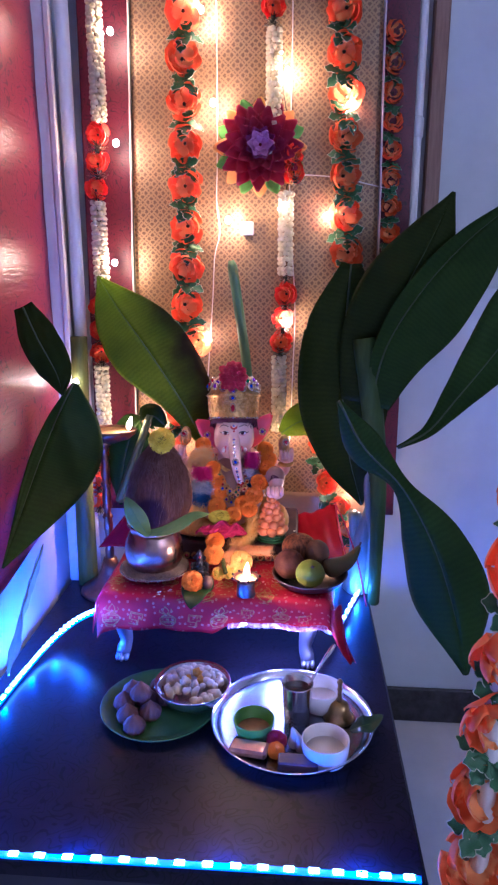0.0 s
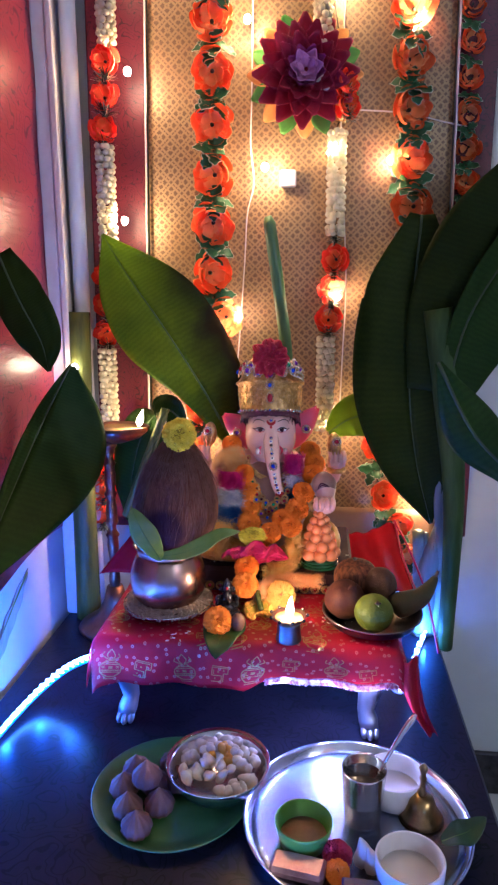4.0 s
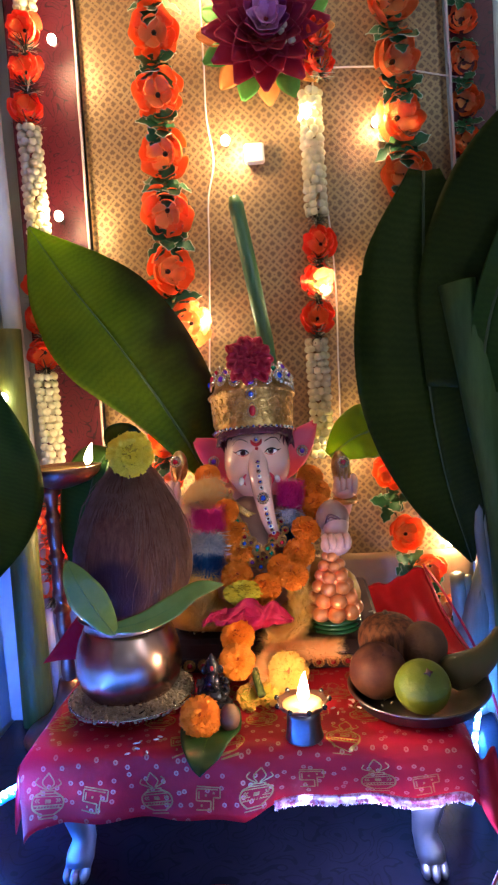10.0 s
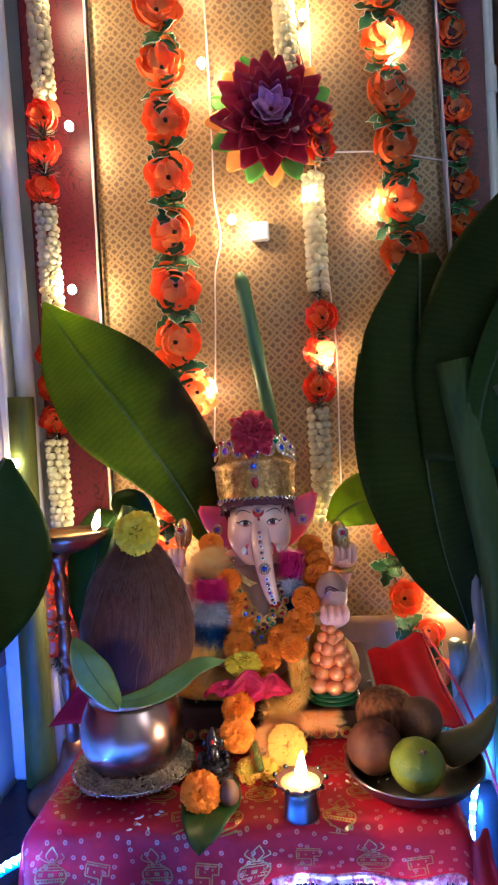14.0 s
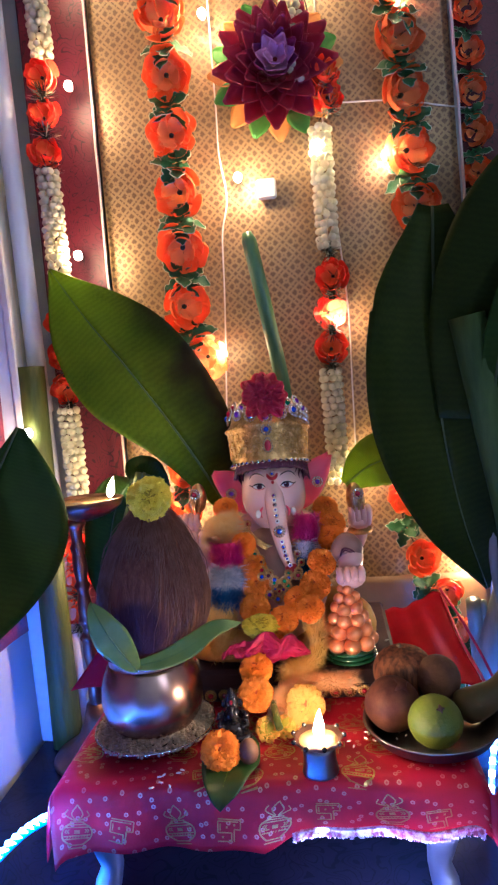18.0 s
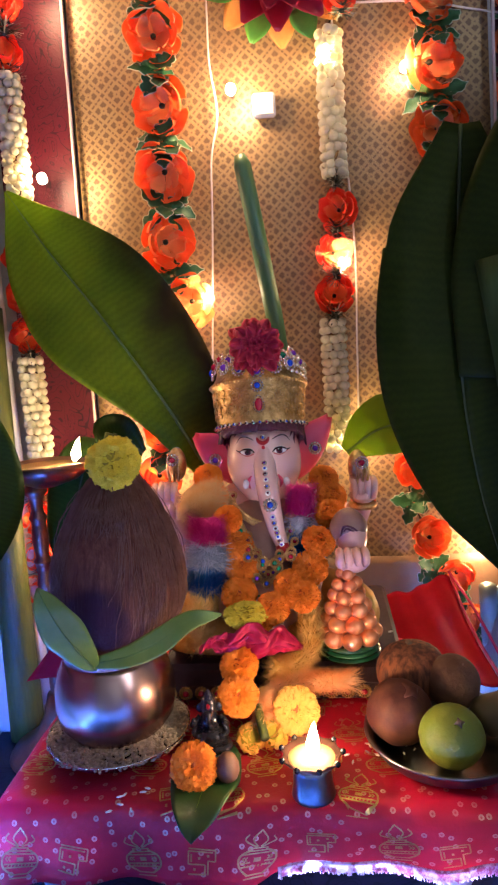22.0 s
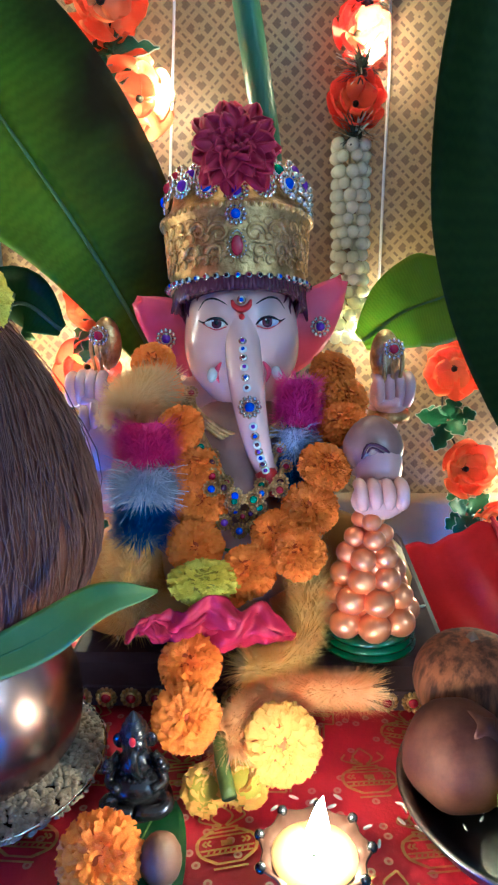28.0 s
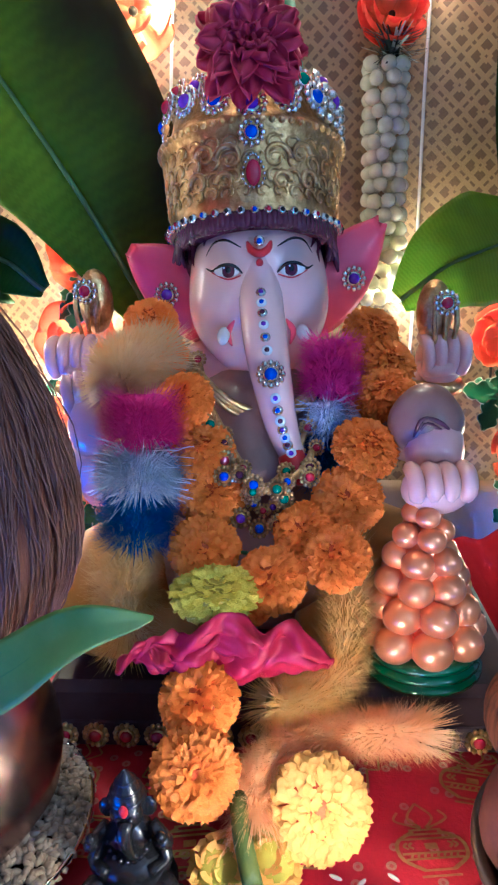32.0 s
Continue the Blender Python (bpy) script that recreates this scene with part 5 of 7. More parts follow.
def statue():
    g = Geo()
    # body, legs and arms
    g.ball((-0.035, 1.437, 0.7), (0.07, 0.07, 0.082), 24, 16, DUSKY)
    g.ball((-0.035, 1.43, 0.66), (0.082, 0.078, 0.055), 24, 14, SKIN)
    g.ball((-0.035, 1.46, 0.765), (0.062, 0.042, 0.035), 20, 12, SKIN)
    for sx, kx in ((-1, -0.125), (1, 0.045)):
        g.tube(smooth_line([(-0.035 + sx * 0.04, 1.44, 0.652), (kx, 1.395, 0.655), (kx + sx * 0.006, 1.355, 0.65), (-0.035 + sx * 0.02, 1.335, 0.64)], 14), [0.036, 0.036, 0.036, 0.035, 0.034, 0.034, 0.034, 0.033, 0.031, 0.028, 0.025, 0.022, 0.02, 0.018, 0.014], 14, ROBE)
    # raised rear arms with fists and gilt tools
    for sx, sh, el, fi, top in ((-1, (-0.09, 1.47, 0.76), (-0.135, 1.475, 0.745), (-0.156, 1.45, 0.782), (-0.144, 1.452, 0.826)), (1, (0.025, 1.47, 0.76), (0.07, 1.47, 0.735), (0.083, 1.435, 0.778), (0.081, 1.428, 0.813))):
        g.tube(smooth_line([sh, el, (fi[0], fi[1] + 0.008, fi[2] - 0.014)], 10), [0.022, 0.021, 0.02, 0.019, 0.0185, 0.018, 0.017, 0.016, 0.015, 0.014, 0.013], 12, SKIN)
        f = V(fi)
        g.ball(f, (0.0165, 0.014, 0.018), 16, 10, SKIN)
        for k in range(4):
            g.tube(smooth_line([f + V((0.012 - 0.008 * k, 0.0, 0.016 - abs(k - 1.5) * 0.0015)), f + V((0.012 - 0.008 * k, -0.013, 0.011)), f + V((0.011 - 0.0075 * k, -0.0155, 0.0)), f + V((0.01 - 0.007 * k, -0.01, -0.007))], 8), 0.0042, 8, SKIN)
        g.tube(smooth_line([f + V((-0.014 * sx, -0.004, -0.004)), f + V((-0.008 * sx, -0.015, -0.006)), f + V((0.003 * sx, -0.0165, -0.004))], 6), 0.0044, 8, SKIN)
        g.lathe([(0.0, -0.004), (0.016, -0.004), (0.0175, 0.0), (0.016, 0.004), (0.0, 0.004)], 16, Matrix.Translation(f + V((0, 0.006, -0.019))), GILT)
        t = V(top)
        g.ball(t + V((0.004 * -sx, 0.004, -0.006)), (0.0115, 0.0105, 0.021), 14, 10, GILT)
        for k in range(3):
            g.tube(smooth_line([t + V(((-0.006 + 0.006 * k), -0.005, 0.006)), t + V(((-0.007 + 0.007 * k), -0.008, -0.01)), t + V(((-0.005 + 0.005 * k), -0.006, -0.026))], 8), 0.0016, 6, GILT)
        rosette(g, t + V((0, -0.0085, 0.001)), (0, -1, 0.1), 0.0085, GR)
    # lower arms: an open palm, and a fist resting on the heap of sweets
    g.tube(smooth_line([(-0.085, 1.45, 0.735), (-0.13, 1.42, 0.705), (-0.14, 1.405, 0.735)], 8), [0.023, 0.022, 0.021, 0.02, 0.019, 0.018, 0.017, 0.016, 0.015], 12, SKIN)
    g.ball((-0.138, 1.4, 0.748), (0.014, 0.009, 0.02), 14, 10, SKIN)
    for k in range(4):
        g.tube([(-0.149 + 0.0072 * k, 1.4, 0.758), (-0.15 + 0.0076 * k, 1.399, 0.774), (-0.15 + 0.0077 * k, 1.4, 0.784 - abs(k - 1.5) * 0.002)], [0.0042, 0.004, 0.0026], 8, SKIN)
    g.tube(smooth_line([(0.02, 1.44, 0.745), (0.052, 1.4, 0.744), (0.058, 1.36, 0.745), (0.056, 1.343, 0.733)], 10), [0.023, 0.023, 0.0225, 0.022, 0.021, 0.02, 0.0185, 0.017, 0.016, 0.015, 0.0145], 12, SKIN)
    f = V((0.0545, 1.3335, 0.7255))
    g.ball(f, (0.0185, 0.014, 0.0135), 16, 10, SKIN)
    for k in range(4):
        g.tube(smooth_line([f + V((-0.013 + 0.0088 * k, 0.002, 0.0105)), f + V((-0.0135 + 0.009 * k, -0.009, 0.0105)), f + V((-0.013 + 0.0088 * k, -0.0125, 0.004)), f + V((-0.012 + 0.0082 * k, -0.009, -0.001))], 8), 0.0044, 8, SKIN)
    g.ball((0.0555, 1.362, 0.7535), (0.021, 0.0185, 0.0185), 22, 16, DUSKY, None, lambda d: 1 + 0.22 * max(0.0, d.z) ** 5)
    for q in (0, 1):
        g.tube(smooth_line([(0.045 + 0.002 * q, 1.3462, 0.75), (0.049 + 0.002 * q, 1.3432 + 0.002 * q, 0.7605 - 0.003 * q), (0.058, 1.3425 + 0.002 * q, 0.7585 - 0.004 * q), (0.066 - 0.003 * q, 1.3468, 0.751)], 10), [0.0004, 0.001, 0.0012, 0.0012, 0.0012, 0.0013, 0.0013, 0.0013, 0.001, 0.0008, 0.0004], 6, HAIR)
    # head: cranium, cheeks and jaw flow into one another
    mid = V((-0.033, 1.447, 0.818))
    lobes = [(V((-0.033, 1.451, 0.828)), (0.0435, 0.0455, 0.052)), (V((-0.033, 1.438, 0.794)), (0.03, 0.0285, 0.032))]
    lobes += [(V((-0.033 + sx * 0.0165, 1.4385, 0.8145)), (0.0265, 0.0275, 0.0325)) for sx in (-1, 1)]

    def reach(d):
        total = 0.0
        for c, r in lobes:
            o = [(mid[i] - c[i]) / r[i] for i in range(3)]
            w = [d[i] / r[i] for i in range(3)]
            A, B, C = sum(q * q for q in w), sum(p * q for p, q in zip(o, w)), sum(q * q for q in o) - 1
            root = B * B - A * C
            if root > 0:
                total += math.exp(320 * max(0.0, (-B + math.sqrt(root)) / A))
        return math.log(max(total, 1.001)) / 320

    g.ball(mid, 1.0, 56, 40, FACE, None, reach)
    for sx in (-1, 1):
        g.tube(smooth_line([(-0.033 + sx * 0.0155, 1.4095, 0.8085), (-0.033 + sx * 0.0195, 1.4072, 0.8015), (-0.033 + sx * 0.0175, 1.4085, 0.7935)], 8), [0.0006, 0.0012, 0.0018, 0.002, 0.002, 0.0018, 0.0015, 0.001, 0.0005], 8, EAR)
    # painted locks of hair below the crown
    for k in range(17):
        s = (k - 8) / 8
        drop = 0.005 + 0.024 * s ** 6 + (0.003 if k % 3 == 0 else 0.0)
        lock = []
        for q in range(6):
            x, z = -0.033 + 0.0385 * s + 0.0022 * math.sin(q * 1.4 + k * 1.9), 0.872 - (drop + 0.004) * q / 5
            inside = 1 - ((x + 0.033) / 0.0435) ** 2 - ((z - 0.828) / 0.052) ** 2
            lock.append((x, 1.451 - 0.0455 * math.sqrt(max(0.02, inside)), z))
        g.tube(smooth_line(lock, 10), [0.0034, 0.0034, 0.0033, 0.0031, 0.0029, 0.0026, 0.0023, 0.0019, 0.0015, 0.001, 0.0004], 8, HAIR)
    # trunk, with its red tip
    trunk = [(-0.033, 1.4225, 0.853), (-0.0325, 1.416, 0.834), (-0.032, 1.404, 0.814), (-0.03, 1.3895, 0.792), (-0.027, 1.381, 0.771), (-0.0225, 1.376, 0.749), (-0.0165, 1.37, 0.733)]
    n = 20
    rad = [0.0115, 0.0116, 0.0118, 0.0121, 0.0124, 0.0128, 0.0131, 0.0132, 0.0132, 0.013, 0.0127, 0.0123, 0.0118, 0.0113, 0.0108, 0.0102, 0.0096, 0.009, 0.0085, 0.0079, 0.0073]
    line = smooth_line(trunk, n)
    g.tube(line, rad, 18, FACE)
    g.tube(smooth_line([(-0.0185, 1.3705, 0.736), (-0.0145, 1.366, 0.7265), (-0.007, 1.364, 0.7245)], 6), [0.0078, 0.0081, 0.0081, 0.0078, 0.0072, 0.006, 0.0036], 14, RED)
    for k in range(16):
        p = curve_at(trunk, 0.3 + 0.67 * k / 15)
        r = rad[min(n, int((0.3 + 0.67 * k / 15) * n))]
        tan = (curve_at(trunk, min(1, 0.32 + 0.67 * k / 15)) - curve_at(trunk, 0.28 + 0.67 * k / 15)).normalized()
        nrm = V((0, -1, 0)) - tan * V((0, -1, 0)).dot(tan)
        nrm.normalize()
        rot = facing(nrm).to_3x3()
        if k == 7:
            rosette(g, p + nrm * (r + 0.0005), nrm, 0.0085, GB)
        elif abs(k - 7) > 1:
            g.ball(p + nrm * r, (0.0031, 0.0031, 0.0016), 10, 6, WHITE if k % 2 else CHR, rot)
            g.ball(p + nrm * (r + 0.0012), (0.0016, 0.0016, 0.0009), 8, 5, (GP, GB, HAIR)[k % 3], rot)
    # tusks and mouth corners
    for sx, x in ((-1, -0.0545), (1, -0.0085)):
        g.tube(smooth_line([(x, 1.409, 0.802), (x + sx * 0.001, 1.403, 0.799), (x + sx * 0.0015, 1.4005, 0.7955)], 6), [0.0036, 0.0038, 0.0038, 0.0036, 0.0032, 0.0025, 0.0012], 10, WHITE)
    # eyes, lids and brows
    for sx, x in ((-1, -0.0515), (1, -0.0135)):
        y = 1.4085
        g.ball((x, y, 0.8375), (0.0078, 0.0035, 0.0042), 16, 10, WHITE)
        g.ball((x - sx * 0.0006, y - 0.0021, 0.8375), (0.0042, 0.0021, 0.0041), 12, 8, HAIR)
        g.ball((x - sx * 0.0006, y - 0.0037, 0.8377), (0.0019, 0.0008, 0.002), 8, 6, JET)
        # white bead drawn on the pupil as its glint
        g.ball((x - 0.0018, y - 0.0043, 0.8392), 0.0006, 6, 4, WHITE)
        lid = [(x - sx * 0.0095, y - 0.0005, 0.835), (x - sx * 0.004, y - 0.0035, 0.8402), (x + sx * 0.003, y - 0.0032, 0.8406), (x + sx * 0.0085, y + 0.0012, 0.8375), (x + sx * 0.0125, y + 0.0045, 0.839)]
        g.tube(smooth_line(lid, 14), [0.0004, 0.0007, 0.0009, 0.001, 0.0011, 0.0011, 0.0011, 0.001, 0.001, 0.0009, 0.0009, 0.0008, 0.0006, 0.0005, 0.0003], 6, JET)
        low = [(x - sx * 0.009, y - 0.0005, 0.8348), (x, y - 0.003, 0.8326), (x + sx * 0.009, y + 0.002, 0.8365)]
        g.tube(smooth_line(low, 10), 0.0005, 5, RED)
        brow = [(x - sx * 0.0085, y - 0.0012, 0.8503), (x, y - 0.0008, 0.8545), (x + sx * 0.0075, y + 0.0035, 0.853), (x + sx * 0.0125, y + 0.0085, 0.846)]
        g.tube(smooth_line(brow, 12), [0.0003, 0.0005, 0.0006, 0.0007, 0.0008, 0.0008, 0.0007, 0.0007, 0.0006, 0.0005, 0.0004, 0.0003, 0.0002], 6, JET)
    # forehead mark
    g.tube(smooth_line([(-0.0395, 1.4075, 0.8535), (-0.0375, 1.407, 0.849), (-0.0325, 1.4065, 0.8465), (-0.0275, 1.407, 0.849), (-0.0255, 1.4075, 0.8535)], 12), [0.0008, 0.0014, 0.0019, 0.0022, 0.0024, 0.0025, 0.0026, 0.0025, 0.0024, 0.0022, 0.0019, 0.0014, 0.0008], 8, RED)
    g.ball((-0.0325, 1.4055, 0.8415), (0.0022, 0.001, 0.0024), 8, 6, RED)
    g.ball((-0.0325, 1.405, 0.8368), (0.0014, 0.0008, 0.0015), 8, 6, RED)
    g.ball((-0.0325, 1.4045, 0.8535), (0.0032, 0.0012, 0.0032), 10, 6, CHR)
    g.ball((-0.0325, 1.4034, 0.8535), (0.0017, 0.0009, 0.0017), 8, 6, GB)
    # ears
    for sx, top, tip, low, bend, gem in ((-1, (-0.072, 1.462, 0.846), (-0.115, 1.466, 0.851), (-0.073, 1.462, 0.792), (-0.106, 1.462, 0.804), (-0.0922, 1.452, 0.823)), (1, (0.006, 1.466, 0.846), (0.049, 1.472, 0.864), (0.006, 1.466, 0.792), (0.042, 1.468, 0.807), (0.0297, 1.458, 0.829))):
        top, tip, low, bend = V(top), V(tip), V(low), V(bend)

        def ear(u, v, top=top, tip=tip, low=low, bend=bend, sx=sx):
            up = mix(top, tip, u) + V((0, 0, 0.004 * math.sin(math.pi * u)))
            dn = low * (1 - u) ** 2 + bend * 2 * u * (1 - u) + tip * u * u
            return mix(up, dn, v) + V((0, -0.009 * math.sin(math.pi * v) * (1 - 0.6 * u), 0))

        g.sheet(ear, 14, 12, 0.005 * sx, EAR)
        rosette(g, V(gem) + V((0, -0.0035, 0)), (0, -1, 0), 0.0086, GP)
    g.ball((-0.034, 1.4685, 0.843), (0.0492, 0.044, 0.036), 28, 18, HAIR)
    # hair and crown lean back a little
    cg = Geo()
    cg.ball((-0.034, 1.462, 0.866), (0.0505, 0.05, 0.011), 28, 10, HAIR)
    for j in range(52):
        k = j / 2
        a = math.pi * (1.0 + k / 25.5)
        x, y = -0.034 + 0.0495 * math.cos(a), 1.46 + 0.05 * math.sin(a)
        drop = 0.005 + 0.018 * (abs(k - 12.5) / 12.5) ** 2.2 + 0.002 * (k % 3)
        cg.tube(smooth_line([(x, y, 0.87), (x * 1.0, y - 0.002, 0.862), (x + 0.0045 * math.sin(k * 2.3), y + 0.0005, 0.872 - drop)], 6), [0.0028, 0.003, 0.003, 0.0028, 0.0024, 0.0018, 0.0008], 6, HAIR)
    # crown
    c = Matrix.Translation((-0.0345, 1.463, 0))
    cg.lathe([(0.0505, 0.8655), (0.0535, 0.867), (0.0542, 0.872), (0.0532, 0.876), (0.0535, 0.884), (0.0548, 0.895), (0.056, 0.906), (0.0565, 0.914), (0.0585, 0.918), (0.0585, 0.922), (0.0555, 0.925), (0.052, 0.93), (0.048, 0.945), (0.038, 0.96), (0.022, 0.972), (0.0, 0.977)], 48, c, GILT)
    for k in range(44):
        a = 2 * math.pi * k / 44
        d = V((math.cos(a), math.sin(a), 0))
        p = V((-0.0345, 1.463, 0.8705)) + d * 0.0545
        cg.ball(p, (0.0031, 0.0031, 0.0031), 8, 5, CHR)
        cg.ball(p + d * 0.0024, 0.0015, 6, 4, (JET, GB, GR, JET)[k % 4])
    for k in range(64):
        a = 2 * math.pi * k / 64
        cg.ball((-0.0345 + 0.0588 * math.cos(a), 1.463 + 0.0588 * math.sin(a), 0.92), 0.0021, 6, 4, GILT)
    # chased leaf scrolls all round the crown
    cr = random.Random(19)

    def on_crown(a, z, lift=0.0):
        rc = 0.0537 + (z - 0.876) * 0.075 + lift
        return (-0.0345 + rc * math.cos(a), 1.463 + rc * math.sin(a), z)

    for row, (zc, n, size) in enumerate(((0.8815, 34, 0.0042), (0.8895, 30, 0.005), (0.8985, 28, 0.0055), (0.908, 30, 0.0048))):
        for k in range(n):
            a0 = 2 * math.pi * (k + 0.5 * (row % 2)) / n
            sg, ph = (1 if math.cos(a0) > 0 else -1), cr.uniform(-0.6, 0.6)
            pts = []
            for j in range(15):
                q = j / 14
                an = ph + q * 5.2
                rad0 = size * (1.15 - 0.85 * q)
                pts.append(on_crown(a0 + sg * rad0 * math.cos(an) / 0.055, zc + rad0 * math.sin(an)))
            cg.tube(pts, [0.0011 * math.sin(math.pi * (0.12 + 0.8 * j / 14)) + 0.0002 for j in range(15)], 5, GILT)
            if k % 2:
                cg.ball(on_crown(a0 + 0.09, zc + 0.004), 0.0012, 6, 4, GILT)
    # bold raised scrolls beside the front jewels
    for sg in (-1, 1):
        for oz, off, size in ((0.9, 0.24, 0.0085), (0.887, 0.3, 0.006), (0.903, 0.52, 0.007), (0.889, 0.62, 0.0065)):
            pts = []
            for k in range(24):
                q = k / 23
                rad0 = size * (1 - 0.75 * q)
                pts.append(on_crown(-math.pi / 2 + sg * (off + rad0 * math.cos(q * 6.4) / 0.055), oz + rad0 * math.sin(q * 6.4), 0.0006))
            cg.tube(pts, [0.0019 * (1 - 0.5 * k / 23) for k in range(24)], 6, GILT)
    # upper row of jewelled flowers
    for k in range(9):
        a = radians(-90 + (k - 4) * 22)
        d = V((math.cos(a), math.sin(a), 0.15))
        z = 0.93 + 0.005 * abs(k - 4) * (0.9 if abs(k - 4) < 4 else 0.5)
        rosette(cg, V((-0.0345, 1.463, z)) + V((math.cos(a), math.sin(a), 0)) * 0.055, d, 0.0102, (GB, GR, GP, GB, GP, GP, GB, GP, GR)[k])
    for k, (da, z) in enumerate(((-62, 0.948), (-40, 0.944), (38, 0.946), (60, 0.95), (78, 0.936))):
        a = radians(-90 + da)
        rosette(cg, V((-0.0345 + 0.05 * math.cos(a), 1.463 + 0.05 * math.sin(a), z + 0.003)), (math.cos(a), math.sin(a), 0.3), 0.0102, (GR, GP, GG, GP, GB)[k])
    for k in range(7):
        a = radians(-90 + 45 + k * 9)
        for j in range(3):
            cg.ball((-0.0345 + 0.0575 * math.cos(a + j * 0.04), 1.463 + 0.0575 * math.sin(a + j * 0.04), 0.93 + 0.008 * j - k * 0.001), (0.0036, 0.003, 0.003), 7, 5, CHR)
    # front jewels of the crown
    rosette(cg, (-0.035, 1.4045, 0.9125), (0, -1, 0), 0.0085, GB)
    for k in range(18):
        a = 2 * math.pi * k / 18
        cg.ball((-0.0345 + 0.006 * math.sin(a) * (1 - 0.3 * math.cos(a)), 1.4065, 0.892 + 0.0095 * math.cos(a)), 0.0012, 6, 4, CHR)
    cg.ball((-0.0345, 1.4065, 0.891), (0.0046, 0.0022, 0.0075), 12, 8, GR)
    front = V((-0.0345, 1.409, 0.87))
    g.join(cg, Matrix.Translation(front) @ Matrix.Rotation(radians(-13), 4, "X") @ Matrix.Translation(-front))
    # necklace
    chain = [(-0.072, 1.425, 0.785), (-0.066, 1.412, 0.765), (-0.056, 1.404, 0.748), (-0.046, 1.4, 0.732), (-0.035, 1.398, 0.722), (-0.022, 1.4, 0.73), (-0.008, 1.405, 0.75), (0.002, 1.42, 0.78)]
    chain = [(x, y - 0.042 * min(1.0, max(0.0, (0.79 - z) / 0.065)), z) for x, y, z in chain]
    g.tube(smooth_line(chain, 40), 0.0019, 8, GILT)
    for k, gem in ((0, GR), (1, GB), (2, GB), (3, GR), (5, GG), (6, GR)):
        rosette(g, V(chain[k]) + V((0, -0.004, 0)), (0, -1, 0.1), 0.0056, gem, GILT)
    for k in range(15):
        p = curve_at(chain, 0.05 + 0.9 * k / 14) + V((0.0, -0.004, -0.006 - 0.007 * math.sin(math.pi * k / 14)))
        rosette(g, p, (0, -1, 0.1), 0.0044, (GR, GG, GB, GR, GP)[k % 5], GILT, 9)
    for p, gem in (((-0.042, 1.346, 0.721), GR), ((-0.024, 1.346, 0.718), GG), ((-0.038, 1.344, 0.702), GB), ((-0.056, 1.346, 0.732), GB), ((-0.01, 1.346, 0.73), GR), ((-0.048, 1.345, 0.708), GP), ((-0.028, 1.344, 0.704), GR)):
        rosette(g, p, (0, -1, 0.1), 0.0062, gem, GILT)
    g.tube(smooth_line([(-0.075, 1.432, 0.775), (-0.062, 1.409, 0.75), (-0.045, 1.403, 0.74), (-0.02, 1.403, 0.742)], 20), 0.0024, 8, GILT)
    # gilt choker close under the chin
    choker = smooth_line([(-0.083, 1.415, 0.79), (-0.071, 1.396, 0.776), (-0.058, 1.388, 0.763), (-0.043, 1.39, 0.753), (-0.026, 1.392, 0.75), (-0.01, 1.392, 0.758), (0.002, 1.398, 0.77)], 40)
    for lift in (0.0, 0.0032, 0.0064):
        g.tube([p + V((0, 0, lift)) for p in choker], 0.0017, 6, GILT)
    # a second chain of jewels down the chest
    for sg, chain in ((1, [(-0.08, 1.41, 0.79), (-0.068, 1.378, 0.765), (-0.057, 1.36, 0.745), (-0.046, 1.35, 0.73), (-0.036, 1.346, 0.722)]), (-1, [(-0.004, 1.372, 0.74), (-0.014, 1.356, 0.73), (-0.025, 1.35, 0.725), (-0.036, 1.346, 0.722)])):
        g.tube(smooth_line(chain, 24), 0.0022, 6, GILT)
        for k in range(9 if sg > 0 else 4):
            rosette(g, curve_at(chain, k / 8.5 if sg > 0 else k / 4) + V((0.003 * math.sin(k * 2.1), -0.004, 0)), (0.15 * sg, -1, 0.15), 0.0064 if k % 2 else 0.0052, (GR, HAIR, GB, GG, HAIR)[k % 5], GILT)
    o = V((-0.033, 1.43, 0.622))
    g.v = [p - o for p in g.v]
    ob = part("seated_statue", g, STATUE_MATS, None, "", Matrix.Translation(o))
    return tagged(ob, "painted seated statue with elephant head and gilt crown", "statue")


statue()

# plinth under it, with a jewelled border
plinth = thing("statue_plinth", "dark flat plinth with a jewelled border on the red cloth", "plinth", at=TURNED @ Matrix.Translation((-0.022, 1.427, SZ + 0.004)))
M_plinth = material("dark_plum_plinth", (0.055, 0.03, 0.04), 0.62, second=(0.035, 0.018, 0.025), scale=30, bump=0.15, spec=0.2)
part("block", Geo().box(0.262, 0.225, 0.0425, Matrix.Translation((0, 0, 0.02125)), 0.005), M_plinth, plinth)
gem_mesh = Geo()
rosette(gem_mesh, (0, 0, 0), (0, -1, 0), 0.008, GR, GILT, 13)
gem_mesh = gem_mesh.mesh("border_jewel", *STATUE_MATS)
for k in range(15):
    part("border_jewel", gem_mesh, (), plinth, at=Matrix.Translation((-0.122 + k * 0.0174, -0.115, 0.012)))
part("border_band", Geo().box(0.264, 0.003, 0.016, Matrix.Translation((0, -0.1122, 0.012)), 0.0008), M_plinth, plinth)

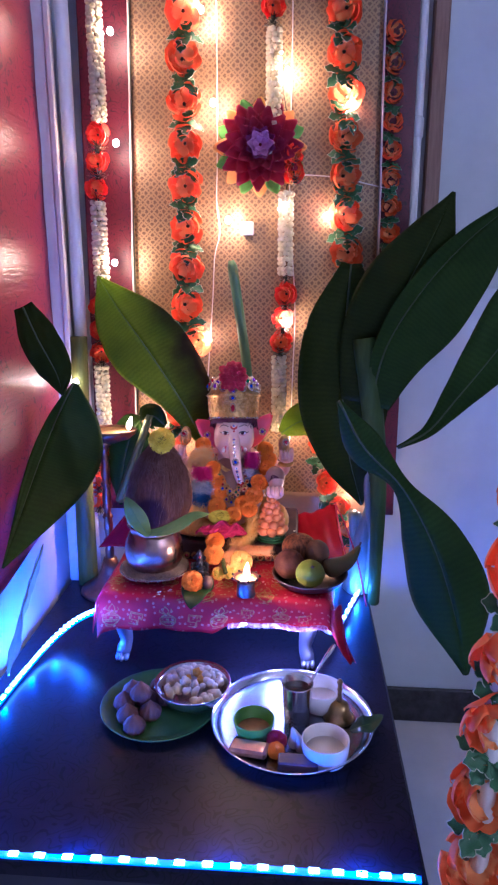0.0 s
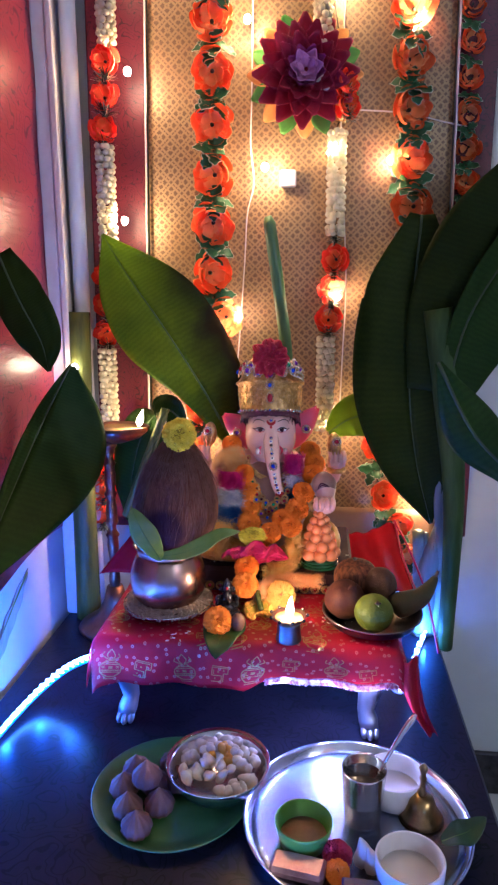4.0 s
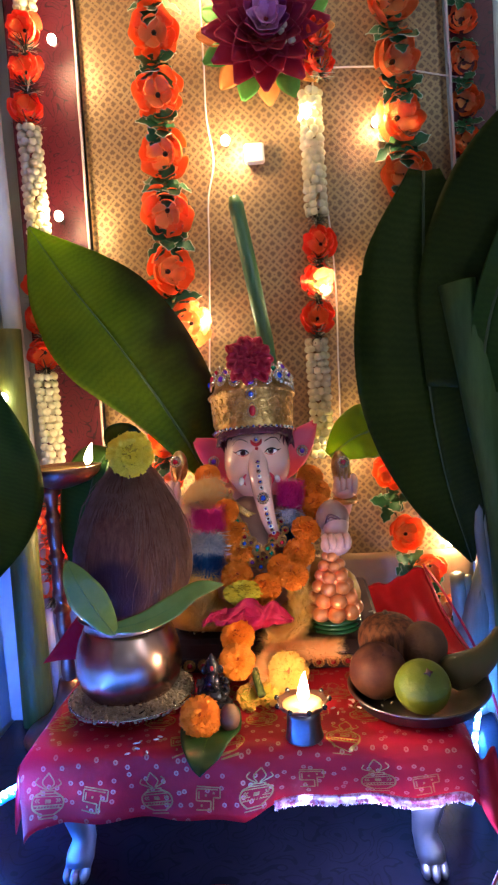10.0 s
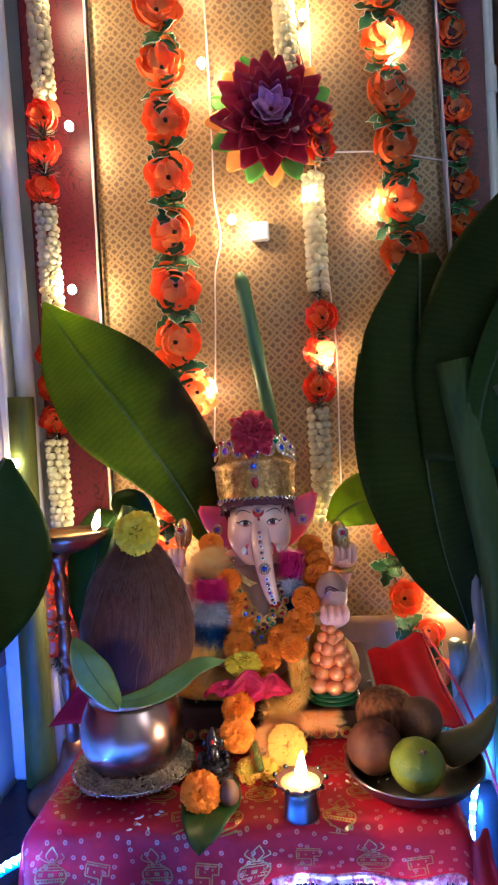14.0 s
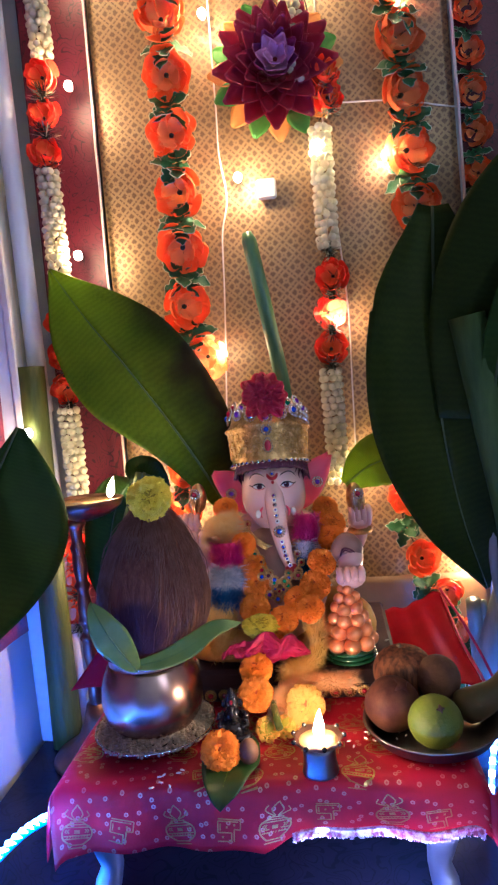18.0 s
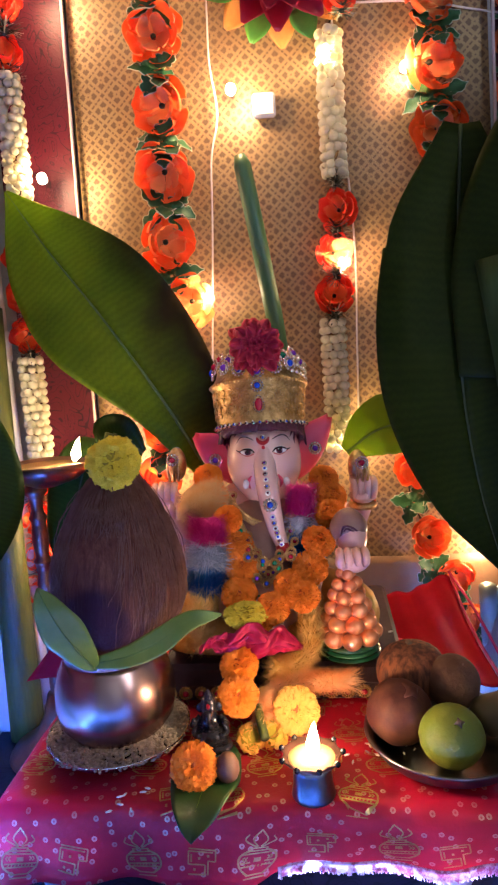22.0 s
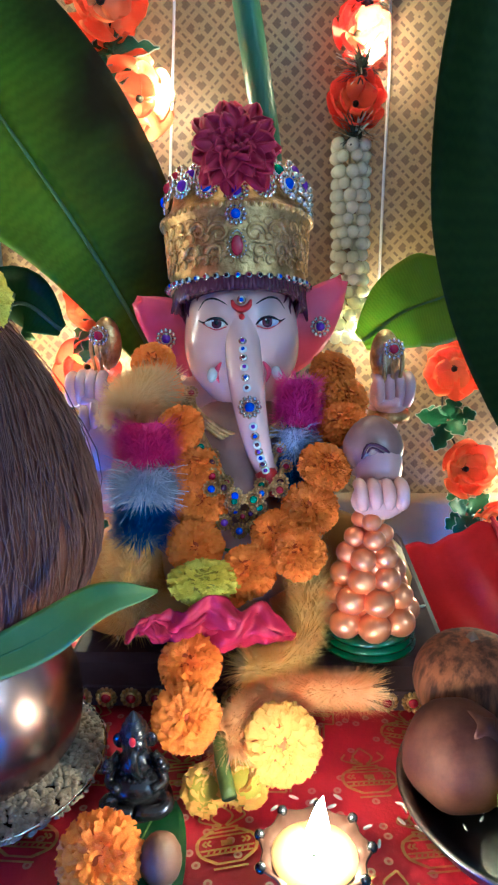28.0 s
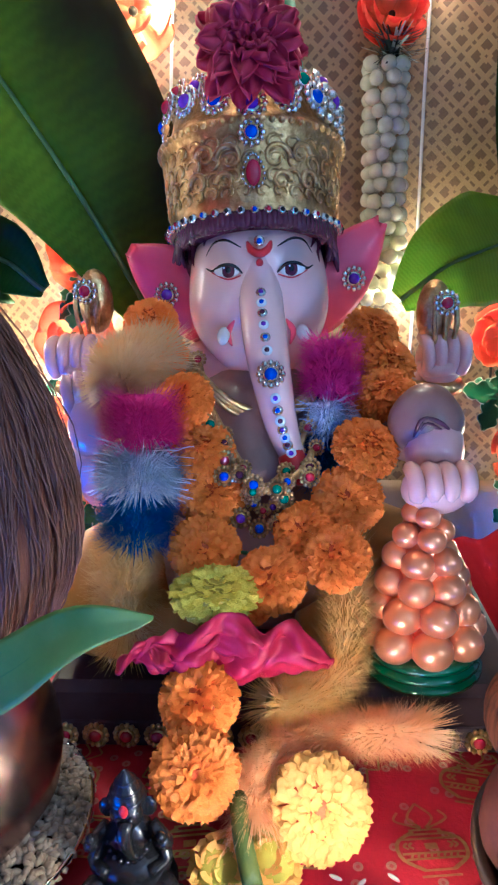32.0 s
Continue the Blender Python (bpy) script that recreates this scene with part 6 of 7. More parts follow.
# rose on the crown
def rose(label, place, d, r, mat, name, cat="flower"):
    th = thing(name, label, cat, at=spot(place, d))
    rr = random.Random(11)
    for ring, (n, lean, length, width, z) in enumerate(((11, 0.05, 1.1, 0.33, 0), (11, 0.3, 1.06, 0.32, 0.04), (10, 0.55, 0.92, 0.29, 0.08), (8, 0.82, 0.7, 0.24, 0.08), (6, 1.08, 0.46, 0.19, 0.06), (4, 1.3, 0.28, 0.14, 0.04))):
        for k in range(n):
            a = 2 * math.pi * (k + 0.5 * ring) / n + rr.uniform(-0.2, 0.2)
            p = petal_sheet(length * r * rr.uniform(0.82, 1.08), width * r, 0.3, -0.16, 9, 8, 0.1 * r, 1.0, rr.uniform(0, 6))
            part("petal", p, mat, th, "", Matrix.Rotation(a, 4, "Z") @ Matrix.Translation((0.05 * r, 0, z * r)) @ Matrix.Rotation(-lean * rr.uniform(0.8, 1.15), 4, "Y"))
    return th


rose("deep crimson rose resting on the gilt crown", (-0.0345, 1.425, 0.957), (0.02, -1, 0.35), 0.0295, M_rose, "red_rose")

# marigold garland over the shoulders
def marigold_string(label, beads, name="marigold_garland"):
    th = thing(name, label, "garland", "", beads[0][:3])
    o = V(beads[0][:3])
    rr = random.Random(5)
    for lo, hi in ((0, 10), (10, 17)):
        sub = [V(b[:3]) - o + V((0, 0.012, 0)) for b in beads[lo:hi]]
        if len(sub) > 1:
            part("thread", Geo().tube(smooth_line(sub, 40), 0.0012, 5), M_silkgreen, th)
    for k, (x, y, z, r) in enumerate(beads):
        d = (rr.uniform(-0.35, 0.35), -0.6, rr.uniform(0.4, 1.0))
        part("marigold", POM[k % 3], (), th, at=spot(V((x, y, z)) - o, d, rr.uniform(0, 6), r * 0.93))
    return th


marigold_string("garland of orange marigolds hung round the statue", [(-0.1, 1.425, 0.807, 0.019), (-0.0945, 1.4, 0.791, 0.0205), (-0.0775, 1.37, 0.768, 0.0195), (-0.0675, 1.362, 0.742, 0.0195), (-0.0635, 1.357, 0.7175, 0.0205), (-0.068, 1.339, 0.693, 0.0215), (-0.0325, 1.318, 0.684, 0.0205),
                 (-0.0698, 1.284, 0.6395, 0.0218), (-0.0712, 1.257, 0.621, 0.0225), (-0.046, 1.322, 0.671, 0.016),
                 (0.036, 1.425, 0.797, 0.0195), (0.0428, 1.41, 0.7785, 0.02), (0.0385, 1.39, 0.7642, 0.02), (0.022, 1.36, 0.741, 0.0205), (0.0108, 1.349, 0.7148, 0.0215), (-0.0138, 1.34, 0.7005, 0.019), (0.0005, 1.316, 0.696, 0.0195)])


def single_flower(name, label, place, d, r, me, wide=1.0):
    th = thing(name, label, "flower", at=spot(place, d))
    part("flower_head", me, (), th, at=Matrix.Diagonal((r * wide, r, r, 1)))
    part("calyx", Geo().ball((0, 0, -0.25 * r), (0.4 * r, 0.4 * r, 0.35 * r), 10, 6), M_silkgreen, th)
    return th


single_flower("yellow_marigold", "pale yellow marigold tucked in the garland", (-0.061, 1.306, 0.6835), (0.0, -0.4, 0.9), 0.0165, POM_Y, 1.45)
mag = thing("magenta_rose", "crumpled magenta rose petals tucked under the garland", "flower", place=(-0.054, 1.298, 0.664))
for k, (x0, x1, top, low, bulge, ph) in enumerate(((-0.046, 0.012, 0.006, -0.017, 0.010, 0.3), (-0.012, 0.05, 0.009, -0.02, 0.012, 1.9), (-0.03, 0.034, 0.014, -0.008, 0.007, 4.0), (-0.056, -0.016, 0.001, -0.012, 0.004, 5.1))):
    def fold_at(u, v, x0=x0, x1=x1, top=top, low=low, bulge=bulge, ph=ph):
        e = math.sin(math.pi * min(0.985, max(0.015, u))) ** 0.45
        mid = 0.5 * (top + low) - 0.014 * (u - 0.4) ** 2 + 0.0035 * math.sin(u * 9 + ph)
        z = mid + (0.5 - v) * (top - low) * e
        return (mix(x0, x1, u), -bulge * math.sin(math.pi * (0.15 + 0.8 * v)) * e - 0.0035 * math.sin(u * 13 + v * 4 + ph) - 0.004 * noise.noise(V((u * 9, v * 6, ph))) - 0.002 * k, z + 0.003 * noise.noise(V((u * 7, ph, v * 5))))
    part("petal", Geo().sheet(fold_at, 36, 16, 0.0006), M_magenta, mag)
RAGGED = recoloured(pompom(1.0, 130, 12, 0.75, 2.4), M_gold_flower)
stalk = thing("cut_stalk", "short green flower stalk lying before the statue", "stalk", place=(-0.052, 1.252, 0.612))
part("stalk", Geo().tube(smooth_line([(0, 0, 0), (0.002, -0.018, -0.005), (0.006, -0.034, -0.013)], 8), 0.0042, 10), M_stem, stalk)
single_flower("golden_flower", "golden yellow chrysanthemum lying before the statue", (-0.016, 1.247, 0.609), (0.1, -0.85, 0.55), 0.0235, POM_G)
single_flower("golden_flower", "small golden yellow flower lying before the statue", (-0.037, 1.24, 0.59), (-0.5, -0.6, 0.7), 0.0165, RAGGED)
single_flower("golden_flower", "small golden yellow flower lying on the cloth", (-0.06, 1.236, 0.589), (0.3, -0.7, 0.6), 0.0155, RAGGED)
single_flower("orange_marigold", "orange marigold lying on a betel leaf", (-0.109, 1.185, 0.597), (0.05, -0.75, 0.65), 0.0215, POM[2])

# fluffy tinsel garland
def fluffy(label, runs, name="tinsel_garland"):
    th = thing(name, label, "garland")
    for k, (pts, r, mat, density, lab) in enumerate(runs):
        rr = random.Random(20 + k)
        g = Geo()
        line = [V(p) for p in pts]
        length = sum((a - b).length for a, b in zip(line, line[1:]))
        core = smooth_line(line, 20)
        soft = mat in (F_gold, F_orange, F_cream)
        g.tube(core, [r * (0.42 if soft else 0.58) * (0.15 + 0.85 * math.sin(math.pi * min(1.0, max(0.0, (i + 0.5) / 21))) ** 0.22) for i in range(21)], 10)
        n = int(length * density * 3.6)
        for i in range(n):
            t = rr.random()
            p = curve_at(line, t)
            d = (curve_at(line, min(1, t + 0.03)) - curve_at(line, max(0, t - 0.03))).normalized()
            o = V((rr.gauss(0, 1), rr.gauss(0, 1), rr.gauss(0, 1)))
            o = (o - d * o.dot(d)).normalized()
            e = p + o * r * (rr.uniform(0.84, 1.02) if rr.random() < (0.75 if soft else 0.9) else rr.uniform(1.02, 1.24 if soft else 1.18)) + d * r * ((rr.uniform(-0.6, 0.6) if soft else rr.uniform(-0.2, 0.25)) + (0.8 if mat == F_orange else 0.15) * (2 * t - 1) ** 5)
            w = o.cross(d) * rr.uniform(0.00012, 0.00028)
            q = p + o * r * (0.38 if soft else 0.55)
            m = (q + e) / 2 + d * r * 0.06
            g.add([q - w, q + w, m + w, m - w, e], [(0, 1, 2, 3), (3, 2, 4)], 0, False)
        if mat == F_silver:
            for i in range(100):
                p = curve_at(line, rr.random())
                o = V((rr.gauss(0, 1), -abs(rr.gauss(0, 1)), rr.gauss(0, 0.5))).normalized()
                e = p + o * r * rr.uniform(0.9, 1.12)
                w = V((0, 0, rr.uniform(0.00015, 0.0003)))
                g.add([p - w, p + w, e + w, e - w], [(0, 1, 2, 3)], 0, False)
        part("fluff", g, mat, th, lab)
    return th


def fuzz(name, a, b, metal=0.0, rough=0.55):
    return material(name, a, rough, metal, second=b, scale=60, through_light=0.0 if metal else 0.5)


F_cream = fuzz("cream_fluff", (0.88, 0.6, 0.24), (0.9, 0.72, 0.4))
F_pink = fuzz("pink_fluff", (0.7, 0.02, 0.28), (0.8, 0.06, 0.4))
F_silver = fuzz("silver_foil_fluff", (0.5, 0.55, 0.66), (0.9, 0.92, 0.97), 0.3, 0.25)
F_blue = fuzz("blue_fluff", (0.01, 0.09, 0.3), (0.02, 0.16, 0.42))
F_gold = fuzz("mustard_fluff", (0.9, 0.6, 0.15), (0.94, 0.74, 0.32))
F_orange = fuzz("peach_fluff", (0.97, 0.52, 0.2), (0.98, 0.7, 0.38))
fluffy("fluffy tinsel garland banded cream, pink, silver, blue and mustard", [
    ([(-0.09, 1.4, 0.79), (-0.108, 1.375, 0.79), (-0.112, 1.362, 0.779)], 0.0215, F_cream, 34000, "cream fluff"),
    ([(-0.098, 1.356, 0.776), (-0.0985, 1.352, 0.753)], 0.0268, F_pink, 52000, "pink fluff"),
    ([(-0.099, 1.35, 0.747), (-0.1015, 1.347, 0.728)], 0.0285, F_silver, 60000, "silver foil fluff"),
    ([(-0.1018, 1.347, 0.722), (-0.105, 1.344, 0.7)], 0.0248, F_blue, 50000, "blue fluff"),
    ([(-0.106, 1.343, 0.698), (-0.113, 1.338, 0.672), (-0.112, 1.332, 0.642)], 0.0222, F_gold, 34000, "mustard fluff"),
    ([(0.004, 1.33, 0.695), (0.006, 1.318, 0.665), (0.0, 1.304, 0.64), (-0.02, 1.296, 0.626), (-0.036, 1.294, 0.63)], 0.019, F_gold, 26000, "mustard fluff"),
    ([(-0.044, 1.246, 0.603), (-0.042, 1.262, 0.609), (-0.026, 1.275, 0.617), (0.002, 1.281, 0.619), (0.038, 1.283, 0.617)], 0.0155, F_orange, 34000, "orange fluff"),
    ([(0.008, 1.4, 0.795), (0.006, 1.388, 0.765)], 0.021, F_pink, 40000, "pink fluff"),
    ([(0.005, 1.386, 0.763), (0.002, 1.382, 0.742)], 0.019, F_silver, 18000, "silver foil fluff"),
    ([(0.0, 1.386, 0.744), (-0.002, 1.382, 0.715)], 0.018, F_blue, 40000, "dark blue fluff"),
])

# heap of pearly orange balls
heap = thing("sweet_heap", "heap of pearly orange balls on a green ring base", "ornament", at=Matrix.Translation((0.0475, 1.328, 0.6258)) @ Matrix.Diagonal((1.12, 1.12, 0.99, 1)))
M_pearl = material("orange_pearl", (0.85, 0.26, 0.09), 0.3, 0.6, second=(0.92, 0.36, 0.15), scale=20, coat=0.25)
M_greenring = material("green_enamel", (0.006, 0.045, 0.016), 0.25, second=(0.01, 0.07, 0.025), scale=30, coat=0.4)
for k in range(3):
    part("base_ring", Geo().lathe([(0.0, 0.0), (0.024, 0.0), (0.0295 - k * 0.001, 0.002), (0.0295 - k * 0.001, 0.0045), (0.024, 0.0062), (0.0, 0.0062)], 28, Matrix.Translation((0, 0, 0.005 * k))), M_greenring, heap)
part("core", Geo().lathe([(0.0, 0.012), (0.02, 0.012), (0.017, 0.04), (0.009, 0.075), (0.0, 0.085)], 16), M_pearl, heap)
for z, r, n, s, off in ((0.0235, 0.0222, 8, 0.0098, 0.0), (0.0385, 0.0185, 7, 0.0092, 0.4), (0.0525, 0.0148, 6, 0.0085, 0.1), (0.0655, 0.0115, 5, 0.0078, 0.5), (0.078, 0.0085, 4, 0.0068, 0.2), (0.089, 0.005, 3, 0.0058, 0.6)):
    for k in range(n):
        a = 2 * math.pi * k / n + off
        part("ball", Geo().ball((0, 0, 0), s, 14, 9), M_pearl, heap, "", Matrix.Translation((r * math.cos(a), r * math.sin(a), z)))

# small black statuette
black = Geo()
black.ball((0, 0, 0.012), (0.017, 0.014, 0.012), 16, 10)
black.ball((0, 0, 0.026), (0.0105, 0.009, 0.012), 14, 9)
black.ball((0, -0.002, 0.041), (0.0075, 0.0075, 0.008), 14, 9)
black.lathe([(0.0075, 0.045), (0.007, 0.049), (0.004, 0.054), (0.002, 0.058), (0.0, 0.06)], 14)
for sx in (-1, 1):
    black.ball((sx * 0.0085, 0.0, 0.041), (0.004, 0.0015, 0.005), 8, 6)
    black.tube(smooth_line([(sx * 0.009, 0, 0.032), (sx * 0.016, -0.004, 0.026), (sx * 0.014, -0.009, 0.032)], 6), 0.0032, 8)
    black.tube(smooth_line([(sx * 0.01, 0, 0.03), (sx * 0.0155, -0.004, 0.018), (sx * 0.009, -0.011, 0.017)], 6), 0.003, 8)
black.tube(smooth_line([(0, -0.008, 0.041), (0.0, -0.0115, 0.034), (0.002, -0.011, 0.027), (0.005, -0.0105, 0.026)], 8), [0.0036, 0.0034, 0.0032, 0.003, 0.0028, 0.0025, 0.0022, 0.002, 0.0018], 8)
black.lathe([(0.0, -0.001), (0.0185, -0.001), (0.0192, 0.0015), (0.0185, 0.004), (0.0, 0.004)], 22)
for z, r in ((0.0465, 0.0079), (0.0505, 0.0064), (0.0545, 0.0042)):
    black.lathe([(r - 0.001, z - 0.0008), (r + 0.0006, z), (r - 0.001, z + 0.0008)], 18)
for sx in (-1, 1):
    black.tube(smooth_line([(sx * 0.004, -0.004, 0.009), (sx * 0.0165, -0.009, 0.0085), (sx * 0.014, -0.0145, 0.0065), (sx * 0.001, -0.0155, 0.006)], 10), 0.0042, 8)
    black.ball((sx * 0.0145, -0.0095, 0.0335), (0.0022, 0.0022, 0.003), 8, 6)
    black.ball((sx * 0.0028, -0.0092, 0.0425), 0.0011, 6, 4)
for k in range(9):
    a = math.pi * (1.12 + 0.76 * k / 8)
    black.ball((0.0098 * math.cos(a), 0.0105 * math.sin(a), 0.0265 - 0.004 * math.sin(math.pi * k / 8)), 0.0014, 6, 4)
black.ball((0, -0.0085, 0.046), (0.002, 0.001, 0.0032), 6, 5, 1)
tagged(part("black_statuette", black, (material("black_polished_metal", (0.03, 0.028, 0.035), 0.22, 0.7, second=(0.06, 0.05, 0.06), scale=80, bump=0.2), M_red), None, "", pose(-0.098, 1.237, SZ + 0.0065)), "small black polished metal statuette on a leaf", "statuette")

# ---- pot with coconut ----
pot_o = V((-0.192, 1.262, SZ + 0.005))
dish = thing("grain_plate", "steel plate heaped with grain under the copper pot", "plate", place=pot_o)
part("plate", Geo().lathe([(0.0, 0.0), (0.05, 0.0), (0.062, 0.004), (0.069, 0.0125), (0.0705, 0.013), (0.0695, 0.0145), (0.067, 0.0135), (0.06, 0.0065), (0.05, 0.003), (0.0, 0.003)], 44), M_steel, dish)
M_grain = material("wheat_grain", (0.34, 0.25, 0.17), 0.55, second=(0.24, 0.17, 0.12), scale=200)
g = Geo()
rr = random.Random(31)
for k in range(2700):
    a, r = rr.uniform(0, 6.283), 0.0695 * math.sqrt(rr.uniform(0.22, 1))
    h = 0.0115 + 0.008 * (1 - (r / 0.07) ** 4) + rr.uniform(-0.001, 0.0015)
    g.ball((r * math.cos(a), r * math.sin(a), h), (0.003, 0.0017, 0.0015), 6, 4, 0, Euler((rr.uniform(-0.5, 0.5), rr.uniform(-0.5, 0.5), rr.uniform(0, 6))).to_matrix())
tagged(part("grain", g, M_grain, dish, "loose pale wheat grain"), kind="stuff")

pot = thing("copper_pot", "round polished copper pot standing in the grain", "pot", place=pot_o + V((0, 0, 0.008)))
part("body", Geo().lathe([(0.0, 0.0), (0.03, 0.0), (0.045, 0.007), (0.0555, 0.022), (0.0588, 0.039), (0.0578, 0.056), (0.0535, 0.071), (0.0485, 0.081), (0.0462, 0.086), (0.0442, 0.086), (0.0468, 0.08), (0.0515, 0.07), (0.0556, 0.055), (0.056, 0.038), (0.05, 0.017), (0.0, 0.006)], 56), M_copper, pot)
part("rim", Geo().lathe([(r, z + 0.0175) for r, z in ((0.0463, 0.0683), (0.0452, 0.074), (0.0475, 0.0785), (0.0515, 0.0805), (0.0525, 0.082), (0.0515, 0.0832), (0.0475, 0.0815), (0.0435, 0.0755), (0.0445, 0.0683))], 56), M_copper, pot)


def husk():
    m = material("coconut_husk", (0.09, 0.028, 0.018), 0.65, second=(0.17, 0.065, 0.04), scale=9, stretch=(26, 26, 1.6), bump=0.9, bump_scale=26, spec=0.12)
    t, b = nodes_of(m)
    co = t.nodes.new("ShaderNodeTexCoord")
    n = t.nodes.new("ShaderNodeTexNoise")
    n.inputs["Scale"].default_value, n.inputs["Detail"].default_value = 16.0, 5
    t.links.new(co.outputs["Object"], n.inputs["Vector"])
    r = t.nodes.new("ShaderNodeValToRGB")
    r.color_ramp.elements[0].position, r.color_ramp.elements[1].position = 0.5, 0.68
    ds = t.nodes.new("ShaderNodeVectorMath")
    ds.operation = "DISTANCE"
    ds.inputs[1].default_value = (-0.008, -0.066, 0.052)
    t.links.new(co.outputs["Object"], ds.inputs[0])
    ad = t.nodes.new("ShaderNodeMath")
    ad.operation = "MULTIPLY_ADD"
    ad.inputs[1].default_value = 0.02
    t.links.new(n.outputs["Fac"], ad.inputs[0])
    t.links.new(ds.outputs["Value"], ad.inputs[2])
    r.color_ramp.elements[0].position, r.color_ramp.elements[1].position = 0.038, 0.05
    r.color_ramp.elements[0].color, r.color_ramp.elements[1].color = (1, 1, 1, 1), (0, 0, 0, 1)
    t.links.new(ad.outputs[0], r.inputs[0])
    mx = t.nodes.new("ShaderNodeMix")
    mx.data_type = "RGBA"
    mx.inputs[7].default_value = (0.04, 0.012, 0.022, 1)
    old = b.inputs["Base Color"].links[0].from_socket
    t.links.new(r.outputs[0], mx.inputs[0])
    t.links.new(old, mx.inputs[6])
    t.links.new(mx.outputs[2], b.inputs["Base Color"])
    return m


coco = thing("coconut", "brown husked coconut with hairy fibres set in the pot", "coconut", at=Matrix.Translation((-0.184, 1.262, 0.672)) @ Matrix.Rotation(radians(4), 4, "Y"))
CO = [(0.015, -0.008), (0.034, 0.004), (0.0495, 0.024), (0.0605, 0.05), (0.0632, 0.072), (0.06, 0.096), (0.052, 0.122), (0.04, 0.147), (0.027, 0.167), (0.015, 0.181), (0.006, 0.187), (0.0, 0.188)]


def co_r(s):
    return curve_at([(r, z, 0) for r, z in CO], s)


part("husk", Geo().lathe([tuple(co_r(k / 40))[:2] for k in range(41)], 48, None, 0, lambda a, i: 1 + 0.018 * math.sin(a * 3 + 1) + 0.01 * math.sin(a * 17 + i * 0.2) + 0.008 * math.sin(a * 31)), husk(), coco)
rr = random.Random(12)
g = Geo()
for k in range(1100):
    a = rr.uniform(0, 6.283)
    s0 = rr.uniform(0.35, 0.95)
    s1 = s0 - rr.uniform(0.12, 0.4)
    if abs(a - 4.6) < 0.45:
        s0, s1 = max(s0, 0.66), max(s1, 0.55 + 0.1 * rr.random())
    pts = []
    off = rr.uniform(0.0004, 0.002) * (3.0 if rr.random() < 0.08 else 1.0)
    da = rr.gauss(0, 0.14)
    for j in range(5):
        q = co_r(max(0.05, mix(s0, s1, j / 4)))
        r = q.x * (1 + 0.018 * math.sin(a * 3 + 1)) + off * math.sin(math.pi * j / 4) + 0.0006
        b = a + da * j / 4 + rr.uniform(-0.025, 0.025)
        pts.append((r * math.cos(b), r * math.sin(b), q.y))
    g.tube(pts, [0.0003, 0.0004, 0.0004, 0.0003, 0.00015], 3, 0, None, False)
tagged(part("fibre", g, material("husk_fibre", (0.2, 0.1, 0.078), 0.7, second=(0.13, 0.055, 0.038), scale=60, spec=0.2), coco, "loose pale husk fibres"), kind="stuff")
single_flower("yellow_marigold", "yellow marigold crowning the coconut", (-0.1655, 1.236, 0.864), (0.0, -0.9, 0.5), 0.0255, POM_Y)


def simple_leaf(name, label, rib, w, side, mat, cat="leaf", fold=0.25, group="", heart=False):
    th = thing(name, label, cat, group, rib[0])
    o = V(rib[0])
    pts = [V(p) - o for p in rib]
    sd = V(side)

    def at(u, v):
        d = (curve_at(pts, min(1, v + 0.03)) - curve_at(pts, max(0, v - 0.03))).normalized()
        s = (sd - d * sd.dot(d)).normalized()
        n = d.cross(s)
        k = (u - 0.5) * 2
        ww = w * math.sin(math.pi * min(1, 0.04 + 0.955 * v)) ** 0.75
        if heart:
            ww = w * (math.sin(math.pi * 0.5 * (0.08 + v / 0.33)) ** 0.6 if v < 0.3 else max(0.01, (1 - v) / 0.7) ** 0.85)
        return curve_at(pts, v) + s * k * ww + n * (abs(k) * fold * ww + 0.0012 * math.sin(v * 16) * k)

    part("blade", Geo().sheet(at, 10, 22, 0.0006), mat, th)
    part("midrib", Geo().tube([curve_at(pts, k / 14) for k in range(15)], [mix(0.0011, 0.0004, k / 14) for k in range(15)], 6), M_midrib, th)
    return th


simple_leaf("mango_leaf", "pale green mango leaf standing up from the pot", [(-0.193, 1.207, 0.681), (-0.205, 1.188, 0.714), (-0.2175, 1.183, 0.741), (-0.23, 1.187, 0.768)], 0.0185, (0.85, 0.1, 0.4), M_mango, group="mango leaves", fold=0.08)
simple_leaf("mango_leaf", "long green mango leaf bent out of the pot", [(-0.204, 1.209, 0.686), (-0.165, 1.206, 0.692), (-0.134, 1.209, 0.704), (-0.105, 1.212, 0.721), (-0.077, 1.214, 0.724)], 0.0115, (0.1, 0.45, 0.85), M_mango, group="mango leaves", fold=0.08)
simple_leaf("betel_leaf", "dark green betel leaf lying on the cloth under the marigold", [(-0.085, 1.235, SZ + 0.0085), (-0.098, 1.19, SZ + 0.0075), (-0.104, 1.155, SZ + 0.007), (-0.107, 1.137, SZ + 0.0015), (-0.108, 1.127, SZ - 0.006)], 0.031, (1, 0.1, 0), M_betel, fold=0.12, heart=True)
nut = thing("areca_nut", "small brown areca nut beside the marigold", "nut", place=(-0.0795, 1.185, SZ + 0.0195))
part("shell", Geo().ball((0, 0, 0), (0.0105, 0.0105, 0.0145), 16, 12, 0, None, lambda d: 1 + 0.05 * noise.noise(d * 2)), material("brown_nut", (0.1, 0.04, 0.022), 0.65, second=(0.16, 0.075, 0.045), scale=45, bump=0.5), nut)

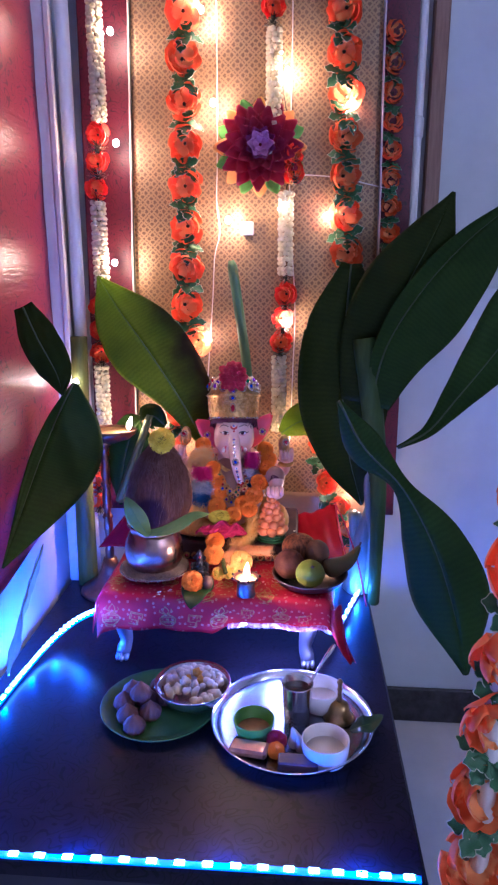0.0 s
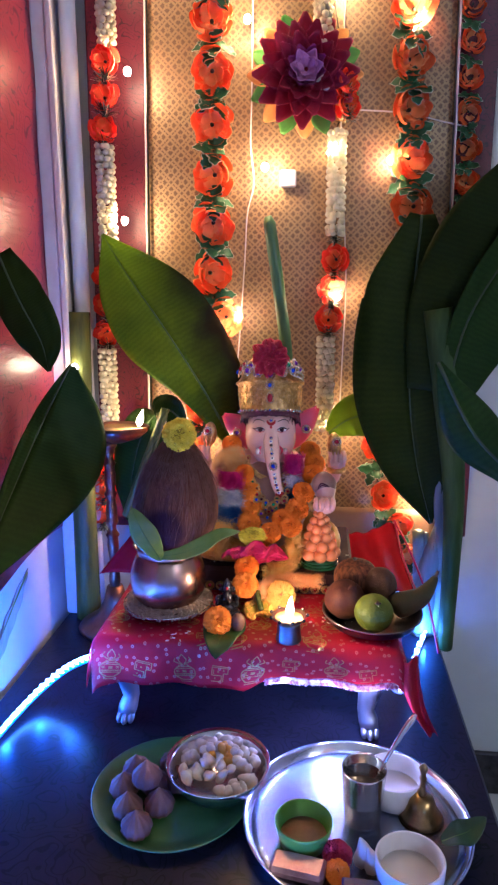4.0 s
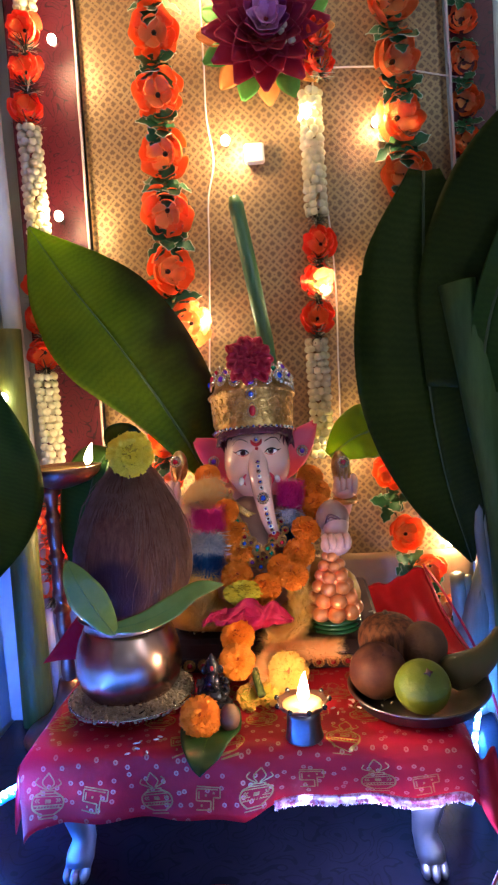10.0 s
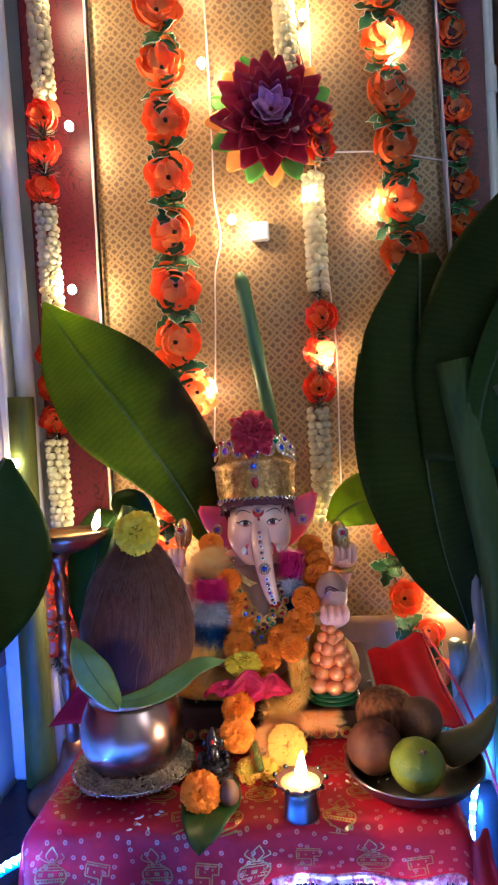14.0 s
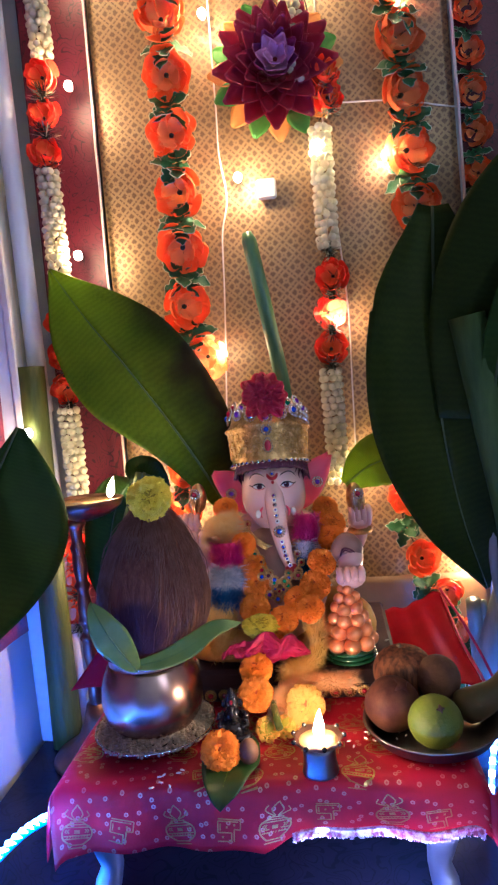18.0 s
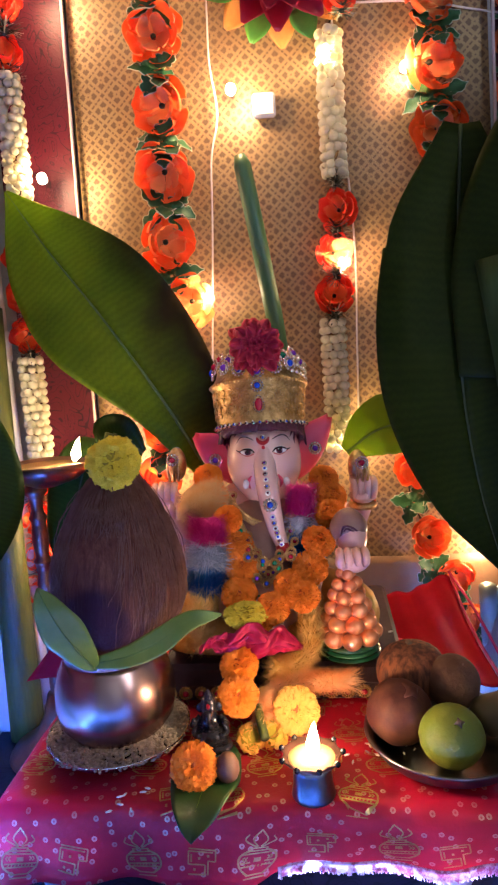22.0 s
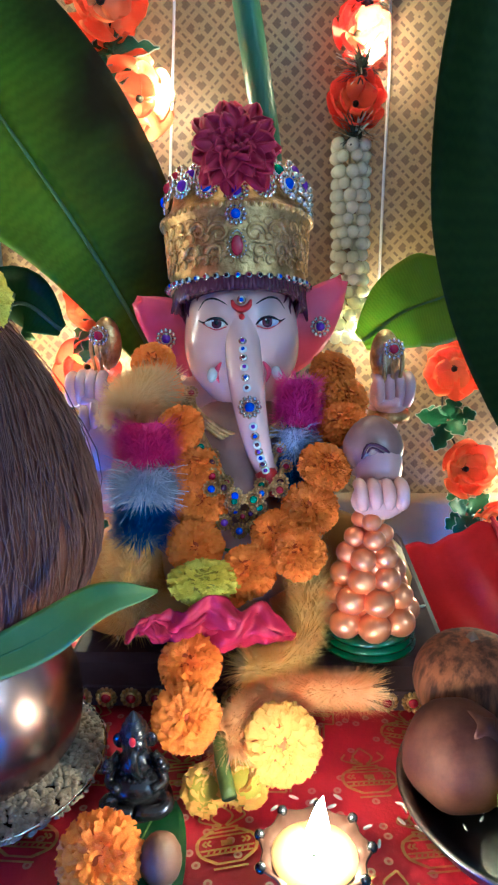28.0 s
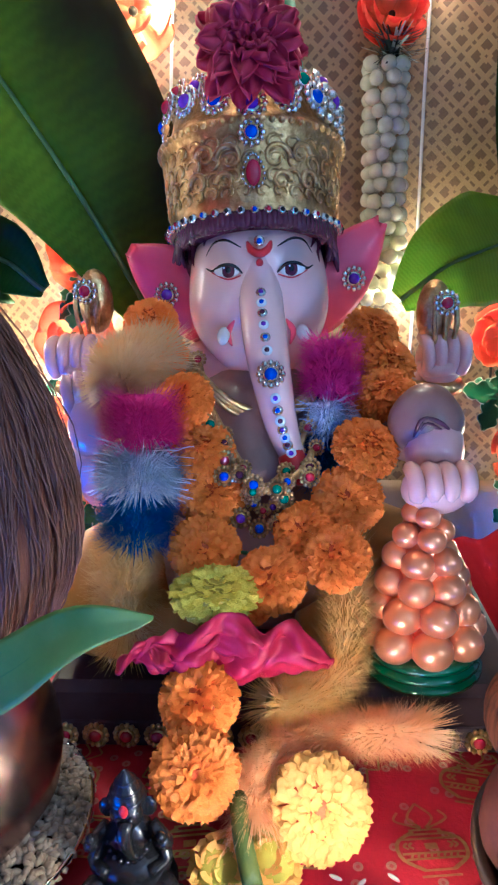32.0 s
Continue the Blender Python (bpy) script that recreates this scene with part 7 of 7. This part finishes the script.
# ---- oil lamps ----
def flame(parent, p, h, r, lean=(0, 0, 0)):
    p, lean = V(p), V(lean)
    shape = [(k / 26, r * (0.25 + 0.75 * math.sin(math.pi * min(0.5, 0.5 * k / 7))) * max(0.02, 1 - max(0.0, (k - 7) / 19) ** 1.25) ** 0.85) for k in range(27)]
    g = Geo().tube([p + lean * s ** 1.5 + V((0.0008 * math.sin(s * 5), 0, h * s)) for s, _ in shape], [q for _, q in shape], 20)
    part("flame", g, M_flame, parent, "bright yellow flame")
    part("wick", Geo().tube([p - V((0, 0, 0.005)), p + V((0, 0, 0.004))], 0.0012, 6), M_wick, parent)


d_o = V((-0.006, 1.166, SZ + 0.0045))
diya = thing("steel_diya", "small lit oil lamp with a scalloped dish on a steel foot", "oil lamp", at=Matrix.Translation(d_o) @ Matrix.Diagonal((0.93, 0.93, 1.0, 1)))
part("foot", Geo().lathe([(0.0, 0.0), (0.0195, 0.0), (0.0202, 0.0015), (0.0196, 0.004), (0.0182, 0.012), (0.0176, 0.024), (0.0182, 0.0285), (0.0165, 0.0285), (0.0, 0.026)], 36), M_darksteel, diya)
part("dish", Geo().lathe([(0.0, 0.027), (0.012, 0.0272), (0.021, 0.0305), (0.0275, 0.0375), (0.0265, 0.0383), (0.02, 0.0325), (0.0, 0.0295)], 48, None, 0, lambda a, i: 1 + (0.06 * math.cos(a * 9) if 2 <= i <= 5 else 0)), M_brass, diya, "scalloped tarnished dish")
part("oil", Geo().lathe([(0.0, 0.0346), (0.0215, 0.0346), (0.0215, 0.0342), (0.0, 0.034)], 32), M_oil, diya)
for k in range(9):
    a = 2 * math.pi * k / 9
    part("dish_bead", Geo().ball((0.0285 * math.cos(a), 0.0285 * math.sin(a), 0.0378), 0.0028, 8, 6), M_jet, diya)
flame(diya, (0.0, 0.0, 0.0365), 0.03, 0.0062, (0.005, 0, 0))
point_lamp("flame_light", d_o + V((0.002, 0, 0.056)), 0.8, (1.0, 0.66, 0.33), 0.008)

l_o = V((-0.333, 1.49, 0.4255))
lamp = thing("brass_lamp", "tall tarnished brass oil lamp with a lit wick", "oil lamp", place=l_o)
part("base", Geo().lathe([(0.0, 0.0), (0.07, 0.0), (0.073, 0.004), (0.068, 0.011), (0.052, 0.02), (0.034, 0.034), (0.022, 0.058), (0.015, 0.085), (0.0, 0.085)], 44), M_brass, lamp)
prof = []
for k in range(61):
    z = 0.083 + 0.29 * k / 60
    r = 0.0092 + 0.0016 * math.sin(k * 0.45)
    for zc, ex in ((0.13, 0.006), (0.19, 0.005), (0.215, 0.004), (0.27, 0.005), (0.33, 0.004), (0.365, 0.006)):
        r += ex * math.exp(-((z - zc) / 0.0045) ** 2)
    prof.append((r, z))
part("column", Geo().lathe(prof, 28), M_brass, lamp)
part("bowl", Geo().lathe([(0.0, 0.37), (0.014, 0.371), (0.032, 0.379), (0.044, 0.391), (0.0475, 0.401), (0.0463, 0.402), (0.042, 0.393), (0.03, 0.384), (0.0, 0.379)], 40, Matrix.Translation((0.018, -0.005, 0)), 0, lambda a, i: 1 + (0.28 * max(0, math.cos(a)) ** 8 if i > 1 and i < 7 else 0)), M_brass, lamp)
part("oil", Geo().lathe([(0.0, 0.3975), (0.043, 0.3975), (0.043, 0.397), (0.0, 0.396)], 32, Matrix.Translation((0.018, -0.005, 0))), M_oil, lamp)
flame(lamp, (0.06, -0.012, 0.403), 0.03, 0.006, (0.01, 0, 0))
point_lamp("flame_light", l_o + V((0.066, -0.014, 0.42)), 0.5, (1.0, 0.66, 0.33), 0.008)

# ---- fruit ----
f_o = V((0.12, 1.218, SZ + 0.005))
bowl = thing("fruit_dish", "shallow steel dish holding fruit on the red cloth", "dish", place=f_o)
part("dish", Geo().lathe([(0.0, 0.0), (0.052, 0.0), (0.064, 0.006), (0.0715, 0.0185), (0.0745, 0.0205), (0.0742, 0.022), (0.0705, 0.021), (0.0625, 0.009), (0.051, 0.003), (0.0, 0.003)], 56), M_darksteel, bowl)


def fruit(name, label, c, r, mat, warp=None, rot=None, tip=None, cat="fruit"):
    th = thing(name, label, cat, "", c)
    part("skin", Geo().ball((0, 0, 0), r, 28, 20, 0, rot, warp), mat, th)
    if tip:
        d, s, m = tip
        d = V(d).normalized()
        rad = (r if isinstance(r, (int, float)) else max(r)) * 0.97
        part("stalk_end", Geo().lathe([(0.0, -0.002), (s, -0.001), (s * 0.8, 0.001), (s * 0.45, 0.003), (0.0, 0.003)], 8, spot(d * rad, d), 0, lambda a, i: 1 + 0.3 * math.cos(a * 4)), m, th)
    return th


M_lime = material("lime_skin", (0.13, 0.19, 0.02), 0.5, second=(0.22, 0.24, 0.03), scale=7, bump=0.35, bump_scale=260, spec=0.3)
M_pome = material("pomegranate_skin", (0.055, 0.013, 0.012), 0.66, second=(0.14, 0.052, 0.028), lo=0.38, hi=0.68, scale=24, spec=0.25, bump=0.2, bump_scale=120)
M_chiku = material("sapota_skin", (0.085, 0.042, 0.027), 0.85, second=(0.12, 0.062, 0.038), spec=0.15, scale=50, bump=0.5, bump_scale=300)
M_apple = material("streaked_red_skin", (0.2, 0.068, 0.03), 0.7, second=(0.06, 0.022, 0.014), spec=0.2, scale=9, stretch=(20, 20, 1.2), bump=0.15, lo=0.4, hi=0.6)
M_pear = material("green_brown_skin", (0.05, 0.055, 0.02), 0.65, second=(0.085, 0.05, 0.024), spec=0.25, scale=18, bump=0.2)
M_stalk = material("brown_stalk", (0.12, 0.07, 0.04), 0.8)
fruit("lime", "green sweet lime in the steel dish", f_o + V((-0.002, -0.027, 0.0305)), 0.0285, M_lime, lambda d: 1 - 0.05 * abs(d.z), None, ((0.1, -0.6, 0.8), 0.004, M_stalk))
fruit("pomegranate", "brownish red pomegranate in the steel dish", f_o + V((-0.04, 0.012, 0.0325)), 0.0298, M_pome, lambda d: 1 + 0.03 * math.cos(6 * math.atan2(d.y, d.x)) * (1 - d.z * d.z), None, ((0.35, -0.35, 0.85), 0.009, M_pome))
fruit("sapota", "round dull brown sapota fruit lying on other fruit", f_o + V((0.016, 0.034, 0.047)), (0.0255, 0.0255, 0.0265), M_chiku)
fruit("apple", "red streaked fruit at the back of the dish", f_o + V((-0.018, 0.058, 0.048)), (0.035, 0.033, 0.032), M_apple, lambda d: 1 - 0.14 * max(0, d.z) ** 6, None, ((-0.1, -0.2, 1), 0.003, M_stalk))
pear = thing("green_pear", "green and brown long-necked fruit on the dish's edge", "fruit", place=f_o + V((0.056, 0.012, 0.024)))
part("skin", Geo().tube(smooth_line([(-0.028, -0.006, -0.003), (-0.018, -0.004, 0.001), (0.0, 0.0, 0.004), (0.02, 0.008, 0.01), (0.036, 0.02, 0.022), (0.046, 0.028, 0.034)], 20), [0.0032, 0.0112, 0.0156, 0.0178, 0.0186, 0.0189, 0.0189, 0.0186, 0.0181, 0.0174, 0.0166, 0.0157, 0.0146, 0.0133, 0.012, 0.0106, 0.0091, 0.0078, 0.0067, 0.0058, 0.004], 18), M_pear, pear)
part("stalk", Geo().tube([(0.045, 0.027, 0.033), (0.05, 0.031, 0.042)], 0.0022, 6), M_stalk, pear)

# ---- red net and pennant ----
def net(u, v):
    a = mix(V((0.1, 1.535, 0.596)), V((0.207, 1.53, 0.628)), u)
    b = mix(V((0.085, 1.36, SZ + 0.012)), V((0.204, 1.31, SZ + 0.008)), u)
    p = mix(a, b, v)
    return p + V((0, 0, -0.016 * math.sin(math.pi * v) * (1 - u * 0.4) + 0.0035 * math.sin(u * 9 + v * 5) + 0.002 * math.sin(u * 23 - v * 4)))


veil = thing("red_veil", "sheer red net veil draped behind the fruit dish", "veil")
part("net_sheet", Geo().sheet(net, 24, 24, 0.0005), M_net, veil)
part("hem", Geo().tube([V(net(1, k / 20)) + V((0.002, 0, 0.001)) for k in range(21)], 0.002, 6), M_rose, veil, "dark red hem")
part("hem", Geo().tube(smooth_line([(0.207, 1.53, 0.634), (0.225, 1.47, 0.6), (0.245, 1.4, 0.54), (0.262, 1.36, 0.45)], 20), 0.002, 6), M_rose, veil, "dark red hem")
pen = thing("red_pennant", "small red cloth corner standing behind the pot", "cloth")
part("cloth_corner", Geo().sheet(lambda u, v: mix(mix(V((-0.338, 1.40, 0.574)), V((-0.25, 1.40, 0.579)), u), V((-0.272, 1.425, 0.652)), v) + V((0, 0.004 * math.sin(u * 6), 0)), 10, 10, 0.0006), M_net, pen)

# ---- offerings on the dark table ----
TZ = 0.4255
leaf_plate = thing("leaf_plate", "round green leaf plate with sweets on the dark table", "plate", place=(-0.158, 1.035, TZ))
M_green = material("green_plate", (0.03, 0.1, 0.02), 0.35, second=(0.05, 0.14, 0.03), scale=12, bump=0.1, coat=0.3)
part("plate", Geo().lathe([(0.0, 0.0), (0.075, 0.0), (0.092, 0.004), (0.1025, 0.011), (0.1035, 0.0125), (0.1022, 0.0132), (0.091, 0.0062), (0.075, 0.0025), (0.0, 0.0025)], 56), M_green, leaf_plate)
M_modak = material("steamed_dumpling", (0.2, 0.085, 0.055), 0.6, second=(0.13, 0.05, 0.035), scale=40, bump=0.2, through_light=0.15)
modak_mesh = Geo().lathe([(0.0, 0.0), (0.012, 0.0), (0.0185, 0.004), (0.0215, 0.012), (0.0195, 0.0205), (0.0125, 0.0275), (0.0065, 0.0325), (0.003, 0.037), (0.0, 0.039)], 40, None, 0, lambda a, i: 1 + (0.055 * math.cos(a * 11) if 1 < i < 7 else 0)).mesh("modak", M_modak)
rr = random.Random(9)
for k, (dx, dy, dz) in enumerate(((-0.052, 0.032, 0), (-0.005, 0.045, 0), (-0.062, -0.002, 0), (-0.025, 0.006, 0), (-0.05, -0.038, 0), (-0.012, -0.03, 0), (-0.034, -0.066, 0), (0.022, 0.06, 0), (0.008, 0.012, 0), (-0.03, -0.015, 0.026))):
    m = thing("sweet_dumpling", "pale brown pleated sweet dumpling on the leaf plate", "sweet", "sweet dumplings", at=Matrix.Translation((-0.158 + dx, 1.035 + dy, TZ + 0.003 + dz)) @ Matrix.Rotation(rr.uniform(0, 6), 4, "Z") @ Matrix.Rotation(rr.uniform(-0.12, 0.12), 4, "X") @ Matrix.Scale(0.88, 4))
    part("dough", modak_mesh, (), m)
sb = thing("steel_bowl", "small steel bowl of white sweets on the leaf plate", "bowl", place=(-0.099, 1.04, TZ + 0.012))
part("bowl", Geo().lathe([(0.0, 0.0), (0.035, 0.0), (0.05, 0.01), (0.0625, 0.03), (0.0672, 0.0385), (0.0665, 0.0398), (0.061, 0.032), (0.048, 0.0125), (0.034, 0.003), (0.0, 0.003)], 48), M_steel, sb)
M_coconut = material("white_sweet", (0.75, 0.66, 0.5), 0.6, second=(0.8, 0.5, 0.2), scale=26, bump=0.6, lo=0.5, hi=0.75, through_light=0.2)
for k in range(70):
    a, r = rr.uniform(0, 6.283), 0.05 * math.sqrt(rr.random())
    part("sweet_piece", Geo().ball((0, 0, 0), (rr.uniform(0.006, 0.011), rr.uniform(0.005, 0.009), rr.uniform(0.005, 0.008)), 10, 7, 0, Euler((rr.uniform(0, 6), rr.uniform(0, 6), 0)).to_matrix(), lambda d: 1 + 0.25 * noise.noise(d * 2.3)), M_gold_flower if r < 0.014 else M_coconut, sb, "", Matrix.Translation((r * math.cos(a) + 0.004, r * math.sin(a), 0.029 + 0.022 * (1 - r / 0.05) + rr.uniform(0, 0.006))))

# platter steel tinted blue: the light strips' reflection is put into its colour
M_thali = material("blue_tinted_platter_steel", (0.34, 0.38, 0.46), 0.26, 1.0, second=(0.27, 0.3, 0.37), scale=14, bump=0.03)
thali = thing("steel_platter", "large round steel platter of offerings on the dark table", "platter", place=(0.073, 0.992, TZ))
part("base", Geo().lathe([(0.0, 0.0), (0.12, 0.0), (0.129, 0.003), (0.1275, 0.0055), (0.119, 0.0025), (0.0, 0.0025)], 80), M_thali, thali)
part("rim", Geo().lathe([(0.129, 0.003), (0.136, 0.0145), (0.1385, 0.016), (0.138, 0.0175), (0.1345, 0.0165), (0.1275, 0.0055)], 80), M_steel, thali, "turned-up steel rim")
PZ = TZ + 0.003


def cup(name, label, p, prof, mat, fill=None, cat="bowl"):
    th = thing(name, label, cat, "", p)
    part("cup", Geo().lathe(prof, 40), mat, th)
    if fill:
        z, r, m = fill
        part("filling", Geo().lathe([(0.0, z), (r, z), (r, z - 0.001), (0.0, z - 0.0015)], 28), m, th)
    return th


M_ceramic = material("white_ceramic", (0.78, 0.76, 0.73), 0.22, second=(0.7, 0.68, 0.65), scale=14, coat=0.4)
M_greencup = material("green_plastic", (0.1, 0.28, 0.03), 0.35, second=(0.14, 0.34, 0.05), scale=14)
M_water = material("dark_liquid", (0.03, 0.025, 0.02), 0.05)
M_milk = material("milky_liquid", (0.75, 0.72, 0.66), 0.3)
M_paste = material("brown_paste", (0.25, 0.14, 0.07), 0.6, second=(0.35, 0.2, 0.1), scale=60, bump=0.4)
tumbler = [(0.0, 0.0), (0.0205, 0.0), (0.022, 0.002), (0.0235, 0.03), (0.0238, 0.0305), (0.0242, 0.032), (0.0272, 0.071), (0.0278, 0.0725), (0.0272, 0.0735), (0.0262, 0.072), (0.0222, 0.004), (0.0, 0.003)]
cup("steel_tumbler", "steel tumbler of dark liquid on the platter", (0.082, 1.0, PZ), tumbler, M_steel, (0.06, 0.0252, M_water), "tumbler")
small = [(0.0, 0.0), (0.022, 0.0), (0.028, 0.004), (0.0335, 0.026), (0.034, 0.031), (0.033, 0.032), (0.0318, 0.03), (0.0265, 0.006), (0.0, 0.004)]
cup("green_bowl", "small green plastic bowl of brown paste on the platter", (0.008, 0.962, PZ), small, M_greencup, (0.012, 0.0275, M_paste))
white = [(0.0, 0.0), (0.029, 0.0), (0.0345, 0.003), (0.0372, 0.02), (0.0378, 0.036), (0.0365, 0.0375), (0.0345, 0.036), (0.033, 0.02), (0.03, 0.008), (0.0, 0.006)]
cup("ceramic_bowl", "small white ceramic bowl of milk on the platter", (0.1207, 0.906, PZ), white, M_ceramic, (0.016, 0.0325, M_milk))
cup("ceramic_bowl", "small white ceramic bowl on the platter", (0.128, 1.04, PZ), white, M_ceramic, (0.014, 0.0325, M_milk))
spoon = thing("steel_spoon", "steel spoon standing in the tumbler", "spoon", place=(0.082, 1.0, PZ))
part("handle", Geo().tube(smooth_line([(0.004, 0.002, 0.008), (0.02, 0.008, 0.06), (0.045, 0.02, 0.1), (0.066, 0.03, 0.127)], 14), [0.0016, 0.0016, 0.0017, 0.0018, 0.002, 0.0022, 0.0024, 0.0027, 0.003, 0.0034, 0.0038, 0.0042, 0.0044, 0.0044, 0.0025], 8), M_steel, spoon)
bell = thing("brass_bell", "small brass hand bell standing on the platter", "bell", place=(0.1553, 1.0055, PZ))
part("bell_cup", Geo().lathe([(0.0255, 0.0), (0.0275, 0.0015), (0.0245, 0.006), (0.0195, 0.012), (0.0175, 0.02), (0.0145, 0.0285), (0.007, 0.033), (0.0, 0.0335)], 32), M_bell, bell)
part("bell_handle", Geo().lathe([(0.0045, 0.032), (0.0062, 0.036), (0.0038, 0.04), (0.0033, 0.052), (0.0048, 0.056), (0.0033, 0.06), (0.0045, 0.066), (0.006, 0.07), (0.003, 0.075), (0.0, 0.076)], 16), M_bell, bell)
pk = thing("foil_packet", "silvery pink foil packet lying on the platter", "packet", at=pose(0.0, 0.918, PZ + 0.008, 4, -4, -18))
part("wrapper", Geo().box(0.062, 0.03, 0.014, None, 0.004), material("pink_silver_foil", (0.6, 0.4, 0.4), 0.3, 0.6, second=(0.4, 0.2, 0.22), scale=30, bump=0.4), pk)
pk2 = thing("incense_box", "small dark blue paper box lying on the platter", "box", at=pose(0.076, 0.884, PZ + 0.009, 0, 0, -6))
part("carton", Geo().box(0.062, 0.026, 0.016, None, 0.002), material("dark_blue_card", (0.04, 0.035, 0.09), 0.4, second=(0.07, 0.05, 0.12), scale=30), pk2)
for k, (x, y, r, h) in enumerate(((0.071, 0.934, 20, 0.04), (0.083, 0.926, -25, 0.032))):
    cc = thing("coconut_piece", "white wedge of coconut flesh with brown rind", "coconut piece", "coconut pieces", at=pose(x, y, PZ, 8, 0, r))
    part("flesh", Geo().tube(smooth_line([(0, 0, 0.002), (0.002, -0.002, h * 0.5), (-0.004, 0.0, h)], 8), [0.009, 0.0095, 0.0098, 0.0095, 0.0088, 0.0075, 0.006, 0.004, 0.0015], 7), M_coconut, cc)
single_flower("red_flower", "dark red blossom lying on the platter", (0.045, 0.932, PZ + 0.012), (0, -0.4, 0.9), 0.017, recoloured(POM[1], M_rose, M_magenta))
single_flower("orange_marigold", "small orange marigold lying on the platter", (0.043, 0.912, PZ + 0.009), (0, -0.5, 0.8), 0.014, POM[0])
simple_leaf("betel_leaf", "curled green betel leaf on the platter's edge", [(0.168, 0.955, PZ + 0.012), (0.184, 0.955, PZ + 0.02), (0.203, 0.965, PZ + 0.019), (0.226, 0.98, PZ + 0.024)], 0.015, (0.2, 0.9, 0.3), M_betel)

# stray rice grains
M_rice = material("rice_grain", (0.75, 0.72, 0.66), 0.5)
rr = random.Random(44)
grains = Geo().ball((0, 0, 0), (0.0032, 0.001, 0.001), 8, 5).mesh("rice_grain", M_rice)
for k in range(46):
    x, y, z = rr.choice(((-0.125, 1.36, 0.6228), (0.075, 1.4, 0.6228), (0.06, 1.22, SZ + 0.0075), (0.0, 1.23, SZ + 0.0075), (-0.16, 1.17, SZ + 0.0075)))
    tagged(part("rice_grain", grains, (), None, "", Matrix.Translation((x + rr.gauss(0, 0.014), y + rr.gauss(0, 0.01), z)) @ Matrix.Rotation(rr.uniform(0, 6), 4, "Z")), "stray white rice grain", "rice", "rice grains")
